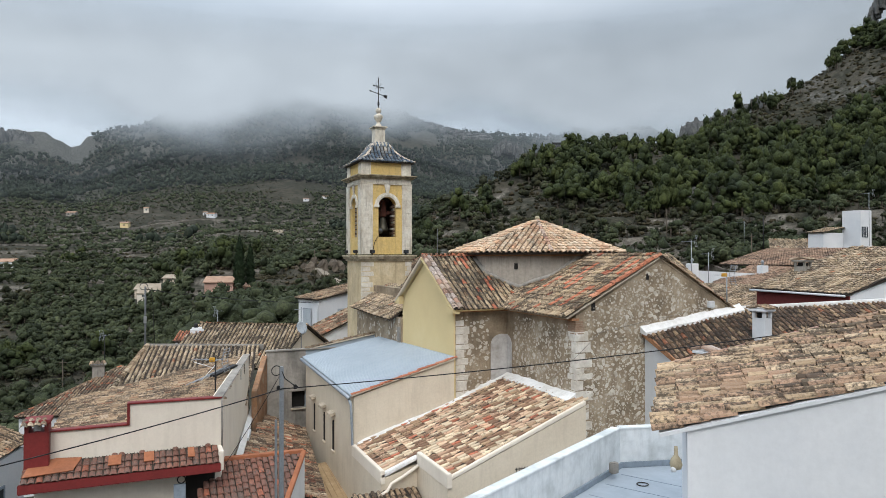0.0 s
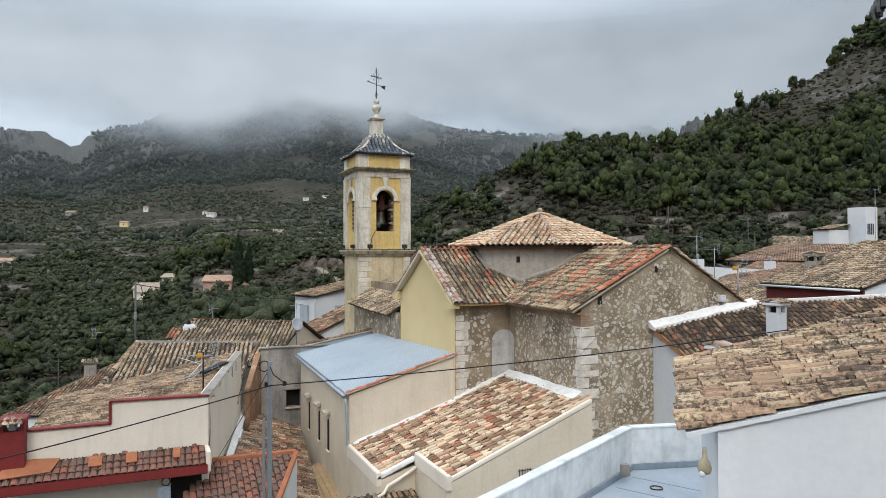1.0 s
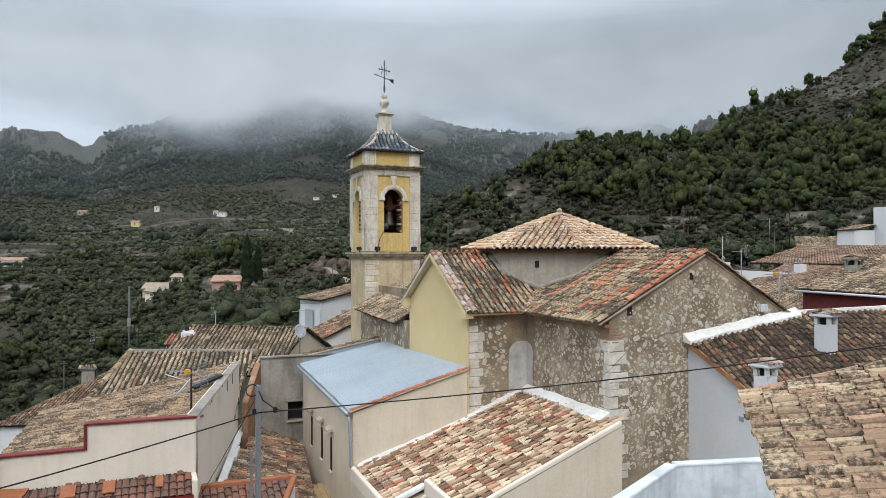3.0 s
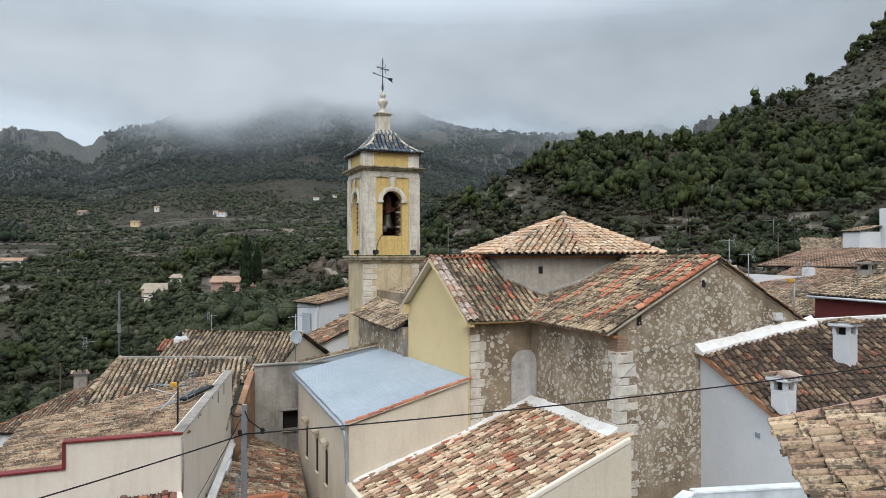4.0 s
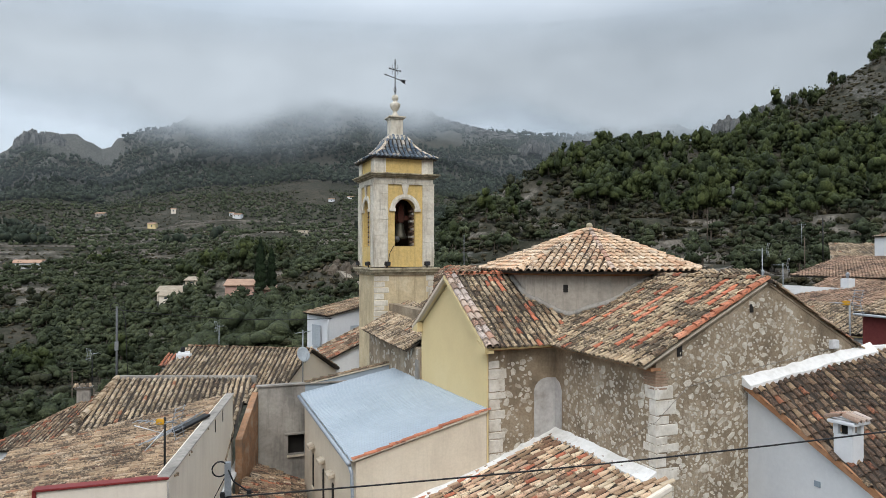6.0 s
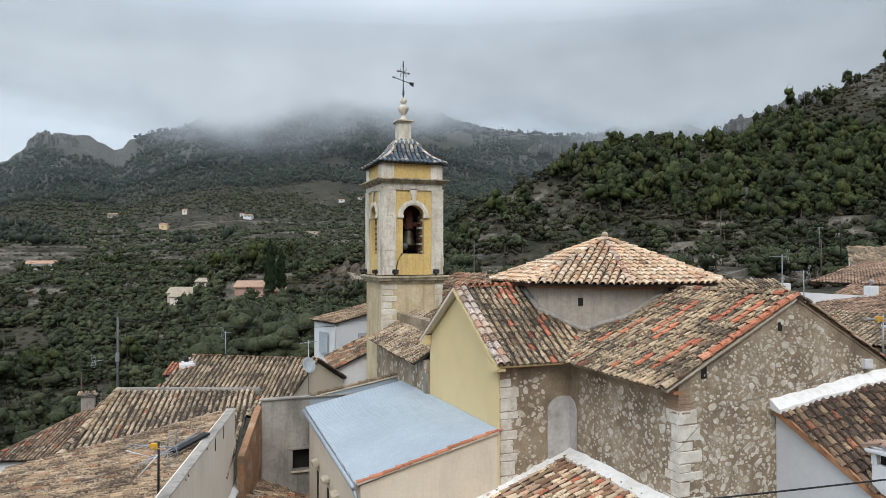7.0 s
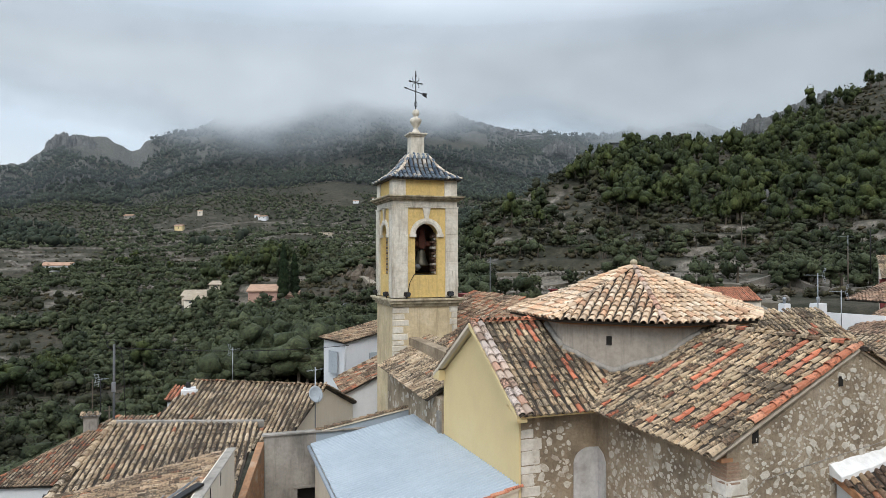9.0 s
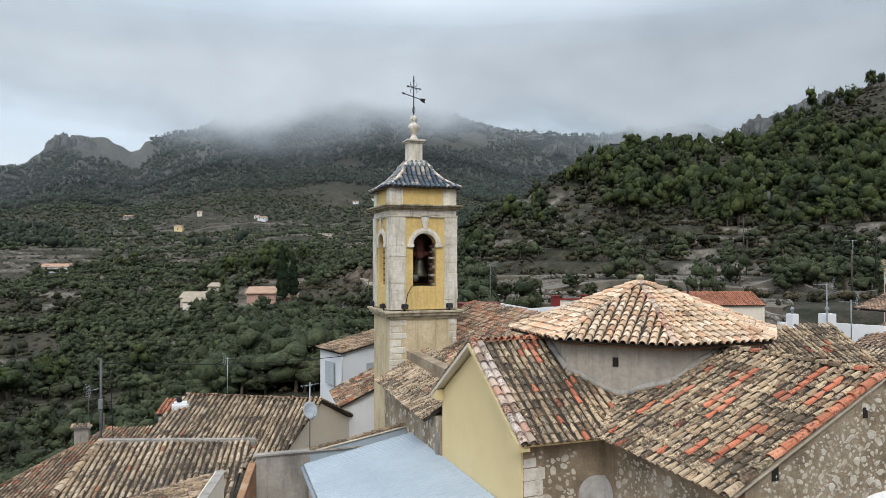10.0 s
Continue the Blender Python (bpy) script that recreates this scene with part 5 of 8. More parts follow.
prism("wall", [(-2.9, 31.6, -2), (3.8, 30.3, -2), (3.8, 30.3, 4.2), (-2.9, 31.6, 4.2)], (0.3, 1.5, 0), M_WHITE, oldhouse)

# ---- beige house with red trim ----
beige = thing("beige_house", "beige plastered house with dark red trim and sandy tiled roof", "house", (0, 27, 0))


def lz(x, y):
    return 7.06 + 0.206 * (x - 2.15) - 0.03 * (y - 24)


prism("front_wall", [(-3.3, 23.9, 0), (2.1, 23.9, 0), (2.1, 23.9, 7.28), (-0.68, 23.9, 7.32), (-0.68, 23.9, 6.66), (-3.3, 23.9, 6.66)], (0.05, 0.25, 0), M_BEIGE, beige, "beige plaster parapet wall")
for a, b in (((-0.72, 23.84, 7.30), (2.14, 23.84, 7.26)), ((-3.2, 23.84, 6.64), (-0.66, 23.84, 6.64))):
    prism("coping", [a, b, (b[0], b[1], b[2] + 0.05), (a[0], a[1], a[2] + 0.05)], (0, 0.32, 0), M_RED, beige, "dark red painted coping", 0.01)
box_part("coping", (-0.74, 23.84, 6.66), (-0.66, 24.18, 7.34), M_RED, beige, "", 0.01)
prism("flank_wall", [(2.1, 23.95, 0), (4.30, 34.3, 0), (4.30, 34.3, 7.22), (2.1, 23.95, 7.30)], (-0.28, 0.05, 0), M_BEIGE, beige, "whitish plaster flank wall")
prism("flank_coping", [(2.16, 23.9, 7.28), (4.36, 34.3, 7.20), (4.36, 34.3, 7.24), (2.16, 23.9, 7.32)], (-0.30, 0.07, 0), M_GREYWALL, beige, "dirty grey mortar coping", 0.01)
for yy in (30.4, 31.9):
    box_part("scupper", (3.43 + (yy - 30.4) * 0.21, yy, 6.7), (3.50 + (yy - 30.4) * 0.21, yy + 0.08, 7.12), M_DARKVOID, beige, "dark rain scupper")
tiled_roof(beige, [(-3.2, 34.6, lz(-3.2, 34.6)), (-3.2, 24.12, lz(-3.2, 24.12)), (1.95, 24.12, lz(1.95, 24.12)), (4.05, 34.3, lz(4.05, 34.3))], T_SAND, sep=300, focus=(1, 26, 7), rough=1.5)
ledge = tiled_roof(beige, [(-3.55, 23.10, 5.38), (1.98, 23.10, 5.38), (1.98, 23.88, 5.74), (-3.55, 23.88, 5.74)], T_RED, sep=90, focus=(0, 23, 5.5), name="canopy_roof", pitch=0.2, expo=0.27, r=0.096, rough=0.6)
box_part("canopy_fascia", (-3.6, 23.02, 5.08), (2.02, 23.14, 5.36), M_RED, beige, "dark red fascia board", 0.02)
box_part("canopy_soffit", (-3.55, 23.14, 5.12), (2.0, 23.9, 5.2), M_RED, beige)
box_part("canopy_cheek", (1.98, 23.1, 5.1), (2.12, 23.95, 5.72), M_BEIGE, beige, "", 0.02)
for x, w in ((-1.25, 0.36), (-0.25, 0.3), (1.05, 0.2)):
    prism("orange_patch", [(x, 23.32, 5.58), (x + w, 23.32, 5.58), (x + w, 23.72, 5.765), (x, 23.72, 5.765)], (0, -0.01, 0.03), M_ORANGE, beige, "orange waterproof paint patch")
prism("orange_patch", [(-3.5, 23.2, 5.52), (-2.2, 23.3, 5.56), (-2.0, 23.8, 5.79), (-2.7, 23.86, 5.83), (-3.4, 23.7, 5.74)], (0, -0.01, 0.025), M_ORANGE, beige, "orange waterproof paint")
box_part("doorway", (1.0, 23.86, 2.9), (1.9, 23.95, 4.9), M_DARKVOID, beige, "dark open doorway")
box_part("shutter", (0.62, 23.35, 2.95), (0.98, 23.42, 4.75), M_SLATE2, beige, "grey door leaf standing open", 0.01)
tube("door_ring", [(0.85 + 0.12 * math.cos(t), 23.38, 4.88 + 0.12 * math.sin(t)) for t in np.linspace(0, 6.28, 13)], 0.02, M_IRON, beige)
tube("flank_pipe", [(2.12, 23.86, 7.2), (2.14, 23.84, 6.4), (2.12, 23.84, 5.6)], 0.03, M_GREYWALL, beige)
rchim = thing("red_chimney", "dark red painted chimney with tile cap", "chimney", (-3.2, 24, 5.4), "painted chimneys")
box_part("chimney_body", (-3.52, 23.55, 5.3), (-2.86, 24.2, 6.75), M_RED, rchim, "", 0.02)
for dx in (-3.5, -2.98):
    box_part("cap_leg", (dx, 23.56, 6.75), (dx + 0.11, 24.18, 7.0), M_RED, rchim)
box_part("cap_pot", (-3.28, 23.7, 6.75), (-3.1, 23.95, 6.97), M_PLASTIC, rchim, "", 0.01)
rc = box_part("cap", (-3.56, 23.5, 6.98), (-2.82, 24.25, 7.10), M_RED, rchim, "", 0.02)
shp = tile_shapes(T_OLD, 0.09, 0.4, 0.02)
for i in range(4):
    piece("cap_tile", shp[i][0], Matrix.Translation((-3.5 + i * 0.17, 23.36, 6.93)) @ Euler((0.42, 0, 0)).to_matrix().to_4x4(), rc)
# orange-edged interlocking roof in front of the lane
terra = thing("terracotta_house", "low house with red interlocking tiles edged in orange paint", "house", (3, 22, 0))
tiled_roof(terra, [(-0.3, 19.4, 3.05), (2.65, 19.4, 3.05), (4.95, 24.8, 4.90), (2.15, 24.85, 4.92)], T_RED, sep=300, focus=(3, 23, 4.5), pitch=0.205, expo=0.36, r=0.099, rough=0.5)
prism("top_kerb", [(2.1, 24.74, 4.90), (5.05, 24.70, 4.88), (5.05, 24.70, 5.0), (2.1, 24.74, 5.02)], (0, 0.26, 0), M_ORANGE, terra, "orange painted kerb", 0.02)
prism("side_kerb", [(2.60, 19.4, 3.0), (4.95, 24.75, 4.86), (4.95, 24.75, 5.0), (2.60, 19.4, 3.14)], (0.17, 0, 0), M_ORANGE, terra, "orange painted kerb", 0.02)
prism("flank_wall", [(2.72, 19.3, 0), (5.06, 24.75, 0), (5.06, 24.75, 4.84), (2.72, 19.3, 2.98)], (-0.2, 0.1, 0), M_WHITE, terra, "whitish plaster flank wall")
prism("end_wall", [(5.0, 24.9, 0), (2.3, 24.95, 0), (2.3, 24.95, 4.8), (5.0, 24.9, 4.8)], (0, -0.2, 0), M_WHITE, terra)

# ---- house of the ridge behind: tiled, white chimney, plastered gable ----
backh = thing("back_house", "house with lichened tile roof, white chimney and plastered gable", "house", (6, 43, 0))
RL, RR = V3((2.75, 45.5, 7.78)), V3((8.95, 42.8, 7.62))
PD = V3((-0.567, -0.824, 0))
tiled_roof(backh, [RL + PD * 4.6 + V3((0, 0, -1.95)), RR + PD * 4.6 + V3((0, 0, -1.95)), RR, RL], T_OLD, sep=300, focus=(6, 42, 7.5), name="front_roof")
tiled_roof(backh, [RR - PD * 4.2 + V3((0, 0, -1.8)), RL - PD * 4.2 + V3((0, 0, -1.8)), RL, RR], T_OLD, name="back_roof")
rb = tube("ridge_bed", [RL, RR], 0.06, PANS, backh)
cap_row(rb, RL, RR, T_BROWN, r=0.07)
ge = RR + V3((-0.12, 0.05, -0.1))
prism("gable_wall", [V3((ge.x, ge.y, ge.z)), ge + PD * 4.4 + V3((0, 0, -1.88)), V3((ge.x, ge.y, 0)) + PD * 4.4, V3((ge.x, ge.y, 0)) - PD * 4.0, ge - PD * 4.0 + V3((0, 0, -1.75))], (-0.3, 0.13, 0), M_BEIGE, backh, "pale plaster gable wall")
vb2 = tube("verge_bed", [RR, RR - PD * 4.2 + V3((0, 0, -1.8))], 0.06, PANS, backh)
cap_row(vb2, RR - PD * 4.2 + V3((0, 0, -1.8)), RR, T_SAND, r=0.07, name="verge_tile")
wchim = thing("white_chimney", "rounded whitewashed chimney on the tiled roof", "chimney", (2.4, 45, 6.6), "white chimneys")
bm = bmesh.new()
add_box(bm, (2.12, 44.4, 5.9), (2.90, 45.0, 7.60))
bmesh.ops.bevel(bm, geom=bm.edges[:], offset=0.1, segments=3, affect="EDGES")
part("chimney_body", bm, M_WHITE, wchim)
lathe("pot", [(0.12, 7.6), (0.12, 7.75), (0.10, 7.8), (0.10, 7.86)], (2.45, 44.7), M_IRON, wchim, "dark chimney pot", 10)
hut = thing("hut", "small white hut with orange tiled roof", "hut", (1.0, 48.5, 0))
tiled_roof(hut, [(1.25, 47.4, 6.5), (2.6, 47.0, 6.5), (2.9, 48.4, 6.95), (1.55, 48.8, 6.95)], T_TERRA)
prism("wall", [(1.35, 47.5, 0), (2.5, 47.2, 0), (2.5, 47.2, 6.45), (1.35, 47.5, 6.45)], (0.2, 1.0, 0), M_WHITE, hut)

# ---- left house below, seen over the old roof ----
lefth = thing("valley_house", "white house with weathered reddish tile roof and small chimney", "house", (-5, 55, 0))
tiled_roof(lefth, [(-8.3, 52.2, 1.45), (1.2, 49.6, 1.55), (3.5, 57.4, 3.4), (-2.3, 59.1, 3.35)], T_BROWN, sep=160, focus=(-4, 54, 2))
lv = tube("verge_bed", [(-8.3, 52.2, 1.45), (-2.3, 59.1, 3.35)], 0.06, PANS, lefth)
cap_row(lv, (-8.3, 52.2, 1.45), (-2.3, 59.1, 3.35), T_BROWN, r=0.11, name="verge_tile")
prism("wall", [(-8.1, 52.4, -6), (1.0, 49.9, -6), (1.0, 49.9, 1.3), (-8.1, 52.4, 1.3)], (0.3, 1.0, 0), M_WHITE, lefth, "whitewashed wall")
box_part("window", (-5.2, 51.35, -0.55), (-4.3, 51.7, 0.95), M_GLASS, lefth, "dark window")
lch = thing("small_chimney", "small stone chimney with tiled cap", "chimney", (-4.4, 57, 2.2), "tile-capped chimneys")
box_part("chimney_body", (-4.15, 57.3, 2.2), (-3.35, 58.1, 3.80), M_GREYWALL, lch, "", 0.03)
lcc = box_part("cap", (-4.28, 57.2, 3.78), (-3.22, 58.2, 3.88), M_GREYWALL, lch, "", 0.03)
for i in range(6):
    piece("cap_tile", tile_shapes(T_SAND, 0.11, 0.45, 0.02)[i % 5][0], Matrix.Translation((-4.24 + i * 0.19, 57.12, 3.88)) @ Euler((0.5, 0.0, 0.2 * (i % 2))).to_matrix().to_4x4(), lcc)
bluew = thing("blue_white_house", "blue-white house with grey window surrounds and old tile roof", "house", (-6, 31, 0))
tiled_roof(bluew, [(-8.2, 27.0, 3.3), (-4.9, 34.6, 4.0), (-9.5, 36.5, 6.1), (-12.5, 29.0, 5.4)], T_SAND, sep=60, focus=(-6, 31, 4))
prism("wall", [(-8.2, 27.0, -2), (-5.1, 34.2, -2), (-5.1, 34.2, 3.8), (-8.2, 27.0, 3.1)], (-0.4, 0.18, 0), M_WHITE, bluew, "pale blue-white wall")
for t in (0.30, 0.72):
    x, y = -8.2 + 3.1 * t, 27.0 + 7.2 * t
    prism("window_frame", [(x + 0.02, y, 1.2), (x + 0.35, y + 0.85, 1.2), (x + 0.35, y + 0.85, 2.6), (x + 0.02, y, 2.6)], (0.05, -0.02, 0), M_SLATE2, bluew, "grey window surround")
    prism("window", [(x + 0.1, y + 0.12, 1.32), (x + 0.33, y + 0.72, 1.32), (x + 0.33, y + 0.72, 2.48), (x + 0.1, y + 0.12, 2.48)], (0.03, -0.01, 0), M_GLASS, bluew)

# ---- white house beyond the tower ----
whouse = thing("white_house", "white two-storey house with closed shutters and sandy tile roof", "house", (13, 53, 0))
prism("wall_left", [(10.55, 53.9, 0), (11.5, 50.9, 0), (11.5, 50.9, 8.6), (10.55, 53.9, 8.6)], (0.3, 0.1, 0), M_WHITE, whouse, "white painted wall")
prism("wall_front", [(11.45, 50.8, 0), (17.5, 52.8, 0), (17.5, 52.8, 9.8), (11.45, 50.8, 8.65)], (-0.1, 0.3, 0), M_WHITE, whouse, "white painted wall")
tiled_roof(whouse, [(10.3, 54.0, 8.72), (11.3, 50.6, 8.72), (17.3, 52.3, 9.95), (16.2, 55.8, 9.95)], T_SAND, sep=80, focus=(12, 52, 9))
prism("shutter", [(13.0, 51.26, 6.55), (14.35, 51.71, 6.55), (14.35, 51.71, 7.95), (13.0, 51.26, 7.95)], (0.02, -0.06, 0), M_SHUTGREY, whouse, "closed grey-white shutter")
prism("shutter", [(10.75, 52.9, 6.6), (11.1, 51.85, 6.6), (11.1, 51.85, 8.0), (10.75, 52.9, 8.0)], (-0.06, -0.02, 0), M_SHUTGREY, whouse, "closed grey-white shutter")
prism("window_sill", [(12.9, 51.22, 6.45), (14.45, 51.74, 6.45), (14.45, 51.74, 6.54), (12.9, 51.22, 6.54)], (0.05, -0.16, 0), M_STONE, whouse)
tube("downpipe", [(11.42, 50.72, 8.5), (11.36, 50.75, 8.2), (11.36, 50.75, 4)], 0.05, M_PLASTIC, whouse)
lowo = thing("orange_roof_house", "low white house with orange-brown tile roof", "house", (12, 47.5, 0))
tiled_roof(lowo, [(10.3, 48.6, 6.9), (10.3, 45.6, 6.6), (13.2, 45.4, 8.0), (13.2, 48.6, 8.2)], T_BROWN, sep=60, focus=(11, 47, 7))
prism("wall", [(10.5, 45.8, 0), (13.2, 45.7, 0), (13.2, 45.7, 7.7), (10.5, 45.8, 6.6)], (0, 0.3, 0), M_WHITE, lowo)

# ---- white house against the stone gable ----
rhouse = thing("dark_roof_house", "whitewashed house with a dark brown tile roof against the church", "house", (22, 18, 0))


def rz_(x, y):
    return 9.21 + 0.136 * (x - 17.04) + 0.46 * (y - 20.7)


def rpt(x, y, dz=0.0):
    return (x, y, rz_(x, y) + dz)


tiled_roof(rhouse, [rpt(16.82, 14.6), rpt(29.5, 10.86), rpt(31.4, 18.45), rpt(21.55, 20.60), rpt(16.82, 20.60)], T_DARK, sep=300, focus=(18, 19, 9), rough=0.9)
prism("flank_wall", [(16.95, 14.8, 0), (16.95, 20.63, 0), (16.95, 20.63, rz_(16.95, 20.63) - 0.12), (16.95, 14.8, rz_(16.95, 14.8) - 0.12)], (0.3, 0, 0), M_WHITE, rhouse, "white painted flank wall")
rvb = prism("verge_bed", [rpt(16.80, 14.6, -0.14), rpt(16.80, 20.60, -0.14), rpt(16.80, 20.60, 0.02), rpt(16.80, 14.6, 0.02)], (0.12, 0, 0), M_BRICK, rhouse)
flashing(rpt(16.75, 20.65, 0.05), rpt(21.7, 20.65, 0.05), (0, -0.36, -0.12), 0.30, M_LIME, rhouse)
prism("ridge_mortar", [rpt(21.5, 20.6, -0.05), rpt(31.4, 18.38, -0.05), rpt(31.4, 18.38, 0.16), rpt(21.5, 20.6, 0.16)], (0.06, 0.26, 0), M_LIME, rhouse, "pale ridge mortar", 0.04)
prism("north_wall", [(22.0, 20.9, 0), (31.4, 18.7, 0), (31.4, 18.7, 10.1), (22.0, 20.9, 9.7)], (0, -0.2, 0), M_WHITE, rhouse)


def tile_chimney(x, y, z0, z1, w, d, turn, mat_cap, label, mat=None):
    ch = thing("chimney", label, "chimney", (x, y, z0), "tile-capped chimneys")
    m = Matrix.Translation((x, y, 0)) @ Matrix.Rotation(radians(turn), 4, "Z")
    mm = mat or M_WHITE
    zb = z1 - 0.42
    box_part("chimney_body", (-w / 2, -d / 2, z0), (w / 2, d / 2, zb), mm, ch, "", 0.02, m)
    for sx in (-1, 1):
        for sy in (-1, 1):
            box_part("cap_leg", (sx * (w / 2 - 0.055) - 0.055, sy * (d / 2 - 0.055) - 0.055, zb), (sx * (w / 2 - 0.055) + 0.055, sy * (d / 2 - 0.055) + 0.055, zb + 0.26), mm, ch, "", 0, m)
    box_part("flue", (-w / 2 + 0.13, -d / 2 + 0.13, zb), (w / 2 - 0.13, d / 2 - 0.13, zb + 0.2), M_DARKVOID, ch, "", 0, m)
    cap = box_part("cap", (-w / 2 - 0.1, -d / 2 - 0.1, zb + 0.25), (w / 2 + 0.1, d / 2 + 0.1, zb + 0.34), mm, ch, "", 0.02, m)
    n = max(3, round((w + 0.2) / 0.19))
    for i in range(n):
        for s in (0, 1):
            mt = m @ Matrix.Rotation(math.pi * s, 4, "Z") @ Matrix.Translation((-(w + 0.2) / 2 + (i + 0.5) * (w + 0.2) / n, -d / 2 - 0.16, zb + 0.33)) @ Euler((0.30, rng.normal(0, 0.06), rng.normal(0, 0.08))).to_matrix().to_4x4()
            piece("cap_tile", tile_shapes(mat_cap, 0.085, 0.42, 0.02)[i % 5][0], mt, cap)
    return ch


tile_chimney(20.82, 18.75, 8.1, 10.08, 0.5, 0.5, 12, T_SAND, "whitewashed chimney with an old tile cap")
tile_chimney(17.16, 17.76, 7.5, 8.86, 0.46, 0.46, 8, T_VERGE, "whitewashed chimney with new red cap tiles")
box_part("wall_vent", (16.93, 18.35, 7.0), (16.96, 18.52, 7.14), M_SLATE2, rhouse, "small triangular vent")

# ---- near house with ochre tiles, and the terrace beside it ----
near = thing("near_house", "pale blue-white house with an ochre lichened barrel tile roof", "house", (9, 8, 0))
NT, NC = V3((6.52, 7.65, 9.52)), V3((9.95, 11.55, 9.62))
ND = V3((0.751, -0.660, 0))
NSL = 0.30
far_up = 6.0
tiled_roof(near, [NC, NT, NT + ND * far_up + V3((0, 0, NSL * far_up)), NC + ND * far_up + V3((0, 0, NSL * far_up))], T_NEAR, sep=300, focus=(7, 8, 9.5), pitch=0.215, expo=0.36, r=0.081, rough=1.6, deck=M_WHITE, thick=0.05)
ne = (NT - NC).normalized()
nw = NT + ND * 0.38 - ne * 0.045
prism("gable_wall", [V3((nw.x, nw.y, 0)), V3((nw.x, nw.y, 0)) + ND * 6, V3((nw.x, nw.y, 9.62)) + ND * 6 + V3((0, 0, NSL * 6)), V3((nw.x, nw.y, 9.62))], -ne * 0.3, M_WHITE, near, "pale blue-white plaster wall with fine cracks")
prism("side_wall", [V3((nw.x, nw.y, 0)) - ne * 0.3, V3((nw.x, nw.y, 0)) - ne * 4.7, V3((nw.x, nw.y, 9.4)) - ne * 4.7, V3((nw.x, nw.y, 9.4)) - ne * 0.3], ND * 0.3, M_WHITE, near)
nk = prism("far_verge_brick", [NC + V3((0, 0, 0.0)) - ne * 0.02, NC + ND * 6 + V3((0, 0, NSL * 6)) - ne * 0.02, NC + ND * 6 + V3((0, 0, NSL * 6 + 0.07)) - ne * 0.02, NC + V3((0, 0, 0.07)) - ne * 0.02], -ne * 0.08, M_PINK, near, "faded pinkish brick edging along the verge", 0.01)
wlamp = thing("wall_lamp", "old wall lamp with a dirty ochre glass under the eave", "wall lamp", (6.55, 7.75, 8.8))
lathe("lamp_glass", [(0.02, 8.97), (0.07, 8.99), (0.09, 9.05), (0.07, 9.12), (0.03, 9.18), (0.025, 9.3)], (6.80, 7.62), M_CORNICE, wlamp, "", 14)
lathe("lamp_bulb", [(0.01, 8.95), (0.035, 8.96), (0.04, 9.0), (0.02, 9.03)], (6.74, 7.60), M_PLASTIC, wlamp, "", 10)

terrace = thing("terrace", "roof terrace with whitewashed parapet and grey painted floor", "terrace", (9, 11, 0))
TC, TL, TR2 = V3((10.96, 14.29, 0)), V3((2.6, 9.57, 0)), V3((14.5, 13.42, 0))
for a, b in ((TL, TC), (TC, TR2)):
    d = (b - a).normalized()
    n = V3((-d.y, d.x, 0))
    prism("parapet", [a + V3((0, 0, 0)), b, b + V3((0, 0, 7.56)), a + V3((0, 0, 7.56))], n * 0.22, M_TERRACE, terrace, "whitewashed stained parapet")
    prism("coping", [a - n * 0.02 + V3((0, 0, 7.56)), b - n * 0.02 + V3((0, 0, 7.56)), b - n * 0.02 + V3((0, 0, 7.61)), a - n * 0.02 + V3((0, 0, 7.61))], n * 0.26, M_TERRACE, terrace, "rough pale coping", 0.015)
    prism("skirting", [a - n * 0.06 + V3((0, 0, 6.6)), b - n * 0.06 + V3((0, 0, 6.6)), b - n * 0.06 + V3((0, 0, 6.74)), a - n * 0.06 + V3((0, 0, 6.74))], n * 0.06, M_SLATE2, terrace, "slate-blue painted skirting", 0.01)
prism("floor_slab", [(2.6, 9.57, 6.3), (10.96, 14.29, 6.3), (14.5, 13.42, 6.3), (11.0, 8.0, 6.3), (6.0, 6.0, 6.3), (3.6, 5.6, 6.3)], (0, 0, 0.3), M_SLATE, terrace, "grey painted terrace floor")
for i in range(7):
    a = TC + (TL - TC).normalized() * (0.9 * i + 0.5)
    tube("floor_joint", [a + V3((0.1, -0.2, 6.602)), a + V3((2.0, -3.6, 6.602))], 0.006, M_SLATE2, terrace)
tube("floor_ring", [(10.6 + 0.13 * math.cos(t), 13.0 + 0.13 * math.sin(t), 6.62) for t in np.linspace(0, 6.28, 17)], 0.012, M_IRON, terrace)
box_part("drain_outlet", (10.15, 13.55, 6.74), (10.35, 13.7, 7.0), M_GREYWALL, terrace, "", 0.02)

# ---- houses east of the church ----
east1 = thing("maroon_house", "maroon house with grey-brown tile roof and gutter", "house", (31, 24, 0))
tiled_roof(east1, [(29.2, 27.0, 10.25), (28.8, 21.3, 10.22), (36.0, 20.2, 12.4), (36.4, 26.6, 12.4)], T_OLD, sep=80, focus=(29, 24, 10))
prism("wall", [(29.5, 26.9, 0), (29.1, 21.4, 0), (29.1, 21.4, 10.1), (29.5, 26.9, 10.1)], (0.3, 0, 0), M_MAROON, east1, "maroon plaster wall")
tube("gutter", [(29.1, 27.0, 10.16), (28.7, 21.3, 10.13)], 0.06, M_PLASTIC, east1)
prism("end_wall", [(29.2, 21.4, 0), (36, 20.4, 0), (36, 20.4, 12.2), (29.2, 21.4, 10.15)], (0, 0.2, 0), M_WHITE, east1)
tile_chimney(32.2, 26.3, 10.2, 11.8, 0.66, 0.6, 10, T_OLD, "grey rendered chimney with brick vents", M_GREYWALL)
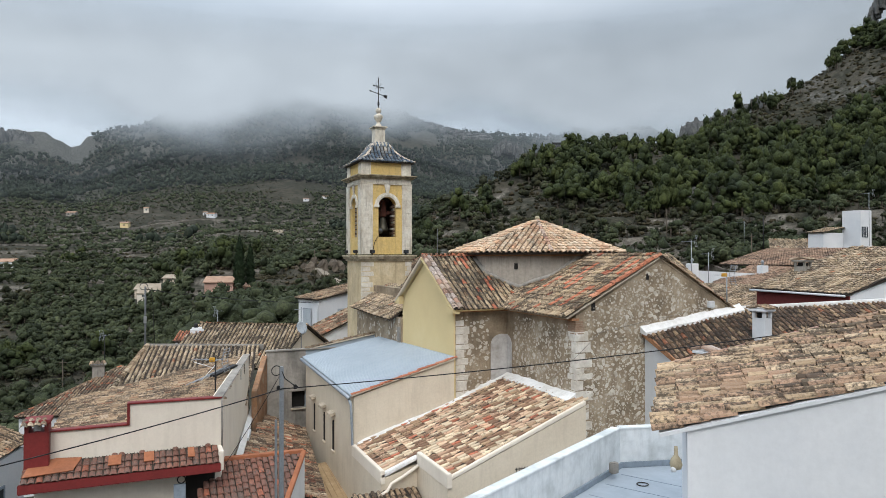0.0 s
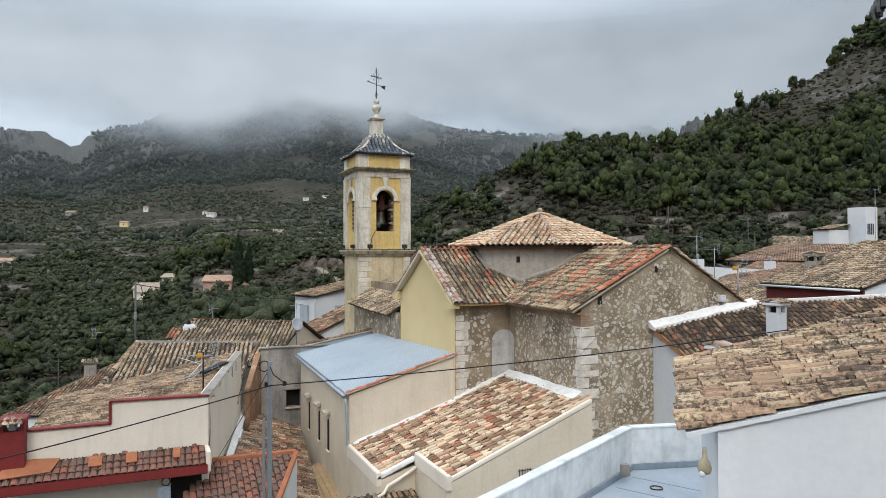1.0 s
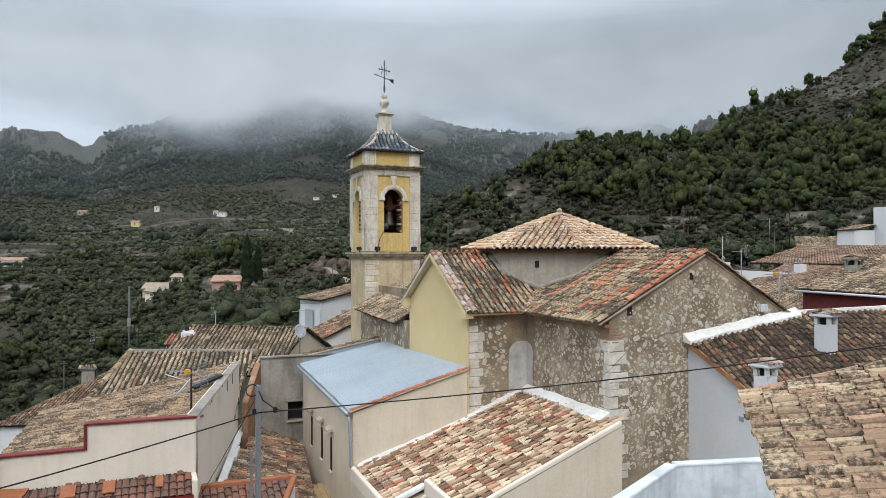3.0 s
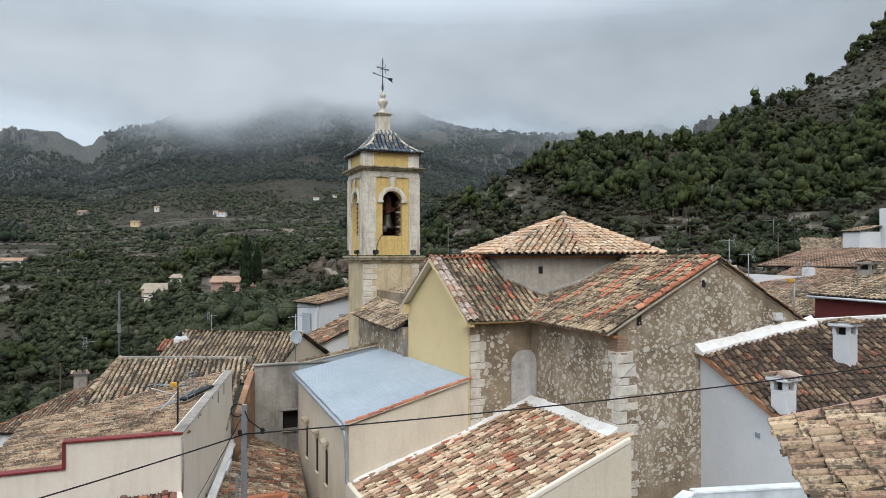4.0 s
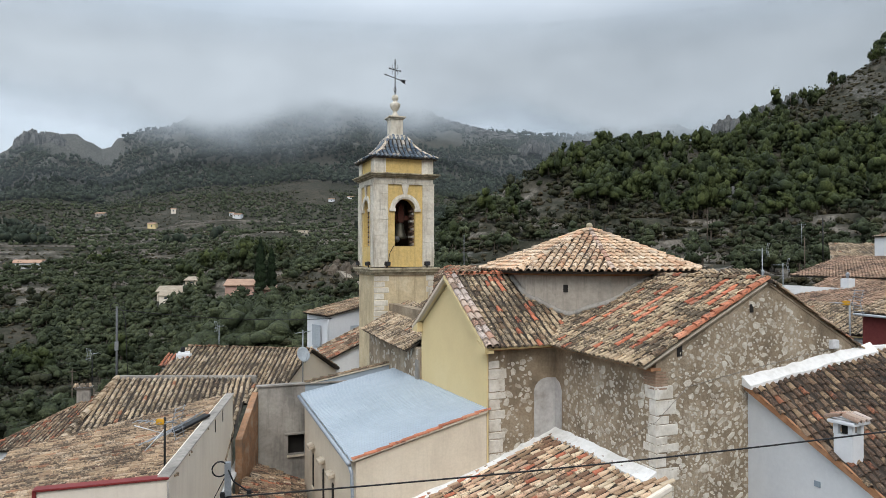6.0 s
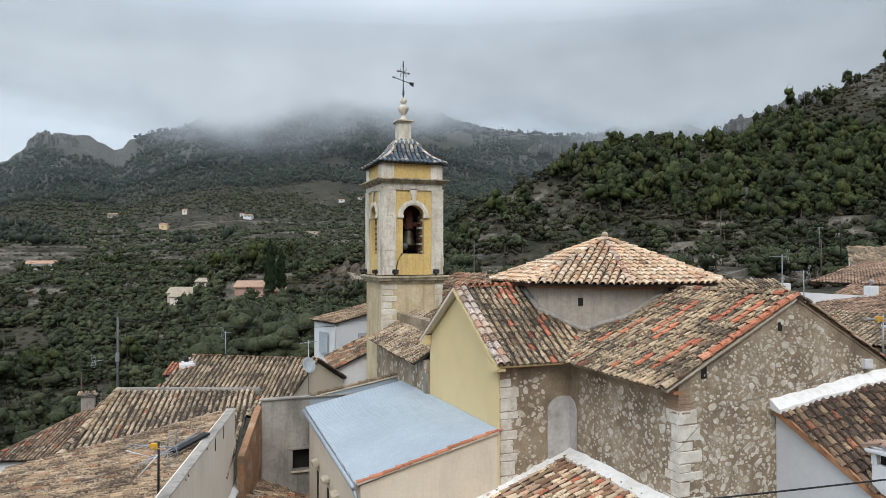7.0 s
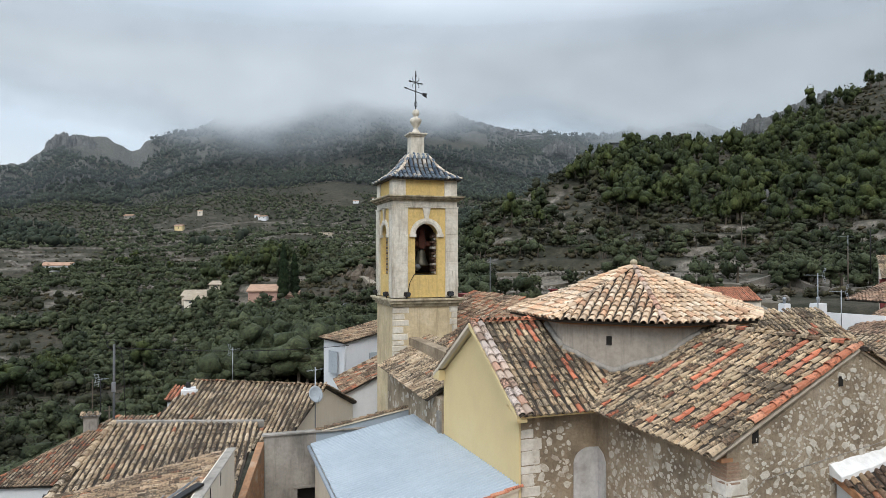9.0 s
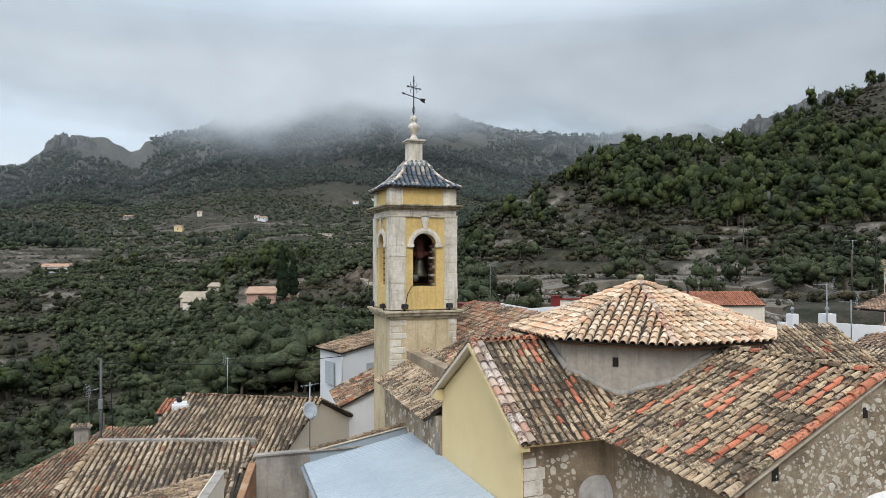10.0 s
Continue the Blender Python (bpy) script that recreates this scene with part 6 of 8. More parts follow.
east2 = thing("rosy_roof_house", "house with broad rosy tile roofs in two steps", "house", (42, 36, 0))
tiled_roof(east2, [(34.8, 37.0, 10.15), (36.8, 28.6, 10.15), (42.5, 30.0, 11.3), (41.5, 39.5, 11.3)], T_FAR, sep=0)
tiled_roof(east2, [(41.2, 42.5, 11.45), (42.2, 27.0, 11.45), (50.5, 29.0, 12.75), (50.0, 45.5, 12.65)], T_FAR, sep=0)
prism("wall", [(35.1, 36.9, 0), (37.0, 28.8, 0), (37.0, 28.8, 10.0), (35.1, 36.9, 10.0)], (0.3, 0.1, 0), M_YELLOW, east2, "pale yellow wall")
tube("gutter", [(34.7, 37.0, 10.05), (36.7, 28.6, 10.05)], 0.07, M_PLASTIC, east2)
box_part("window", (34.95, 34.3, 8.9), (35.7, 35.2, 9.6), M_GLASS, east2)
east2.location += V3((0.9, -0.4, -0.2))
east3 = thing("low_tiled_house", "low house with old brown tile roof", "house", (33, 34, 0))
tiled_roof(east3, [(28.5, 38.0, 9.0), (31.5, 28.5, 9.0), (36.0, 30.0, 10.0), (34.0, 39.0, 10.1)], T_OLD, sep=60, focus=(31, 33, 9))
prism("wall", [(28.8, 37.8, 0), (31.8, 28.6, 0), (31.8, 28.6, 8.8), (28.8, 37.8, 8.8)], (0.3, 0.1, 0), M_WHITE, east3)
wterr = thing("white_roof_terrace", "small whitewashed roof terrace walls with chimneys", "roof terrace", (36, 38, 0))
for (x0, y0, x1, y1, z1) in ((33.7, 39.55, 35.3, 38.75, 10.9), (35.9, 38.25, 39.9, 35.75, 10.9)):
    prism("parapet", [(x0, y0, 0), (x1, y1, 0), (x1, y1, z1 - 0.25), (x0, y0, z1)], (0.1, 0.25, 0), M_WHITE, wterr, "whitewashed parapet")
for (x, y, z1, s) in ((34.3, 39.25, 11.35, 0.24), (35.7, 38.25, 11.4, 0.32), (40.0, 35.95, 11.25, 0.28)):
    c = thing("block_chimney", "square whitewashed chimney block", "chimney", (x, y, 9), "white chimneys")
    box_part("chimney_body", (x - s, y - s, 8.5), (x + s, y + s, z1), M_WHITE, c, "", 0.03)
    lathe("cowl", [(0.07, z1), (0.07, z1 + 0.16), (0.12, z1 + 0.19), (0.10, z1 + 0.32), (0.03, z1 + 0.38)], (x, y), M_GALV, c, "grey metal cowl", 10)
east4 = thing("shuttered_house", "maroon house with yellow shutters and dark tile roof", "house", (74, 62, 0))
tiled_roof(east4, [(67.6, 62.6, 11.7), (81.0, 58.2, 11.7), (84.4, 61.8, 14.0), (71.4, 66.2, 14.0)], T_OLD)
prism("wall", [(68.0, 63.0, 0), (81.0, 58.7, 0), (81.0, 58.7, 11.6), (68.0, 63.0, 11.6)], (0.1, 0.3, 0), M_MAROON, east4, "maroon wall")
prism("side_wall", [(68.0, 63.0, 0), (71.5, 66.1, 0), (71.5, 66.1, 13.8), (68.0, 63.0, 11.6)], (0.3, 0, 0), M_BEIGE, east4)
for x in (70.2, 74.6):
    prism("window", [(x, 62.27 - (x - 70.2) * 0.33, 9.4), (x + 1.2, 61.87 - (x - 70.2) * 0.33, 9.4), (x + 1.2, 61.87 - (x - 70.2) * 0.33, 11.0), (x, 62.27 - (x - 70.2) * 0.33, 11.0)], (-0.02, -0.08, 0), M_GLASS, east4)
    for dx in (-0.65, 1.2):
        yy = 62.27 - (x + dx - 70.2) * 0.33
        prism("shutter", [(x + dx, yy, 9.4), (x + dx + 0.6, yy - 0.2, 9.4), (x + dx + 0.6, yy - 0.2, 11.0), (x + dx, yy, 11.0)], (-0.04, -0.12, 0), M_SHUTTER, east4, "yellow ochre shutter")
east4.location += V3((2.3, -1.0, 0))
east5 = thing("white_block_house", "white flat-roofed houses with grilled window", "house", (80, 58, 0))
box_part("block", (78.6, 56.2, 5), (80.6, 58.6, 17.4), M_WHITE, east5, "tall white block", 0.03)
box_part("low_block", (75.0, 58.4, 5), (78.58, 60.5, 14.7), M_WHITE, east5, "low white block", 0.03)
tiled_roof(east5, [(74.8, 60.7, 14.75), (74.8, 58.2, 14.75), (78.55, 58.2, 15.4), (78.55, 60.7, 15.4)], T_OLD)
for i in range(4):
    box_part("window_slot", (78.8 + i * 0.3, 56.14, 14.1), (78.95 + i * 0.3, 56.26, 15.4), M_GLASS, east5)
tiled_roof(east5, [(82.0, 55.0, 16.0), (82.0, 48.0, 16.0), (88.0, 48.0, 18.0), (88.0, 55.0, 18.0)], T_SAND)
box_part("low_block", (82.4, 48.2, 5), (88.0, 54.8, 15.95), M_BEIGE, east5)
tiled_roof(east5, [(62.0, 58.0, 7.0), (66.0, 44.0, 7.0), (74.0, 46.0, 9.0), (70.0, 60.0, 9.0)], T_SAND)
prism("lower_wall", [(62.3, 58.0, 4), (66.3, 44.2, 4), (66.3, 44.2, 6.9), (62.3, 58.0, 6.9)], (0.3, 0.1, 0), M_WHITE, east5)
east6 = thing("orange_hall", "low hall with bright orange roof and beige gable", "hall", (60, 78, 0))
tiled_roof(east6, [(54.5, 78.0, 8.3), (63.0, 75.0, 8.3), (64.2, 78.5, 9.7), (55.7, 81.5, 9.7)], T_TERRA)
prism("wall", [(63.0, 75.2, 0), (65.4, 82.0, 0), (65.4, 82.0, 8.2), (64.2, 78.5, 9.6), (63.0, 75.2, 8.2)], (-0.3, 0.1, 0), M_BEIGE, east6)
prism("front_wall", [(54.6, 78.2, 0), (63.0, 75.3, 0), (63.0, 75.3, 8.2), (54.6, 78.2, 8.2)], (0.1, 0.3, 0), M_BEIGE, east6)
east6.location += V3((2.9, -1.2, 0.4))
white6 = thing("white_wall_house", "low flat house with white parapet and small red chimneys", "house", (31, 64, 0))
prism("parapet", [(27.6, 65.6, 0), (34.5, 63.2, 0), (34.5, 63.2, 10.2), (30.8, 64.5, 9.9), (27.6, 65.6, 10.5)], (0.1, 0.3, 0), M_WHITE, white6, "white parapet wall")
prism("parapet", [(33.4, 64.6, 0), (40, 62.4, 0), (40, 62.4, 10.6), (33.4, 64.6, 10.6)], (0.1, 0.3, 0), M_BEIGE, white6)
prism("coping", [(33.4, 64.5, 10.6), (40, 62.3, 10.6), (40, 62.3, 10.75), (33.4, 64.5, 10.75)], (0.1, 0.4, 0), M_RED, white6)
for x, y in ((33.0, 64.2), (35.8, 63.9)):
    c = thing("red_chimney", "small dark red chimney", "chimney", (x, y, 10), "painted chimneys")
    box_part("chimney_body", (x - 0.3, y - 0.3, 9.8), (x + 0.3, y + 0.3, 10.9), M_RED, c, "", 0.02)
    box_part("cap", (x - 0.4, y - 0.4, 10.95), (x + 0.4, y + 0.4, 11.05), M_RED, c, "", 0.02)
    box_part("cap_leg", (x - 0.28, y - 0.28, 10.88), (x - 0.16, y + 0.28, 10.96), M_RED, c)
    box_part("cap_leg", (x + 0.16, y - 0.28, 10.88), (x + 0.28, y + 0.28, 10.96), M_RED, c)

# ---- the land: valley, terraced slopes, pine hill and mountains ----
FW, RT = V3((0.3907, 0.9205, 0)), V3((0.9205, -0.3907, 0))


def tab(rows):
    a = np.array(rows, float)
    return lambda x: np.interp(x, a[:, 0], a[:, 1])


def bearing(p):
    """Degrees to the right of the first view, from the picture's column."""
    return np.degrees(np.arctan((np.asarray(p, float) - 784) / 1209))


hill_crest = tab([(640, 470), (690, 432), (732, 394), (800, 350), (850, 330), (893, 308), (952, 277), (1000, 266), (1100, 258), (1200, 256), (1250, 243), (1300, 216), (1350, 188), (1400, 162), (1450, 133), (1500, 92), (1568, 36), (1700, -40), (2000, -110)])
hill_range = tab([(660, 190), (800, 215), (1000, 262), (1200, 285), (1300, 330), (1568, 420), (2000, 440)])
far_crest = tab([(-600, 260), (-260, 300), (-90, 288), (-50, 262), (-24, 246), (20, 238), (60, 250), (100, 262), (126, 270), (142, 268), (158, 252), (230, 222), (330, 175), (520, 150), (660, 190), (730, 206), (800, 232), (900, 236), (960, 246), (1010, 246), (1080, 240), (1180, 236), (1230, 225), (1340, 182), (1600, 150), (2100, 120)])
prof_left = tab([(0, -1), (45, -2), (62, -6), (85, -10), (130, -13.5), (200, -11), (280, -5), (400, 5), (600, 35), (900, 98)])
prof_mid = tab([(0, -1), (60, 0), (90, 0.5), (130, 1.4), (165, 2.4), (190, 4.0), (215, 7.5), (260, 10), (300, 12), (400, 16), (600, 38), (900, 100)])
RFAR = 1300.0


def sm(t):
    t = np.clip(t, 0, 1)
    return t * t * (3 - 2 * t)


# value noise on a lattice, summed over octaves
_lat = np.random.default_rng(3).random((256, 256))


def vnoise(x, y):
    xi, yi = np.floor(x).astype(int), np.floor(y).astype(int)
    fx, fy = sm(x - xi), sm(y - yi)
    g = lambda i, j: _lat[i % 256, j % 256]
    return (g(xi, yi) * (1 - fx) + g(xi + 1, yi) * fx) * (1 - fy) + (g(xi, yi + 1) * (1 - fx) + g(xi + 1, yi + 1) * fx) * fy


def fbm(x, y, s, octs=4):
    t, amp, tot = 0.0, 1.0, 0.0
    for k in range(octs):
        t = t + amp * (vnoise(x / s + 17.3 * k, y / s + 5.1 * k) - 0.5)
        tot += amp
        amp *= 0.5
        s *= 0.5
    return t / tot


def land(x, y, marks=False):
    x, y = np.asarray(x, float), np.asarray(y, float)
    Z, X = FW.x * x + FW.y * y, RT.x * x + RT.y * y
    r = np.hypot(x, y) + 1e-6
    ang = np.clip(np.degrees(np.arctan2(X, Z)), -75, 75)
    px = 784 + 1209 * np.tan(np.radians(np.clip(ang, -50, 50)))
    ca = np.cos(np.radians(np.clip(ang, -50, 50)))
    w = sm((ang + 26) / 8.5)
    low = prof_left(r) * (1 - w) + prof_mid(r) * w
    # spur behind the tower that carries the road
    low = low + 7.0 * np.exp(-(((px - 580) / 62) ** 2 + ((r - 225) / 32) ** 2))
    low = low - 3.6 * np.exp(-(((px - 385) / 45) ** 2 + ((r - 205) / 22) ** 2))
    zc = 12 + RFAR * ca * (453 - far_crest(px)) / 1209
    z6 = prof_left(600.0) * (1 - w) + prof_mid(600.0) * w
    t = np.clip((r - 600) / (RFAR - 600), 0, 1.0)
    up = z6 + (zc - z6) * (0.72 * t + 0.28 * t ** 3)
    far = np.where(r < 600, low, up)
    far = np.where(r > RFAR, zc - (r - RFAR) * 0.12, far)
    rough = sm((r - 90) / 300)
    far = far + rough * (fbm(x, y, 150) * 16 + fbm(x + 900, y, 40, 3) * 4) * np.where(r > 900, 1.8, 1.0)
    far = far + sm((r - 950) / 250) * np.maximum(0, fbm(x, y + 400, 55, 4)) * 60
    hc, hr = hill_crest(px), hill_range(px)
    zh = 12 + hr * ca * (453 - hc) / 1209
    s = np.clip((r - 135) / (hr - 135), 0, 1)
    foot = np.interp(r, [60, 85, 105, 135], [-1.0, 5.0, 8.0, 11.0])
    hill = foot + (zh - 11.0) * (0.62 * s + 0.38 * s ** 2)
    hill = np.where(r > hr, zh - (r - hr) * 0.22, hill)
    hill = hill + sm((r - 120) / 60) * fbm(x + 50, y + 70, 26, 4) * 6
    wh = sm((px - 650) / 110)
    hill = np.where(px > 650, hill * wh + (1 - wh) * -25, -60)
    z = np.maximum(far, hill)
    # dry-stone terraces on the gentler slopes
    step = 2.6
    zz = z + fbm(x, y, 90, 2) * 2
    q = np.floor(zz / step)
    f = zz / step - q
    ter = (q + sm((f - 0.72) / 0.28)) * step - (zz - z)
    wt_ = sm((r - 75) / 25) * (1 - sm((r - 520) / 250)) * 0.75 * np.where((px > 900) & (r > 190), 0.25, 1.0)
    z = z * (1 - wt_) + ter * wt_
    if marks:
        # where the terrace walls rise, and where bare rock shows on the mountains
        riser = sm((f - 0.70) / 0.08) * sm((0.99 - f) / 0.06) * np.clip(wt_ * 1.4, 0, 1) * sm((fbm(x + 40, y, 24, 2) + 0.16) / 0.1)
        rock = sm((r - 760) / 200) * sm((fbm(x, y + 400, 55, 4) - 0.02 + 0.16 * sm((r - 1000) / 250)) / 0.14)
        rock = np.maximum(rock, np.where((hill > far) & (r > 150), sm((fbm(x + 210, y, 16, 3) - 0.15) / 0.06) * 0.9, 0))
        return riser, rock
    # village platform
    z = np.where(r < 70, np.minimum(z, 0.0 + 0 * z), z)
    return z


ang_fine = np.arange(-46, 46.01, 0.22)
angs = np.concatenate([np.arange(-180, -46, 4.0), ang_fine, np.arange(50, 180, 4.0)])
radii = np.concatenate([[0.5, 15, 30, 42, 52], np.geomspace(60, 1500, 290), [1700, 2100, 2800, 3600, 4600]])
A, R = np.meshgrid(np.radians(angs), radii, indexing="ij")
GXY = (R[..., None] * (np.cos(A)[..., None] * np.array(FW[:2]) + np.sin(A)[..., None] * np.array(RT[:2])))
GZ = land(GXY[..., 0], GXY[..., 1])
na, nr = A.shape
verts = np.concatenate([GXY, GZ[..., None]], axis=-1).reshape(-1, 3)
ii, jj = np.meshgrid(np.arange(na), np.arange(nr - 1), indexing="ij")
i2 = (ii + 1) % na
quads = np.stack([ii * nr + jj, i2 * nr + jj, i2 * nr + jj + 1, ii * nr + jj + 1], axis=-1).reshape(-1, 4)[:, ::-1]


def fast_mesh(name, verts, faces, material, parent=None, smooth=False):
    """A mesh from arrays, all faces with the same number of corners."""
    me = bpy.data.meshes.new(name)
    n, k = faces.shape
    me.vertices.add(len(verts))
    me.vertices.foreach_set("co", np.ascontiguousarray(verts, dtype=np.float32).ravel())
    me.loops.add(n * k)
    me.loops.foreach_set("vertex_index", np.ascontiguousarray(faces, dtype=np.int32).ravel())
    me.polygons.add(n)
    me.polygons.foreach_set("loop_start", np.arange(0, n * k, k, dtype=np.int32))
    me.polygons.foreach_set("use_smooth", np.full(n, smooth))
    me.materials.append(material)
    me.update(calc_edges=True)
    ob = new(name, me)
    adopt(ob, parent)
    return ob


m_ground, nt, bsdf = mat_base("valley_ground")
gpos = position(nt)
gn = nt.nodes.new("ShaderNodeNewGeometry")
gsep = add(nt, "ShaderNodeSeparateXYZ", [(gn.outputs["Normal"], 0)])
n_big = noise_tex(nt, gpos, 0.02, 5, 0.6)
n_mid = noise_tex(nt, gpos, 0.12, 8, 0.78)
n_fine = noise_tex(nt, gpos, 0.55, 6, 0.75)
soil = ramp(nt, n_mid, [(0.34, (0.018, 0.021, 0.014)), (0.45, (0.032, 0.032, 0.023)), (0.55, (0.082, 0.071, 0.055)), (0.61, (0.040, 0.038, 0.029)), (0.70, (0.020, 0.023, 0.015))]).outputs[0]
scrub = ramp(nt, n_fine, [(0.38, (0.014, 0.017, 0.010)), (0.52, (0.030, 0.031, 0.021)), (0.64, (0.064, 0.057, 0.041))]).outputs[0]
veg = ramp(nt, n_big, [(0.40, (0.15, 0.15, 0.15)), (0.6, (0.85, 0.85, 0.85))]).outputs[0]
gcol = mixc(nt, veg, soil, scrub)
rockc = ramp(nt, n_fine, [(0.3, (0.035, 0.038, 0.032)), (0.52, (0.085, 0.083, 0.074)), (0.70, (0.19, 0.185, 0.17))]).outputs[0]
steep = add(nt, "ShaderNodeMapRange", [(gsep.outputs[2], 0)])
steep.inputs[1].default_value, steep.inputs[2].default_value = 0.82, 0.64
steep.inputs[3].default_value, steep.inputs[4].default_value = 0.0, 1.0
sf = mixc(nt, 0.45, steep.outputs[0], ramp(nt, n_mid, [(0.4, (0, 0, 0)), (0.6, (1, 1, 1))]).outputs[0], "MULTIPLY")
gcol = mixc(nt, sf, gcol, rockc)
g_rock = nt.nodes.new("ShaderNodeAttribute")
g_rock.attribute_name = "rock"
gcol = mixc(nt, mixc(nt, 1.0, g_rock.outputs["Color"], ramp(nt, n_fine, [(0.40, (0.1, 0.1, 0.1)), (0.55, (1, 1, 1))]).outputs[0], "MULTIPLY"), gcol, rockc)
g_riser = nt.nodes.new("ShaderNodeAttribute")
g_riser.attribute_name = "riser"
wallc = ramp(nt, n_fine, [(0.36, (0.06, 0.053, 0.044)), (0.52, (0.145, 0.13, 0.108)), (0.66, (0.24, 0.22, 0.19))]).outputs[0]
gcol = mixc(nt, g_riser.outputs["Color"], gcol, wallc)
nt.links.new(gcol, bsdf.inputs["Base Color"])
bsdf.inputs["Roughness"].default_value = 0.95
bsdf.inputs["Specular IOR Level"].default_value = 0.1
bump(nt, bsdf, n_fine, 0.6, 0.4)
ground = fast_mesh("ground", verts, quads, m_ground, None, True)
for kind_, vals in zip(("riser", "rock"), land(GXY[..., 0], GXY[..., 1], True)):
    at_ = ground.data.attributes.new(kind_, "FLOAT", "POINT")
    at_.data.foreach_set("value", np.ascontiguousarray(vals, dtype=np.float32).ravel())
tagged(ground, "terraced valley, pine hill and rocky mountains with dry soil", "landscape", kind="structure")


def gz(x, y):
    return float(land(np.array([x]), np.array([y]))[0])


def at_px(px, r):
    """The plan place at a column of the first view and a distance."""
    a = math.atan((px - 784) / 1209)
    p = FW * (r * math.cos(a)) + RT * (r * math.sin(a))
    return p.x, p.y


# ---- trees ----
trng = np.random.default_rng(11)


_bm = bmesh.new()
bmesh.ops.create_icosphere(_bm, subdivisions=1, radius=1.0)
BALL_V = np.array([v.co[:] for v in _bm.verts])
BALL_F = np.array([[v.index for v in f.verts] for f in _bm.faces])
_bm.free()


def crown(lumps, n, leaf, rx, rz, base):
    """A crown of lumpy leaf masses with leaves standing out of them: half-width rx, height rz, its foot at base. Corners and faces."""
    cc = trng.normal(0, 1, (lumps, 3))
    cc /= np.linalg.norm(cc, axis=1, keepdims=True)
    cc *= trng.uniform(0.30, 0.72, (lumps, 1)) if lumps > 1 else 0.0
    cc[:, 2] = np.abs(cc[:, 2]) * 1.25 - 0.35
    rad = trng.uniform(0.20, 0.46, lumps) * (0.72 if lumps > 20 else (1.0 if lumps > 4 else (1.35 if lumps > 1 else 1.9)))
    vs, fs, k0 = [], [], 0
    for c, r in zip(cc, rad):
        vs.append(c + BALL_V * r * trng.uniform(0.50, 1.22, (len(BALL_V), 1)) * np.array([1, 1, 0.8]))
        fs.append(BALL_F + k0)
        k0 += len(BALL_V)
    k = trng.integers(0, lumps, n)
    d = trng.normal(0, 1, (n, 3)) + np.array([0, 0, 0.25])
    d /= np.linalg.norm(d, axis=1, keepdims=True)
    p = cc[k] + d * (rad[k] * trng.uniform(0.75, 1.35, n))[:, None]
    nrm = d + trng.normal(0, 0.35, (n, 3))
    t1 = np.cross(nrm, trng.normal(0, 1, (n, 3)))
    t1 /= np.linalg.norm(t1, axis=1, keepdims=True)
    t2 = np.cross(nrm, t1)
    t2 /= np.linalg.norm(t2, axis=1, keepdims=True)
    s = leaf / rx * trng.uniform(0.6, 1.4, (n, 1))
    vs.append(np.stack([p - t1 * s * 0.6, p + t1 * s * 0.6 + t2 * s * 0.25, p + t2 * s * 0.95], 1).reshape(-1, 3))
    fs.append(np.arange(3 * n).reshape(-1, 3) + k0)
    v = np.concatenate(vs) * np.array([rx, rx, rz * 0.6]) + np.array([0, 0, base + rz * 0.45])
    return v, np.concatenate(fs)


def trunk_tris(h, r0, lean):
    n = 5
    v = []
    t = np.linspace(0, 2 * np.pi, n, endpoint=False)
    b = np.stack([r0 * np.cos(t), r0 * np.sin(t), -0.4 + 0 * t], 1)
    u = np.stack([lean + r0 * 0.5 * np.cos(t), r0 * 0.5 * np.sin(t), h + 0 * t], 1)
    for k in range(n):
        k2 = (k + 1) % n
        v += [[b[k], b[k2], u[k2]], [b[k], u[k2], u[k]]]
    return np.array(v)


def woods(name, spots, kinds, material, label, lods, stems=True):
    """Scattered trees, joined: spots are rows of x, y, size; lods are (reach, leaf masses, leaves, leaf size)."""
    vs, fs, trunks, k0 = [], [], [], 0
    rr = np.hypot(spots[:, 0], spots[:, 1])
    zz = land(spots[:, 0], spots[:, 1])
    lo = 0
    for reach, lumps, n, leaf in lods:
        pool = [crown(lumps, n, leaf, *kinds[trng.integers(0, len(kinds))]) for _ in range(9)]
        for i in np.nonzero((rr >= lo) & (rr < reach))[0]:
            s, a = spots[i, 2], trng.uniform(0, 6.28)
            c, q = math.cos(a) * s, math.sin(a) * s
            m = np.array([[c, -q, 0], [q, c, 0], [0, 0, s * trng.uniform(0.85, 1.15)]])
            v, f = pool[trng.integers(0, 9)]
            vs.append(v @ m.T + np.array([spots[i, 0], spots[i, 1], zz[i]]))
            fs.append(f + k0)
            k0 += len(v)
            if stems and reach < 330:
                trunks.append(trunk_tris(0.45, 0.05, 0.05) * s + np.array([spots[i, 0], spots[i, 1], zz[i]]))
        lo = reach
    ob = fast_mesh(name, np.concatenate(vs), np.concatenate(fs), material, None, True)
    tagged(ob, label, "trees", kind="stuff")
    if trunks:
        t = np.concatenate(trunks)
        ob = fast_mesh(name + "_trunks", t.reshape(-1, 3), np.arange(len(t) * 3).reshape(-1, 3), M_BARK)
        tagged(ob, "short tree trunks on the slopes", "trees", kind="stuff")


def scatter(n, p0, p1, r0, r1, keep):
    a = np.radians(trng.uniform(bearing(p0), bearing(p1), n))
    r = np.sqrt(trng.uniform(r0 * r0, r1 * r1, n))
    x = r * (np.cos(a) * FW.x + np.sin(a) * RT.x)
    y = r * (np.cos(a) * FW.y + np.sin(a) * RT.y)
    px = 784 + 1209 * np.tan(a)
    k = keep(px, r, x, y)
    return np.stack([x, y], 1)[k]


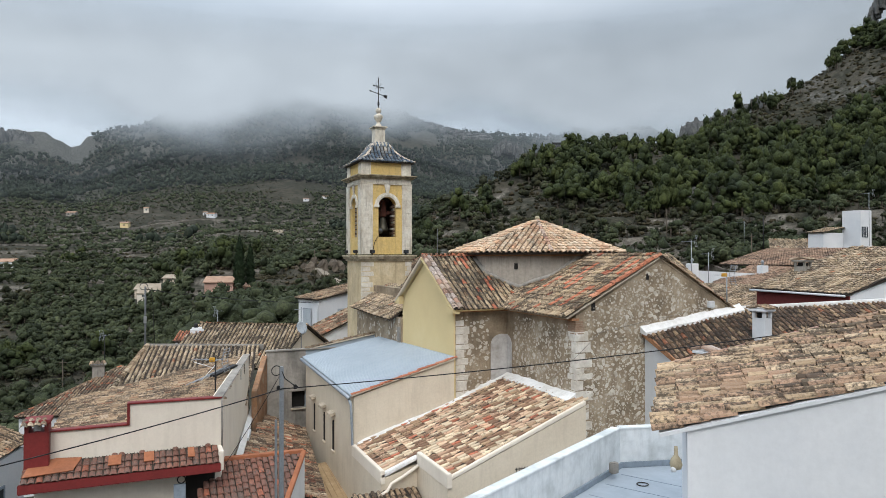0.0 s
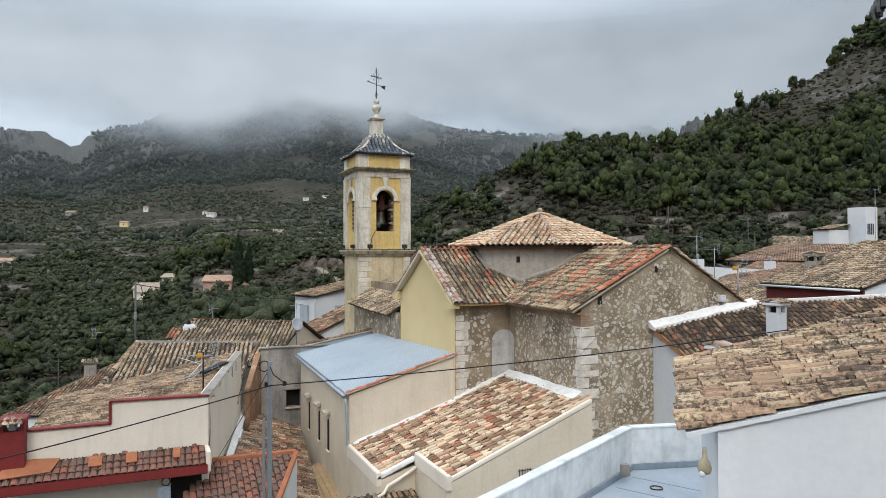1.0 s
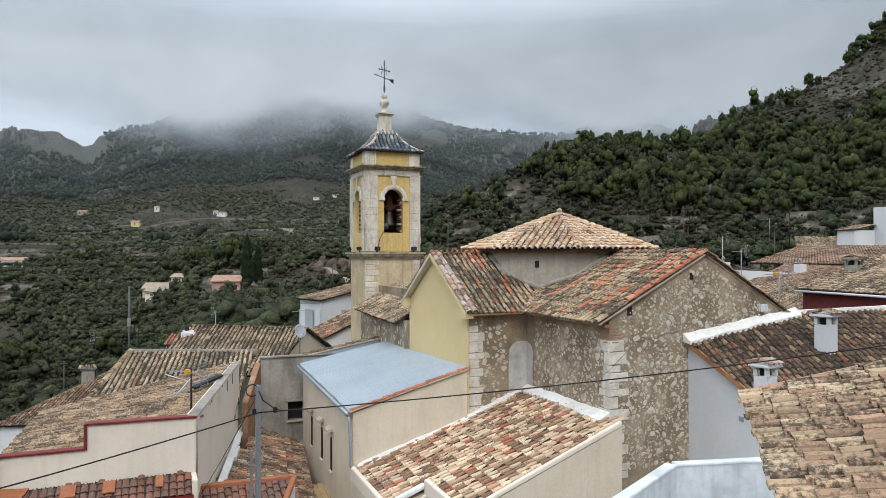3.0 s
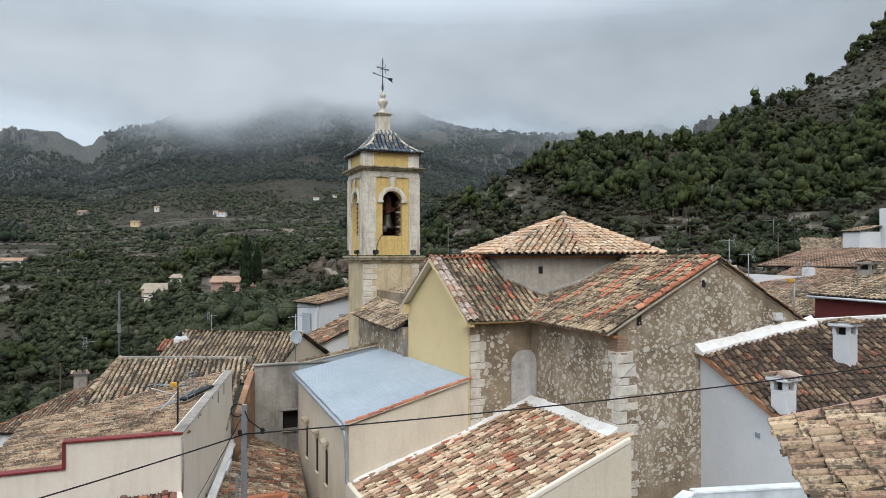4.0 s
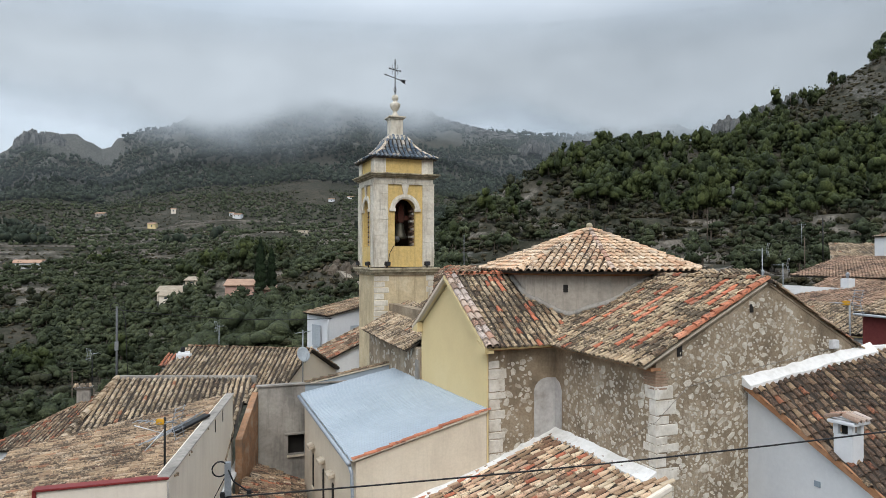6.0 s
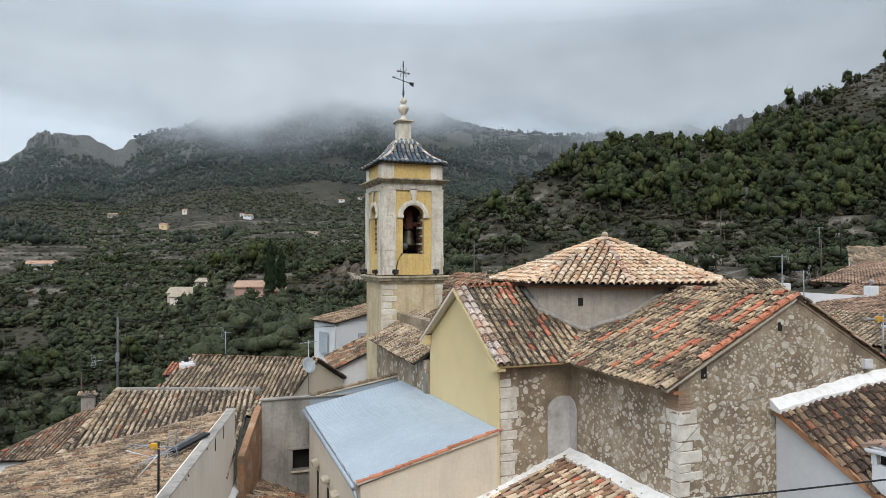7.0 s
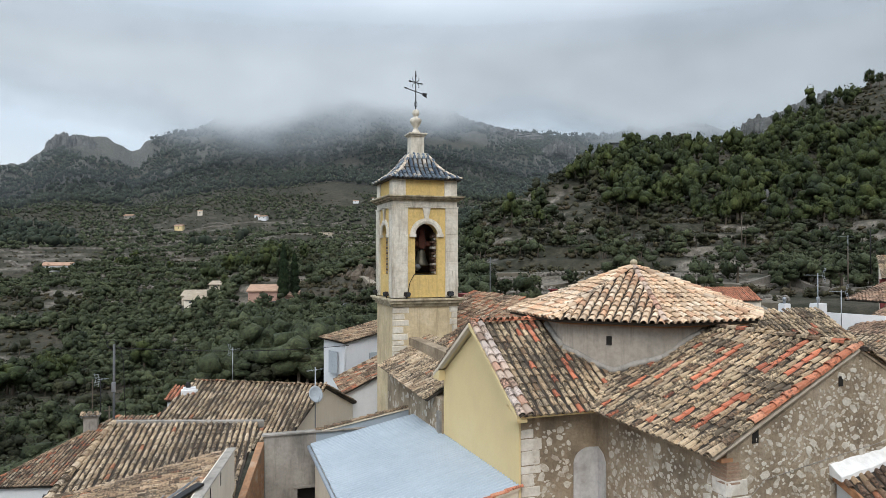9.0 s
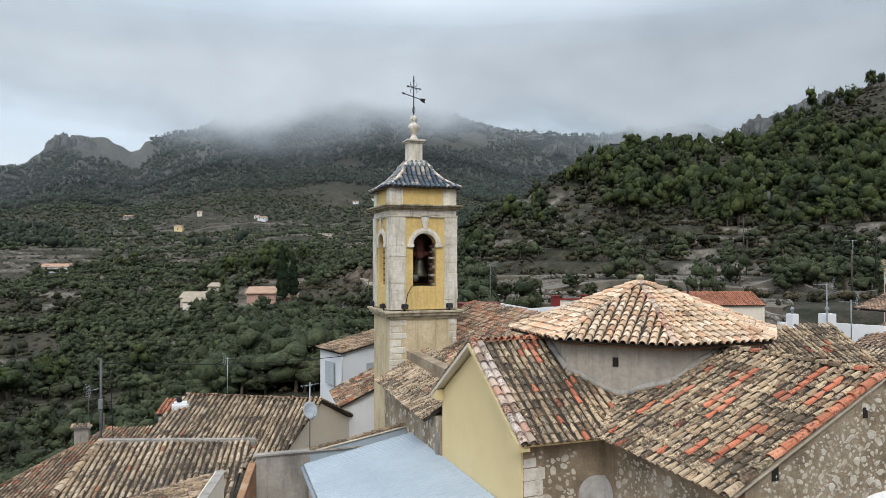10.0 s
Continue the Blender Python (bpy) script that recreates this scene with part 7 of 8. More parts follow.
def sized(xy, lo, hi):
    return np.concatenate([xy, trng.uniform(lo, hi, (len(xy), 1))], 1)


def clear_of(px, r):
    """Keeps trees off houses, roads and the village."""
    ok = ~((px > 335) & (px < 470) & (r > 170) & (r < 232))
    ok &= ~((px > 235) & (px < 345) & (r > 246) & (r < 280))
    ok &= ~((px > 395) & (px < 640) & (r > 100) & ~off_road(px, r))
    ok &= ~((px > 450) & (px < 612) & (r > 178) & (r < 208))
    ok &= ~((px > 640) & (r < 92))
    ok &= ~((px > 250) & (px <= 640) & (r < 82))
    return ok


def off_road(px, r):
    return (np.abs(r - np.interp(px, [385, 430, 480, 540, 610, 690, 760], [190, 186, 176, 165, 158, 150, 146])) > 6) & (np.abs(r - 130) > 4)


def open_ground(px, r):
    """The terraces behind the church, and the top where the lookout house stands."""
    return ~((px > 690) & (px < 1230) & (r < 152)) & ~((px > 972) & (px < 1004) & (r > 250) & (r < 285))


LODS = [(98, 9, 300, 0.042), (135, 7, 150, 0.055), (200, 5, 72, 0.068), (320, 4, 28, 0.095), (450, 2, 9, 0.14), (850, 1, 3, 0.20), (1500, 1, 1, 0.26)]
PLODS = [(200, 14, 260, 0.038), (330, 13, 190, 0.043), (450, 8, 80, 0.058), (1500, 1, 5, 0.16)]
BLODS = [(115, 4, 40, 0.10), (200, 2, 16, 0.13), (330, 1, 7, 0.18), (800, 1, 2, 0.28)]
OLIVE = [(0.56, 0.92, 0.06), (0.64, 0.80, 0.05), (0.50, 1.0, 0.06), (0.58, 0.86, 0.05)]
PINE = [(0.42, 0.95, 0.16), (0.50, 0.85, 0.18), (0.36, 1.05, 0.12)]
BUSH = [(0.62, 0.75, -0.05), (0.55, 0.9, -0.05)]

xy = np.concatenate([
    scatter(1250, -300, 760, 64, 130, lambda px, r, x, y: clear_of(px, r) & (fbm(x, y, 25, 2) > -0.26)),
    scatter(3300, -260, 760, 130, 260, lambda px, r, x, y: clear_of(px, r) & (fbm(x, y, 35, 2) > -0.24)),
    scatter(4300, -220, 820, 260, 430, lambda px, r, x, y: clear_of(px, r) & (fbm(x, y, 45, 2) > -0.20)),
    scatter(9000, -200, 900, 430, 850, lambda px, r, x, y: fbm(x, y, 70, 2) > -0.17),
    scatter(1500, 700, 1950, 118, 215, lambda px, r, x, y: (r > np.where(px > 1230, 118, 154) + 30 * fbm(x, y, 20, 2)) & (fbm(x, y, 26, 2) > -0.07)),
    scatter(170, 330, 560, 92, 112, lambda px, r, x, y: fbm(x, y, 18, 2) > -0.1),
    scatter(60, 690, 1260, 98, 150, lambda px, r, x, y: fbm(x, y, 14, 2) > 0.0)])
xy = sized(xy, 2.2, 5.4)
xy[:, 2] *= np.where(np.hypot(xy[:, 0], xy[:, 1]) < 135, 1.35, 1.0)
woods("olive_groves", xy, OLIVE, L_OLIVE, "grey-green olive trees on the terraces", LODS)
on_hill = lambda px, r: (r < hill_range(px) + 12)
xy = np.concatenate([
    scatter(600, -260, 760, 150, 430, lambda px, r, x, y: clear_of(px, r) & (fbm(x + 70, y, 40, 2) > 0.14)),
    scatter(3400, 800, 1950, 155, 440, lambda px, r, x, y: on_hill(px, r) & open_ground(px, r) & (r > 184 + 90 * fbm(x, y, 40, 2)) & (r < hill_range(px) - np.where(px < 1250, 14, 0)) & (fbm(x + 11, y, 30, 3) > -0.17) & ~((px > 1330) & (r > 0.70 * hill_range(px)) & (fbm(x, y, 40, 2) > -0.04)))])
crest = sized(scatter(420, 900, 1330, 215, 345, lambda px, r, x, y: (r < hill_range(px) + 5) & (r > hill_range(px) - 26) & open_ground(px, r)), 2.8, 5.4)
woods("pine_wood", np.concatenate([sized(xy, 3.8, 10.6), crest]), PINE, L_PINE, "green pines on the hill", PLODS)
xy = np.concatenate([
    scatter(500, -260, 760, 66, 150, lambda px, r, x, y: clear_of(px, r) & (fbm(x + 70, y, 20, 2) > 0.06)),
    scatter(1100, -260, 800, 150, 430, lambda px, r, x, y: clear_of(px, r) & (fbm(x + 170, y, 40, 2) > 0.05)),
    scatter(2400, 720, 1950, 135, 430, lambda px, r, x, y: on_hill(px, r) & open_ground(px, r) & (fbm(x + 91, y, 30, 3) > -0.04) ),
    scatter(500, 430, 720, 165, 330, lambda px, r, x, y: clear_of(px, r) & (fbm(x + 20, y, 40, 2) > 0.0))])
woods("oak_wood", sized(xy, 2.8, 5.6), OLIVE, L_OAK, "dark evergreen oaks and carobs on the slopes", LODS)
xy = np.concatenate([
    scatter(2600, -260, 760, 70, 330, lambda px, r, x, y: clear_of(px, r)),
    scatter(11000, 700, 1950, 112, 440, lambda px, r, x, y: on_hill(px, r) & open_ground(px, r)),
    scatter(330, 690, 1230, 94, 152, lambda px, r, x, y: fbm(x, y, 9, 2) > 0.0),
    scatter(700, 345, 660, 100, 185, lambda px, r, x, y: off_road(px, r)),
    scatter(500, 450, 640, 150, 230, lambda px, r, x, y: off_road(px, r)),
    scatter(8000, -260, 1000, 330, 800, lambda px, r, x, y: fbm(x, y + 31, 60, 2) > -0.12)])
xy = sized(xy, 1.0, 2.8)
rs = np.hypot(xy[:, 0], xy[:, 1])
xy[:, 2] *= np.where((rs > 126) & (rs < 190) & (RT.x * xy[:, 0] + RT.y * xy[:, 1] < 0.0), 0.6, 1.0)
woods("scrub", xy, BUSH, L_SCRUB, "brownish green scrub and bushes", BLODS, False)
xy = np.concatenate([
    scatter(16500, -330, 1250, 800, 1330, lambda px, r, x, y: ~((px < 165) & (r > 1215 + 160 * fbm(x, y, 60, 2))) & (fbm(x, y, 140, 3) > -0.26) & (fbm(x + 300, y, 60, 2) < 0.32 - 0.00034 * (r - 800))),
    scatter(7500, -330, 1100, 520, 860, lambda px, r, x, y: fbm(x + 500, y, 120, 2) > 0.03)])
woods("far_forest", sized(xy, 6.0, 11.0), PINE, L_FOREST, "distant dark forest on the mountainside", LODS)


def single_tree(label, x, y, h, wide, leaf_mat, n=520, leaf=0.05, name="olive_tree", cat="tree", group="orchard trees"):
    z = gz(x, y)
    t = thing(name, label, cat, (x, y, z), group)
    base = V3((0, 0, 0))
    tube("trunk", [base + V3((0, 0, -0.3)), V3((0.04 * h, 0, 0.16 * h)), V3((0.02 * h, 0.03 * h, 0.34 * h))], 0.05 * h, M_BARK, t, "", 7, 0.6)
    for k in range(4):
        a = k * 1.6 + trng.uniform(0, 0.6)
        tube("limb", [V3((0.03 * h, 0.02 * h, 0.28 * h)), V3((0.14 * h * math.cos(a), 0.14 * h * math.sin(a), 0.45 * h)), V3((0.26 * wide * h * math.cos(a), 0.26 * wide * h * math.sin(a), 0.66 * h))], 0.025 * h, M_BARK, t, "", 5, 0.4)
    v, f = crown(24, n, leaf, 0.5 * wide, 0.9, 0.16)
    fast_mesh("crown", v * h, f, leaf_mat, t, True)
    for o in t.children:
        o.matrix_parent_inverse = Matrix.Identity(4)
    return t


def cypress(x, y, h, r):
    z = gz(x, y)
    t = thing("cypress_tree", "tall dark green cypress beside the salmon house", "tree", (x, y, z), "cypresses")
    tube("trunk", [(0, 0, -0.3), (0, 0, h * 0.3), (0, 0, h * 0.9)], 0.22, M_BARK, t, "", 7, 0.2)
    n = 5200
    zz = trng.uniform(0.05, 1.0, n)
    rad = r * trng.uniform(0.7, 1.0, n) * np.minimum(1, zz * 6) * (1 - zz ** 2.2) ** 0.8 * (0.86 + 0.18 * np.sin(zz * 37 + trng.uniform(0, 6)))
    a = trng.uniform(0, 6.283, n)
    p = np.stack([rad * np.cos(a), rad * np.sin(a), zz * h], 1)
    d = np.stack([np.cos(a), np.sin(a), 0.6 + 0 * a], 1) + trng.normal(0, 0.3, (n, 3))
    d /= np.linalg.norm(d, axis=1, keepdims=True)
    t1 = np.cross(d, trng.normal(0, 1, (n, 3)))
    t1 /= np.linalg.norm(t1, axis=1, keepdims=True)
    t2 = np.cross(d, t1)
    s = 0.40 * trng.uniform(0.6, 1.3, (n, 1))
    c = np.stack([p - t1 * s * 0.5, p + t1 * s * 0.5, p + np.array([0, 0, 1.0]) * s * 1.3 + t2 * s * 0.2], 1)
    fast_mesh("crown", c.reshape(-1, 3), np.arange(n * 3).reshape(-1, 3), L_CYPRESS, t)
    for o in t.children:
        o.matrix_parent_inverse = Matrix.Identity(4)
    return t


cypress(*at_px(424, 196), 15.0, 1.9)
cypress(*at_px(443, 199), 12.5, 1.6)
for px_, r_, h_ in ((752, 112, 3.6), (800, 108, 3.0), (848, 116, 3.4), (880, 104, 2.8), (905, 122, 3.8), (935, 110, 3.0), (660, 118, 3.2), (1010, 118, 3.6), (1060, 112, 3.2), (560, 120, 3.6), (520, 104, 3.4), (470, 96, 3.8), (430, 92, 3.4)):
    single_tree("small grey-green olive tree on a terrace", *at_px(px_, r_), h_, 1.0, L_OLIVE)
for px_, r_, h_ in ((-40, 66, 5.2), (30, 70, 4.8), (90, 76, 5.0), (150, 72, 4.6), (215, 80, 5.2), (262, 88, 5.0), (320, 92, 4.6), (360, 98, 4.8)):
    single_tree("dense olive tree below the village", *at_px(px_, r_), h_, 1.15, L_OLIVE, 1100, 0.045)

for px_, k_, h_ in ((1334, 0.97, 9.0), (1352, 0.99, 7.5), (1404, 0.97, 9.5), (1418, 0.95, 7.0), (1470, 0.97, 8.5), (1482, 0.95, 10.0), (1515, 0.96, 7.5), (1100, 0.95, 6.0), (1186, 0.96, 7.0)):
    single_tree("dark green pine standing on the crest of the hill", *at_px(px_, float(hill_range(px_)) * k_), h_, 0.62, L_PINE, 420, 0.05, "pine_tree", "tree", "crest pines")

# ---- roads, terrace walls, far houses ----


wrng = np.random.default_rng(8)


def ribbon(name, stations, width, lift, mat, label, cat, deep=1.2, uneven=0, fine_step=2.5):
    """A road laid over the land along places of column and distance."""
    pts = [V3((*at_px(p, r), 0)) for p, r in stations]
    fine = []
    for a, b in zip(pts, pts[1:]):
        n = max(2, int((b - a).length / fine_step))
        fine += [a.lerp(b, i / n) for i in range(n)]
    fine.append(pts[-1])
    vs, fs = [], []
    for i, p in enumerate(fine):
        d = (fine[min(i + 1, len(fine) - 1)] - fine[max(i - 1, 0)]).normalized()
        s = V3((-d.y, d.x, 0)) * width / 2
        z = max(gz(*(p + s * k)[:2]) for k in (-1, 0, 1)) + lift + uneven * wrng.normal(0, 0.14)
        vs += [(p - s) + V3((0, 0, z)), (p + s) + V3((0, 0, z)), (p + s) + V3((0, 0, z - deep)), (p - s) + V3((0, 0, z - deep))]
    for i in range(len(fine) - 1):
        for k in range(4):
            k2 = (k + 1) % 4
            fs.append((i * 4 + k, i * 4 + k2, (i + 1) * 4 + k2, (i + 1) * 4 + k))
    ob = mesh_part(name, vs, fs, mat, None)
    return tagged(ob, label, cat, kind="structure")


ribbon("road", [(385, 190), (430, 186), (480, 176), (540, 165), (610, 158), (690, 150), (760, 146)], 5.0, 0.5, M_ASPHALT, "grey lane past the salmon house", "road")
ribbon("track", [(560, 203), (582, 196), (604, 188), (628, 178)], 2.2, 0.35, M_TRACK, "pale gravel track on the spur", "track")
ribbon("track", [(455, 132), (500, 130), (560, 129), (625, 128)], 2.4, 0.25, M_TRACK, "pale footpath below the road", "track")
rocks = []
for k, (p0, p1, r_) in enumerate(((700, 1180, 97), (690, 1230, 106), (720, 1240, 115.5), (700, 1210, 126), (740, 1180, 136))):
    ribbon("terrace_field", [(p0 + (p1 - p0) * i / 9, r_ + 1.6 * math.sin(i * 0.9 + k)) for i in range(10)], 6.5, 0.06, M_FIELD, "stony grey-brown terrace field", "field", 3.0)
    ribbon("terrace_wall", [(p0 + (p1 - p0) * i / 9, r_ - 3.9 + 1.6 * math.sin(i * 0.9 + k)) for i in range(10)], 0.7, 0.35, M_DRYWALL, "grey dry-stone terrace wall", "terrace wall", 3.0, 1, 0.9)
    for i in range(230):
        u = wrng.uniform(0, 9)
        x, y = at_px(p0 + (p1 - p0) * u / 9, r_ - 4.0 - abs(wrng.normal(0, 0.5)) + 1.6 * math.sin(u * 0.9 + k))
        s = wrng.uniform(0.14, 0.42)
        rocks.append(BALL_V[BALL_F] * s * wrng.uniform(0.6, 1.3, 3) + np.array([x, y, gz(x, y) + wrng.uniform(-0.1, 0.5)]))
t = np.concatenate(rocks)
tagged(fast_mesh("wall_stones", t.reshape(-1, 3), np.arange(len(t) * 3).reshape(-1, 3), M_DRYWALL), "fallen grey stones along the terrace walls", "stones", kind="stuff")
for name_px, r_, ln in (((430, 640), 124, 0), ((440, 660), 148, 0), ((1180, 1420), 126, 0)):
    p0, p1 = name_px
    ribbon("terrace_wall", [(p0 + (p1 - p0) * i / 6, r_ + 3 * math.sin(i * 1.3)) for i in range(7)], 0.9, 0.9, M_DRYWALL, "grey dry-stone terrace wall", "terrace wall")


def farm(px_, r_, w, d, h, turn, wall_mat, roof_mat, label, flat=False, name="farmhouse"):
    x, y = at_px(px_, r_)
    z = gz(x, y)
    if r_ > 500:
        w, d, h = w * 0.7, d * 0.7, h * 0.62
    t = thing(name, label, "house", (x, y, z), "houses in the valley")
    m = Matrix.Translation((x, y, z)) @ Matrix.Rotation(radians(-23 + turn), 4, "Z")
    box_part("wall", (-w / 2, -d / 2, -3), (w / 2, d / 2, h), wall_mat, t, "", 0, m)
    if flat:
        box_part("roof", (-w / 2 - 0.2, -d / 2 - 0.2, h), (w / 2 + 0.2, d / 2 + 0.2, h + 0.25), wall_mat, t, "", 0, m)
    else:
        rh = d * 0.2
        c = [m @ V3(p) for p in ((-w / 2 - 0.4, -d / 2 - 0.4, h), (w / 2 + 0.4, -d / 2 - 0.4, h), (w / 2 + 0.4, 0, h + rh), (-w / 2 - 0.4, 0, h + rh), (w / 2 + 0.4, d / 2 + 0.4, h), (-w / 2 - 0.4, d / 2 + 0.4, h))]
        prism("roof", [c[0], c[1], c[2], c[3]], (0, 0, 0.2), roof_mat, t)
        prism("roof", [c[4], c[5], c[3], c[2]], (0, 0, 0.2), roof_mat, t)
        for sx in (-1, 1):
            g = [m @ V3(p) for p in ((sx * w / 2, -d / 2, h), (sx * w / 2, d / 2, h), (sx * w / 2, 0, h + rh))]
            prism("gable", g, m.to_3x3() @ V3((-sx * 0.2, 0, 0)), wall_mat, t)
    for i in range(max(1, int(w / 3.5))):
        u = -w / 2 + (i + 0.5) * w / max(1, int(w / 3.5))
        box_part("window", (u - 0.45, -d / 2 - 0.05, h * 0.4), (u + 0.45, -d / 2 + 0.05, h * 0.75), M_GLASS, t, "", 0, m)
    return t


PLAINROOF = surface("far_clay_roof", (0.40, 0.25, 0.17), (0.30, 0.19, 0.13), (0.46, 0.32, 0.23), grain=3, patch=0.6, relief=0.3)
PALEROOF = surface("far_pale_roof", (0.34, 0.285, 0.215), (0.27, 0.22, 0.165), (0.40, 0.345, 0.27), grain=3, patch=0.6, relief=0.3)
# salmon house by the cypresses
salmon = thing("salmon_house", "salmon plastered house with pale tile roof beside cypresses", "house", (*at_px(390, 200), 0))
sx0, sy0 = at_px(393, 200)
sz0 = gz(sx0, sy0)
ms = Matrix.Translation((sx0, sy0, sz0)) @ Matrix.Rotation(radians(-10), 4, "Z")
box_part("wall", (-4.2, -4, -3), (3.2, 4, 4.6), M_PINK, salmon, "", 0, ms)
box_part("wing", (3.2, -2.5, -3), (8.6, 3, 3.4), M_PINK, salmon, "", 0, ms)
prism("roof", [ms @ V3(p) for p in ((-4.6, -4.4, 4.6), (3.6, -4.4, 4.6), (3.6, 4.4, 6.0), (-4.6, 4.4, 6.0))], (0, 0, 0.25), PLAINROOF, salmon)
prism("gable_side", [ms @ V3(p) for p in ((3.2, -4, 4.6), (3.2, 4, 4.6), (3.2, 4, 5.9))], ms.to_3x3() @ V3((-0.3, 0, 0)), M_PINK, salmon)
prism("roof", [ms @ V3(p) for p in ((3.22, -2.9, 3.4), (9.0, -2.9, 3.4), (9.0, 3, 4.4), (3.22, 3, 4.4))], (0, 0, 0.2), PLAINROOF, salmon)
box_part("garage_door", (4.0, -2.56, 0.2), (5.8, -2.45, 2.3), M_MAROON, salmon, "dull red garage door", 0, ms)
farm(290, 262, 17, 9, 0.2, 8, M_STONE, PALEROOF, "long low cream farmhouse with pale tile roof")
farm(318, 256, 9, 6, 1.4, -4, M_STONE, PALEROOF, "cream farm wing with pale tile roof")
farm(268, 258, 8, 6, 1.7, 14, M_BEIGE, PALEROOF, "cream farm wing with pale tile roof")
farm(212, 250, 3.2, 2.4, 1.6, 0, M_WHITE, PALEROOF, "small white farm shed", True)
farm(4, 420, 16, 8, 3.0, 0, M_WHITE, PLAINROOF, "low white farm building")
farm(222, 620, 9, 8, 6, 5, M_YELLOW, PLAINROOF, "ochre two-storey farmhouse among olive trees")
farm(259, 680, 6, 6, 6, 20, M_BEIGE, PLAINROOF, "small pale farmhouse among olive trees")
farm(128, 700, 12, 8, 5, 0, M_GREYWALL, PLAINROOF, "grey stone farmhouse on the olive slope")
farm(375, 640, 11, 7, 4, -10, M_WHITE, PLAINROOF, "white farmhouse on the olive terraces")
farm(364, 650, 5, 5, 4, -10, M_WHITE, PLAINROOF, "small white outbuilding beside a farmhouse")
farm(444, 850, 20, 8, 5, 0, M_WHITE, PLAINROOF, "long white flat-roofed building", True)
farm(404, 830, 22, 8, 4, 0, M_STONE, PLAINROOF, "sandy stone farm building", True)
farm(542, 700, 8, 5, 4, 0, M_WHITE, PLAINROOF, "small white house on the slope")
farm(576, 720, 9, 5, 3, 0, M_WHITE, PLAINROOF, "small white house on the slope")
farm(490, 520, 14, 6, 3, 0, M_STONE, PLAINROOF, "low stone farm building", True)
farm(988, 258, 4.2, 3.0, 1.3, 0, M_POLE, PLAINROOF, "small grey lookout house on the hill crest", True)

# low walls along the far olive terraces
wv, wf = [], []
for k in range(90):
    p0, ln, r0 = wrng.uniform(-250, 640), wrng.uniform(30, 130), wrng.uniform(250, 640)
    n = 8
    for i in range(n + 1):
        x, y = at_px(p0 + ln * i / n, r0 + 5 * math.sin(i * 0.7 + k))
        z = gz(x, y)
        wv += [(x, y, z - 1.0), (x, y, z + 1.1), (x + FW.x * 1.4, y + FW.y * 1.4, z + 1.1), (x + FW.x * 1.4, y + FW.y * 1.4, z - 1.0)]
    b = len(wv) - 4 * (n + 1)
    wf += [(b + 4 * i + j, b + 4 * i + (j + 1) % 4, b + 4 * i + 4 + (j + 1) % 4, b + 4 * i + 4 + j) for i in range(n) for j in range(4)]
tagged(mesh_part("terrace_walls", wv, wf, M_DRYWALL, None), "far grey dry-stone walls along the olive terraces", "terrace walls", kind="stuff")

# crags: broken limestone outcrops on the crests
crng = np.random.default_rng(5)


def crag(px_, r_, w, h, n, label, mat=None):
    t = []
    x0, y0 = at_px(px_, r_)
    tv, tf = [], []
    for i in range(n):
        dx, dy = crng.normal(0, w * 0.5), crng.normal(0, w * 0.25)
        p = V3((x0, y0, 0)) + RT * dx + FW * dy
        hh = h * crng.uniform(0.4, 1.1) * math.exp(-(dx / w) ** 2)
        rr_ = hh * crng.uniform(0.35, 0.7)
        b = len(tv)
        k = 7
        z = gz(p.x, p.y)
        for lv, sc in ((-0.3, 1.25), (0.25, 1.0), (0.65, 0.8), (1.0, 0.35)):
            for q in range(k):
                a = 6.283 * q / k
                s = rr_ * sc * crng.uniform(0.7, 1.25)
                tv.append((p.x + s * math.cos(a), p.y + s * math.sin(a), z + hh * lv + crng.normal(0, hh * 0.06)))
        for lv in range(3):
            for q in range(k):
                q2 = (q + 1) % k
                tf.append((b + lv * k + q, b + lv * k + q2, b + (lv + 1) * k + q2, b + (lv + 1) * k + q))
        tf.append(tuple(b + 3 * k + q for q in range(k)))
    ob = mesh_part("crag", tv, tf, mat or M_CRAG, None)
    tagged(ob, label, "rocks", kind="stuff")


M_CUT = surface("brown_rock_cutting", (0.115, 0.092, 0.068), (0.055, 0.045, 0.034), (0.19, 0.16, 0.125), grain=1.4, patch=0.3, relief=0.8, depth=0.4)
M_CRAG = surface("limestone_crag", (0.12, 0.12, 0.115), (0.05, 0.052, 0.047), (0.21, 0.207, 0.197), grain=0.35, patch=0.07, relief=0.9, depth=1.5)


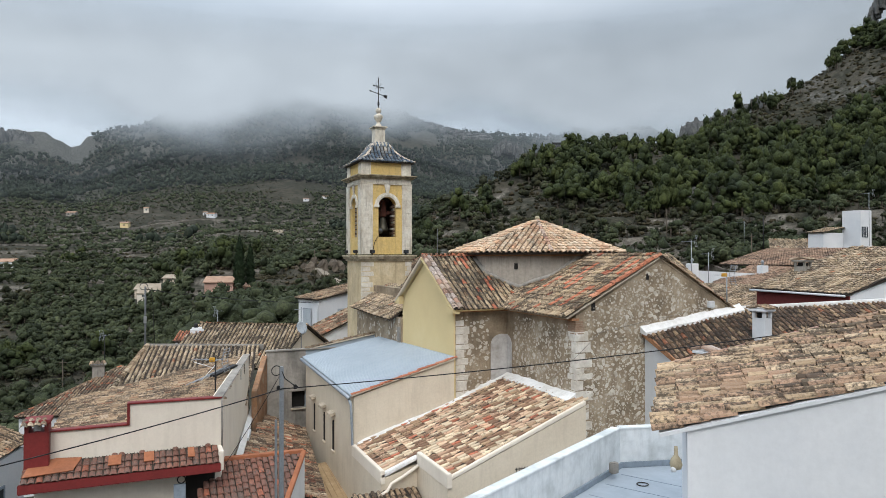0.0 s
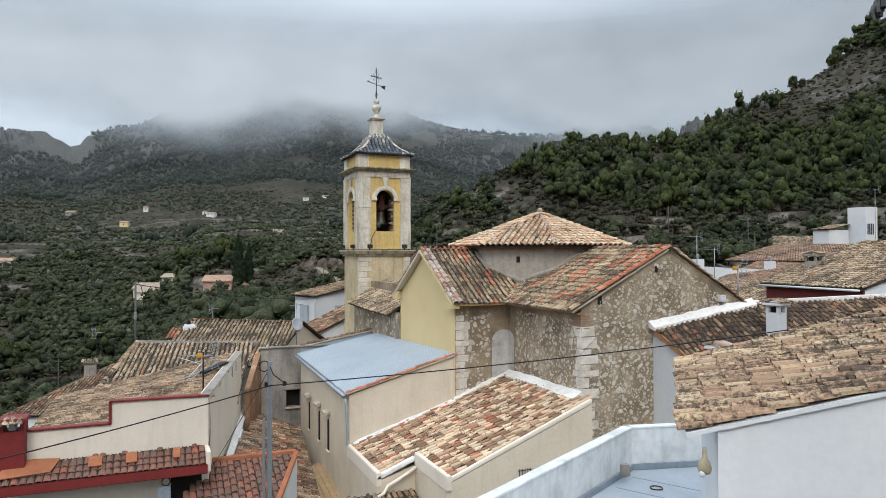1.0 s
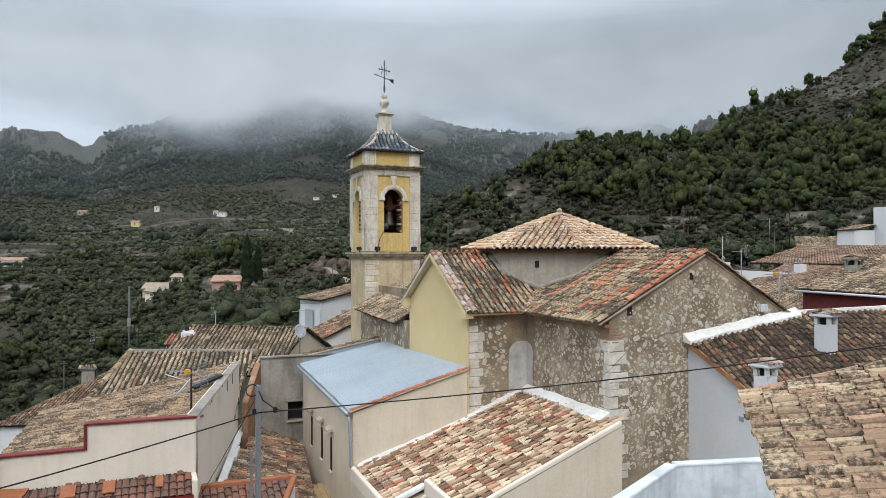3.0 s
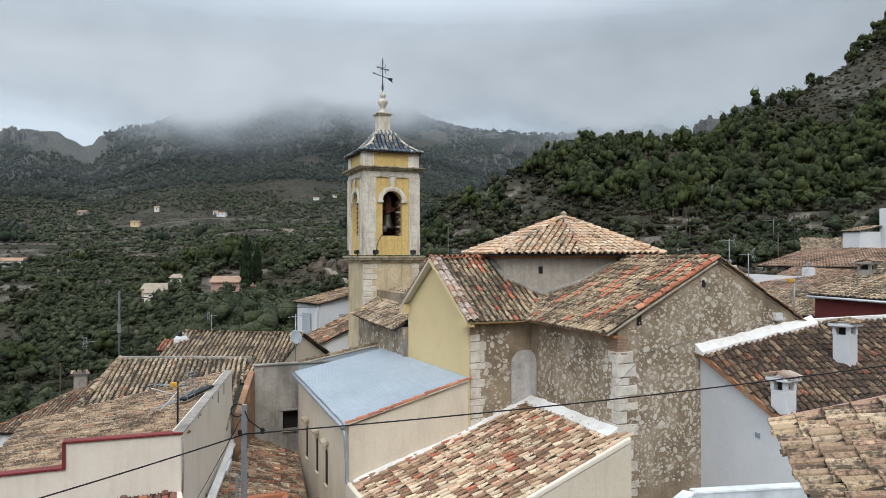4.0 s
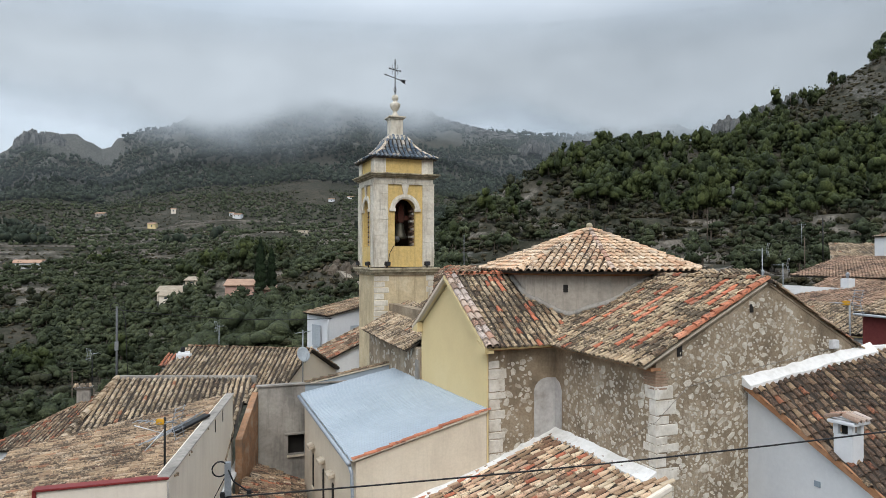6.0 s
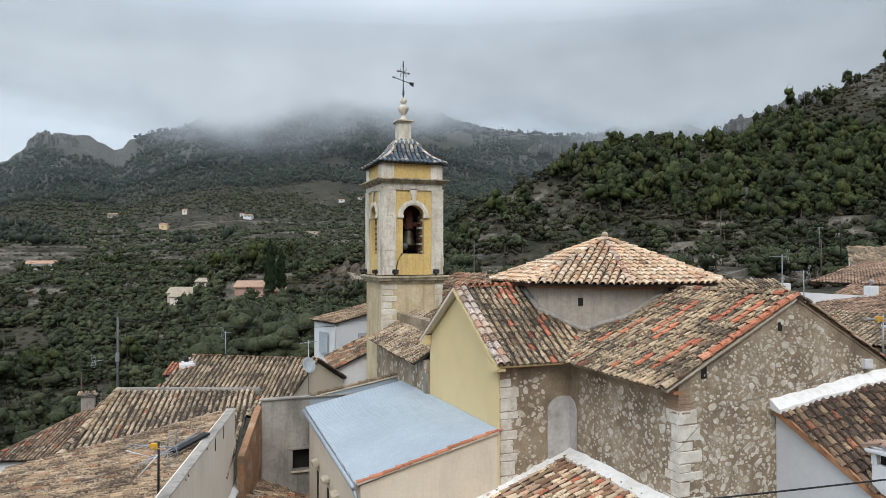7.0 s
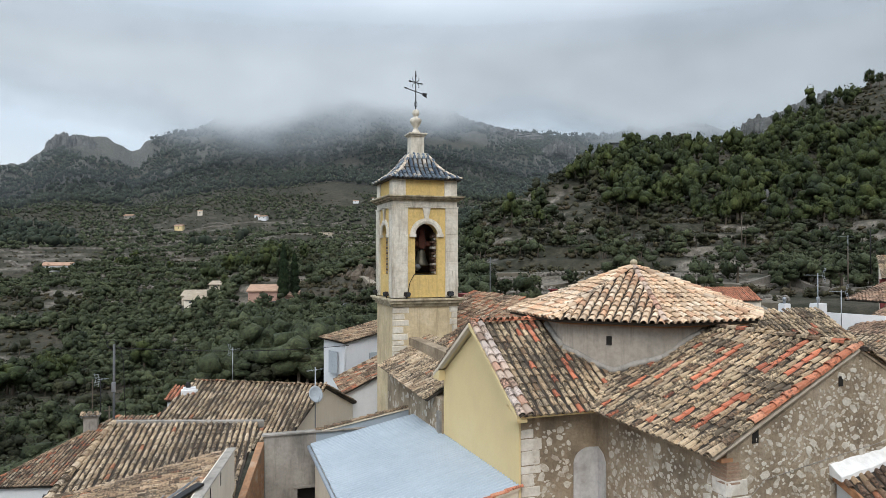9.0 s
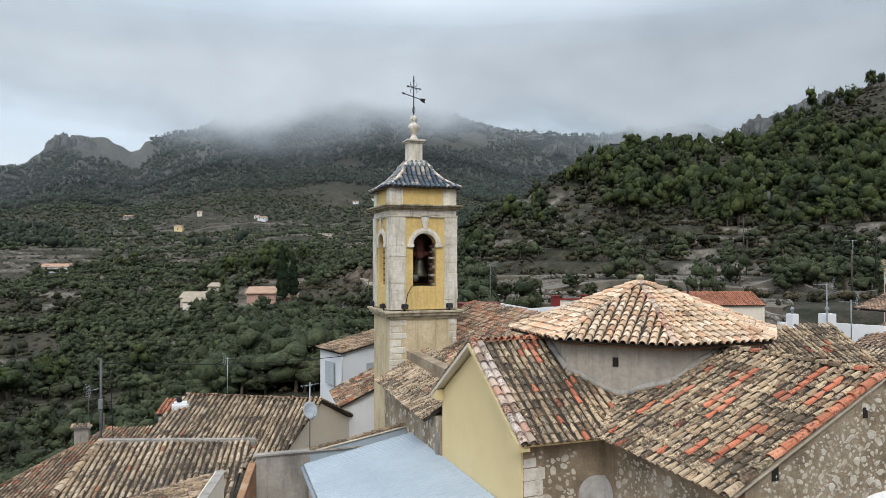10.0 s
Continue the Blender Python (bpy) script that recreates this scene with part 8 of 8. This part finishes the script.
def cliff(stations, r_, tall, n, label):
    """A rock wall of close-set, broken pillars whose tops follow a crest given by column and height of the first view."""
    ps, hs = [p[0] for p in stations], [p[1] for p in stations]
    tv, tf, k = [], [], 7
    for i in range(n):
        px_ = np.interp((i + crng.uniform(-0.5, 0.5)) / (n - 1), np.linspace(0, 1, len(ps)), ps)
        dr = crng.uniform(-0.02, 0.015) * r_
        x0, y0 = at_px(px_, r_ + dr)
        ca = math.cos(math.atan((px_ - 784) / 1209))
        top = 12 + r_ * ca * (453 - np.interp(px_, ps, hs)) / 1209 - abs(crng.normal(0, tall * 0.07)) - max(0, -dr) * 0.5
        foot = top - tall * crng.uniform(0.8, 1.3)
        wide = (ps[-1] - ps[0]) * r_ / 1209 / n * crng.uniform(1.2, 3.6)
        b = len(tv)
        for lv, sc in ((0.0, 1.3), (0.45, 1.1), (0.82, 0.95), (1.0, 0.62)):
            for q in range(k):
                a = 6.283 * q / k
                s = wide * sc * crng.uniform(0.65, 1.3)
                tv.append((x0 + s * math.cos(a), y0 + s * math.sin(a), foot + (top - foot) * lv + crng.normal(0, tall * 0.03)))
        for lv in range(3):
            for q in range(k):
                q2 = (q + 1) % k
                tf.append((b + lv * k + q, b + lv * k + q2, b + (lv + 1) * k + q2, b + (lv + 1) * k + q))
        tf.append(tuple(b + 3 * k + q for q in range(k)))
    tagged(mesh_part("cliff", tv, tf, M_CRAG, None), label, "rocks", kind="stuff")


cliff([(-34, 240), (-20, 226), (0, 222), (20, 226), (34, 232), (44, 230), (58, 240), (76, 250), (96, 260)], 1270, 34, 90, "jagged grey limestone peak")
cliff([(155, 262), (162, 244), (180, 236), (205, 226), (240, 218)], 1270, 26, 50, "grey limestone bluff under cloud")
cliff([(1208, 232), (1214, 218), (1232, 210), (1262, 206), (1288, 194), (1310, 184), (1340, 172), (1362, 168)], 820, 42, 56, "grey limestone cliff behind the pine hill")
cliff([(872, 262), (884, 252), (895, 247), (910, 250), (924, 258)], 1100, 16, 44, "grey limestone outcrop on the ridge")
cliff([(700, 222), (740, 210), (790, 224), (830, 234), (868, 238)], 1285, 10, 60, "grey limestone ledges along the ridge")
cliff([(1520, 66), (1534, 40), (1548, 6), (1568, -30), (1600, -50)], 424, 9, 60, "grey limestone crag on the hilltop")
crag(1240, 215, 7, 3.0, 14, "pale rocks among the pines")
crag(585, 205, 12, 2.6, 44, "brown rock cutting beside the track", M_CUT)

# ---- cloud lying on the mountains ----
m_cloud, nt, bsdf = mat_base("cloud_veil")
out = nt.nodes["Material Output"]
cpos0 = position(nt)
cscale = add(nt, "ShaderNodeMapping", [(cpos0, "Vector")], Scale=(1.318, 1.318, 1.318))
cpos = cscale.outputs[0]
csep = add(nt, "ShaderNodeSeparateXYZ", [(cpos, 0)])
cn = noise_tex(nt, cpos, 0.0048, 4, 0.5, (1, 1, 1.7))
hn = add(nt, "ShaderNodeMath", [(cn, 0)])
hn.operation = "MULTIPLY_ADD"
hn.inputs[1].default_value = 120.0
cb = nt.nodes.new("ShaderNodeFloatCurve")
cbx = add(nt, "ShaderNodeMapRange", [(csep.outputs[0], 0)])
cbx.inputs[1].default_value, cbx.inputs[2].default_value = -300.0, 1100.0
crv = cb.mapping.curves[0]
for u_, v_ in ((0.09, 0.14), (0.15, 0.30), (0.23, 0.56), (0.355, 0.46), (0.43, 0.36), (0.50, 0.26), (0.61, 0.36), (0.72, 0.56), (0.85, 0.42)):
    crv.points.new(u_, v_)
crv.points[0].location = (0.0, 0.12)
crv.points[-1].location = (1.0, 0.22)
cb.mapping.update()
nt.links.new(cbx.outputs[0], cb.inputs["Value"])
cz_ = add(nt, "ShaderNodeMath", [(cb.outputs[0], 0)])
cz_.operation = "MULTIPLY_ADD"
cz_.inputs[1].default_value = 150.0
nt.links.new(csep.outputs[2], cz_.inputs[2])
nt.links.new(cz_.outputs[0], hn.inputs[2])
rise = add(nt, "ShaderNodeMapRange", [(hn.outputs[0], 0)])
rise.interpolation_type = "SMOOTHSTEP"
rise.inputs[1].default_value, rise.inputs[2].default_value = 288.0, 400.0
fall = add(nt, "ShaderNodeMapRange", [(csep.outputs[2], 0)])
fall.interpolation_type = "SMOOTHSTEP"
fall.inputs[1].default_value, fall.inputs[2].default_value, fall.inputs[3].default_value, fall.inputs[4].default_value = 330.0, 520.0, 1.0, 0.0
al = add(nt, "ShaderNodeMath", [(rise.outputs[0], 0), (fall.outputs[0], 1)])
al.operation = "MULTIPLY"
cem = add(nt, "ShaderNodeEmission", Strength=1.1)
ccol = ramp(nt, al.outputs[0], [(0.1, (0.27, 0.32, 0.37)), (0.6, (0.39, 0.455, 0.52)), (1.0, (0.54, 0.61, 0.68))]).outputs[0]
side_ = add(nt, "ShaderNodeMapRange", [(csep.outputs[0], 0)])
side_.inputs[1].default_value, side_.inputs[2].default_value = -300.0, 1100.0
side_.inputs[3].default_value, side_.inputs[4].default_value = 0.0, 1.0
tone_ = ramp(nt, side_.outputs[0], [(0.0, (1.10, 1.10, 1.10)), (0.36, (1.0, 1.0, 1.0)), (0.54, (0.94, 0.94, 0.94)), (0.78, (0.84, 0.845, 0.85)), (1.0, (0.78, 0.785, 0.79))]).outputs[0]
mott = ramp(nt, noise_tex(nt, cpos, 0.0042, 4, 0.55, (1, 1, 1.6)), [(0.34, (0.86, 0.865, 0.87)), (0.66, (1.08, 1.075, 1.07))]).outputs[0]
ccol = mixc(nt, 1.0, ccol, mott, "MULTIPLY")
ccol = mixc(nt, 1.0, ccol, tone_, "MULTIPLY")
nt.links.new(ccol, cem.inputs["Color"])
ctr = add(nt, "ShaderNodeBsdfTransparent")
cmx = add(nt, "ShaderNodeMixShader", [(al.outputs[0], 0), (ctr.outputs[0], 1), (cem.outputs[0], 2)])
nt.links.new(cmx.outputs[0], out.inputs["Surface"])
nt.nodes.remove(bsdf)
vs, fs = [], []
ca_ = np.radians(np.arange(-62, 62.1, 2.0))
for a in ca_:
    p = FW * (880 * math.cos(a)) + RT * (880 * math.sin(a))
    vs += [(p.x, p.y, 60), (p.x, p.y, 410)]
for i in range(len(ca_) - 1):
    fs.append((2 * i, 2 * i + 2, 2 * i + 3, 2 * i + 1))
cloud = mesh_part("cloud_bank", vs, fs, m_cloud, None)
tagged(cloud, "low grey cloud lying over the mountain tops", "cloud", kind="structure")

# glowing see-through sheets imitate thin haze and grey the distance, far beyond the village
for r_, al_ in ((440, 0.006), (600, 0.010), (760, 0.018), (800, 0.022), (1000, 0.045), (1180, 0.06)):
    m_h, nt, bsdf = mat_base("haze_glow_sheet")
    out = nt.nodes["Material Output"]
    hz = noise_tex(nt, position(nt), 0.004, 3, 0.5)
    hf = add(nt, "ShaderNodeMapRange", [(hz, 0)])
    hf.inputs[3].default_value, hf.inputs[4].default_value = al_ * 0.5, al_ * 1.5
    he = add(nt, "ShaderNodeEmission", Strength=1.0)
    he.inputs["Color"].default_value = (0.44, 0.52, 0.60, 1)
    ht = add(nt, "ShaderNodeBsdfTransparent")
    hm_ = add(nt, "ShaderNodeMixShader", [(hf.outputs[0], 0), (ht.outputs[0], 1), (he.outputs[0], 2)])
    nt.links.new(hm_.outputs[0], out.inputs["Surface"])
    nt.nodes.remove(bsdf)
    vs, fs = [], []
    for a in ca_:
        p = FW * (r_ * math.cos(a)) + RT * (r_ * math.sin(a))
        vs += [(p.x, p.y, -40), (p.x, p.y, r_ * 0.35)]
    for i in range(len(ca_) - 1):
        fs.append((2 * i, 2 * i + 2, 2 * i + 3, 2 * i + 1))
    tagged(mesh_part("haze", vs, fs, m_h, None), "glowing sheet imitating thin grey haze over the far valley", "haze", kind="structure")

# ---- poles, cables, antennas, dishes, pigeons ----
def sag_line(a, b, sag, n=24):
    a, b = V3(a), V3(b)
    return [a.lerp(b, i / n) - V3((0, 0, sag * 4 * (i / n) * (1 - i / n))) for i in range(n + 1)]


upole = thing("utility_pole", "grey galvanised utility pole in the lane with looped cables", "utility pole", (3.2, 18.7, 0))
box_part("pole", (3.14, 18.64, 0), (3.25, 18.75, 9.02), M_GALV, upole, "", 0.01)
box_part("pole_stub", (3.02, 18.66, 0), (3.08, 18.72, 7.6), M_GALV, upole, "", 0.01)
tube("cable_loop", [(3.16 + 0.13 * math.cos(t) - 0.1, 18.66, 8.92 + 0.13 * math.sin(t)) for t in np.linspace(0.3, 5.4, 14)], 0.014, M_BLACK, upole)
tube("cable_loop", [(3.2, 18.64, 8.9), (3.28, 18.62, 8.7), (3.5, 18.6, 8.52), (3.62, 18.6, 8.46)], 0.014, M_BLACK, upole)
for dx in (-0.1, 0.35):
    box_part("clamp", (3.2 + dx - 0.04, 18.58, 8.40), (3.2 + dx + 0.04, 18.66, 8.52), M_BLACK, upole, "", 0.01)
main = thing("overhead_cable", "thick black overhead cable sagging across the roofs", "cable", (3.2, 18.65, 8.43))
tube("cable", sag_line((3.2, 18.62, 8.43), (21.36, 11.99, 10.55), 0.2), 0.015, M_BLACK, main)
tube("cable", sag_line((3.2, 18.62, 8.43), (-6.5, 16.5, 7.15), 0.12), 0.015, M_BLACK, main)
stay = thing("guy_wire", "thin guy wire from the pole to the lane wall", "wire", (3.2, 18.7, 8.6))
tube("wire", sag_line((3.17, 18.7, 8.8), (2.25, 24.3, 4.9), 0.05), 0.009, M_BLACK, stay)

tpole = thing("metal_pole", "tall thin metal cable pole behind the old roof", "utility pole", (-0.37, 40.6, 6.9))
tube("pole", [(-0.37, 40.6, 5.5), (-0.37, 40.6, 10.35)], 0.05, M_POLE, tpole, "", 8)
tube("cable_loop", [(-0.45 + 0.2 * math.cos(t), 40.6, 10.35 + 0.18 * math.sin(t)) for t in np.linspace(0, 5.6, 12)], 0.02, M_BLACK, tpole)
tube("cable_loop", [(-0.25, 40.55, 10.3), (-0.1, 40.5, 10.1), (0.0, 40.5, 9.6), (0.05, 40.5, 8.2), (0.1, 40.5, 7.2)], 0.018, M_BLACK, tpole)
box_part("clamp_box", (-0.46, 40.52, 8.35), (-0.30, 40.62, 8.75), M_GALV, tpole, "", 0.01)
tube("cable", sag_line((-0.37, 40.6, 10.2), (12.0, 51.2, 8.5), 0.25), 0.02, M_BLACK, tpole)


def yagi(name, label, x, y, z0, z1, turn, mat_mast, boom=0.9, els=5, panel=True, yellow=False):
    """A roof television antenna: mast, boom with rods, and a grid reflector."""
    t = thing(name, label, "antenna", (x, y, z0), "television antennas")
    tube("mast", [(x, y, z0), (x, y, z1)], 0.028, mat_mast, t)
    m = Matrix.Translation((x, y, z1 - 0.12)) @ Matrix.Rotation(radians(turn), 4, "Z")
    tube("boom", [m @ V3((-boom * 0.3, 0, 0)), m @ V3((boom * 0.7, 0, 0))], 0.016, M_GALV, t)
    for i in range(els):
        u = -boom * 0.1 + boom * 0.8 * i / max(1, els - 1)
        tube("rod", [m @ V3((u, -0.22, 0)), m @ V3((u, 0.22, 0))], 0.010, M_GALV, t)
    if panel:
        for s in (-1, 1):
            for k in range(4):
                h = 0.08 + k * 0.1
                tube("grid_rod", [m @ V3((-boom * 0.3 - 0.25 * h, -0.28, s * h)), m @ V3((-boom * 0.3 - 0.25 * h, 0.28, s * h))], 0.010, M_GALV, t)
            for e_ in (-0.2, 0.2):
                tube("grid_rod", [m @ V3((-boom * 0.3, e_, 0)), m @ V3((-boom * 0.3 - 0.1, e_, s * 0.42))], 0.010, M_GALV, t)
    if yellow:
        box_part("balun", (0.0, -0.06, -0.07), (0.22, 0.06, 0.07), M_YPLASTIC, t, "yellow antenna box", 0.02, m)
    return t


a1 = yagi("roof_antenna", "television antenna on a black mast at the wall corner", 2.02, 25.1, 6.9, 8.5, 150, M_BLACK, 1.1, 6, True, True)
tube("strut", [(2.02, 25.1, 8.2), (1.55, 25.0, 7.7)], 0.014, M_PLASTIC, a1)
tube("strut", [(1.95, 25.1, 8.1), (1.3, 25.1, 8.35)], 0.012, M_PLASTIC, a1)
fallen = thing("fallen_antenna", "aluminium antenna and rails lying on the sandy tiles", "antenna", (2.6, 29.5, 7.2), "television antennas")
for k in range(5):
    tube("rail", [(1.2 + 0.25 * k, 28.6 + 0.1 * k, lz(1.2 + 0.25 * k, 28.6) + 0.22), (2.3 + 0.2 * k, 29.6 + 0.3 * k, lz(2.3 + 0.2 * k, 29.6) + 0.28)], 0.018, M_GALV, fallen)
box_part("solar_strip", (-0.75, -0.13, 0.22), (0.75, 0.13, 0.30), M_BLACK, fallen, "dark narrow panel", 0.01, Matrix.Translation((2.75, 29.6, lz(2.75, 29.6))) @ Matrix.Rotation(radians(48), 4, "Z") @ Matrix.Rotation(radians(-8), 4, "Y"))
yagi("roof_antenna", "old grid antenna on a mast in the valley", -3.45, 59.4, 2.4, 5.95, 40, M_BLACK, 0.7, 3)
yagi("roof_antenna", "grid antenna above the back roof", 5.0, 60.0, 4.0, 7.5, 20, M_GALV, 0.6, 3)
yagi("roof_antenna", "grid antenna on a thin mast", 35.3, 37.9, 9.5, 13.1, 120, M_GALV, 0.9, 4)
yagi("roof_antenna", "small ladder antenna beside the white terrace", 36.2, 37.2, 9.5, 12.2, 120, M_GALV, 0.8, 5)
yagi("roof_antenna", "antenna with yellow box beside the stone gable", 21.75, 21.35, 9.4, 11.3, 160, M_GALV, 0.7, 4, True, True)
yagi("roof_antenna", "antenna on the shuttered house", 69.2, 65.0, 13.5, 16.3, 100, M_GALV, 1.6, 4, False)
yagi("roof_antenna", "antenna beside the tall white block", 77.0, 54.0, 13.0, 19.3, 100, M_GALV, 1.4, 4)
mast = thing("thin_mast", "thin bare mast behind the lantern roof", "mast", (19.5, 47.0, 9))
tube("mast", [(19.5, 47.0, 9.5), (19.5, 47.0, 14.0)], 0.03, M_POLE, mast)
mast2 = thing("thin_mast", "thin dark mast on the far roof", "mast", (70.5, 66.0, 12))
tube("mast", [(72.5, 65.0, 12), (72.5, 65.0, 17.0)], 0.07, M_BLACK, mast2)
mast3 = thing("utility_pole", "dark wooden pole by the orange hall", "utility pole", (56.0, 73.5, 0))
tube("pole", [(53.0, 71.5, 3), (53.0, 71.5, 11.2)], 0.13, M_BLACK, mast3)

dish = thing("satellite_dish", "white satellite dish on a mast by the plastered gable", "satellite dish", (8.0, 40.0, 7.0))
tube("mast", [(8.0, 40.1, 5.4), (8.0, 40.1, 9.0)], 0.028, M_GALV, dish)
md = Matrix.Translation((7.95, 40.0, 7.78)) @ Matrix.Rotation(radians(25), 4, "Z") @ Matrix.Rotation(radians(68), 4, "X")
vs, fs = [], []
for i in range(5):
    for k in range(20):
        t = 2 * math.pi * k / 20
        rr = 0.36 * i / 4
        vs.append(md @ V3((rr * math.cos(t), rr * 1.08 * math.sin(t), 0.12 * (i / 4) ** 2)))
for i in range(4):
    for k in range(20):
        k2 = (k + 1) % 20
        fs.append((i * 20 + k, i * 20 + k2, (i + 1) * 20 + k2, (i + 1) * 20 + k))
dob = mesh_part("reflector", vs, fs, M_SHUTGREY, dish, "", True)
dob.modifiers.new("thickness", "SOLIDIFY").thickness = 0.02
tube("feed_arm", [md @ V3((0, -0.44, 0.12)), md @ V3((0, -0.05, 0.5))], 0.015, M_GALV, dish)
yag = Matrix.Translation((8.0, 40.1, 8.85))
for k in range(4):
    tube("antenna_rod", [yag @ V3((-0.35 + 0.2 * k, -0.2, 0.02 * k)), yag @ V3((-0.35 + 0.2 * k, 0.2, 0.02 * k))], 0.012, M_GALV, dish)
tube("antenna_boom", [yag @ V3((-0.4, 0, 0)), yag @ V3((0.4, 0, 0.08))], 0.015, M_GALV, dish)

# water tanks behind the nave roof
tank = thing("water_tank", "brown rectangular tank beside the bell tower", "tank", (18.5, 46.5, 10.8))
box_part("body", (17.6, 46.6, 10.6), (19.9, 47.6, 11.75), M_MAROON, tank, "", 0.05)
box_part("lid", (17.55, 46.55, 11.75), (19.95, 47.65, 11.82), M_MAROON, tank, "", 0.02)
tank2 = thing("water_tank", "blue-grey tank beside the bell tower", "tank", (16.8, 46.0, 10.8))
box_part("body", (16.2, 46.0, 10.5), (17.5, 47.0, 11.4), M_SLATE2, tank2, "", 0.05)
box_part("lid", (16.15, 45.95, 11.4), (17.55, 47.05, 11.46), M_SLATE2, tank2, "", 0.02)

# small power poles in the valley
for px_, r_, h_ in ((165, 85, 9), (557, 190, 9), (574, 168, 7), (112, 120, 9), (1180, 150, 8), (1330, 118, 7)):
    x_, y_ = at_px(px_, r_)
    g_ = gz(x_, y_)
    vp = thing("utility_pole", "dark wooden power pole on the slope", "utility pole", (x_, y_, g_), "valley power poles")
    tube("pole", [(x_, y_, g_ - 0.5), (x_, y_, g_ + h_)], 0.11, M_BARK, vp, "", 6, 0.7)
    box_part("insulator_arm", (x_ - 0.5, y_ - 0.05, g_ + h_ - 0.5), (x_ + 0.5, y_ + 0.05, g_ + h_ - 0.4), M_BARK, vp)
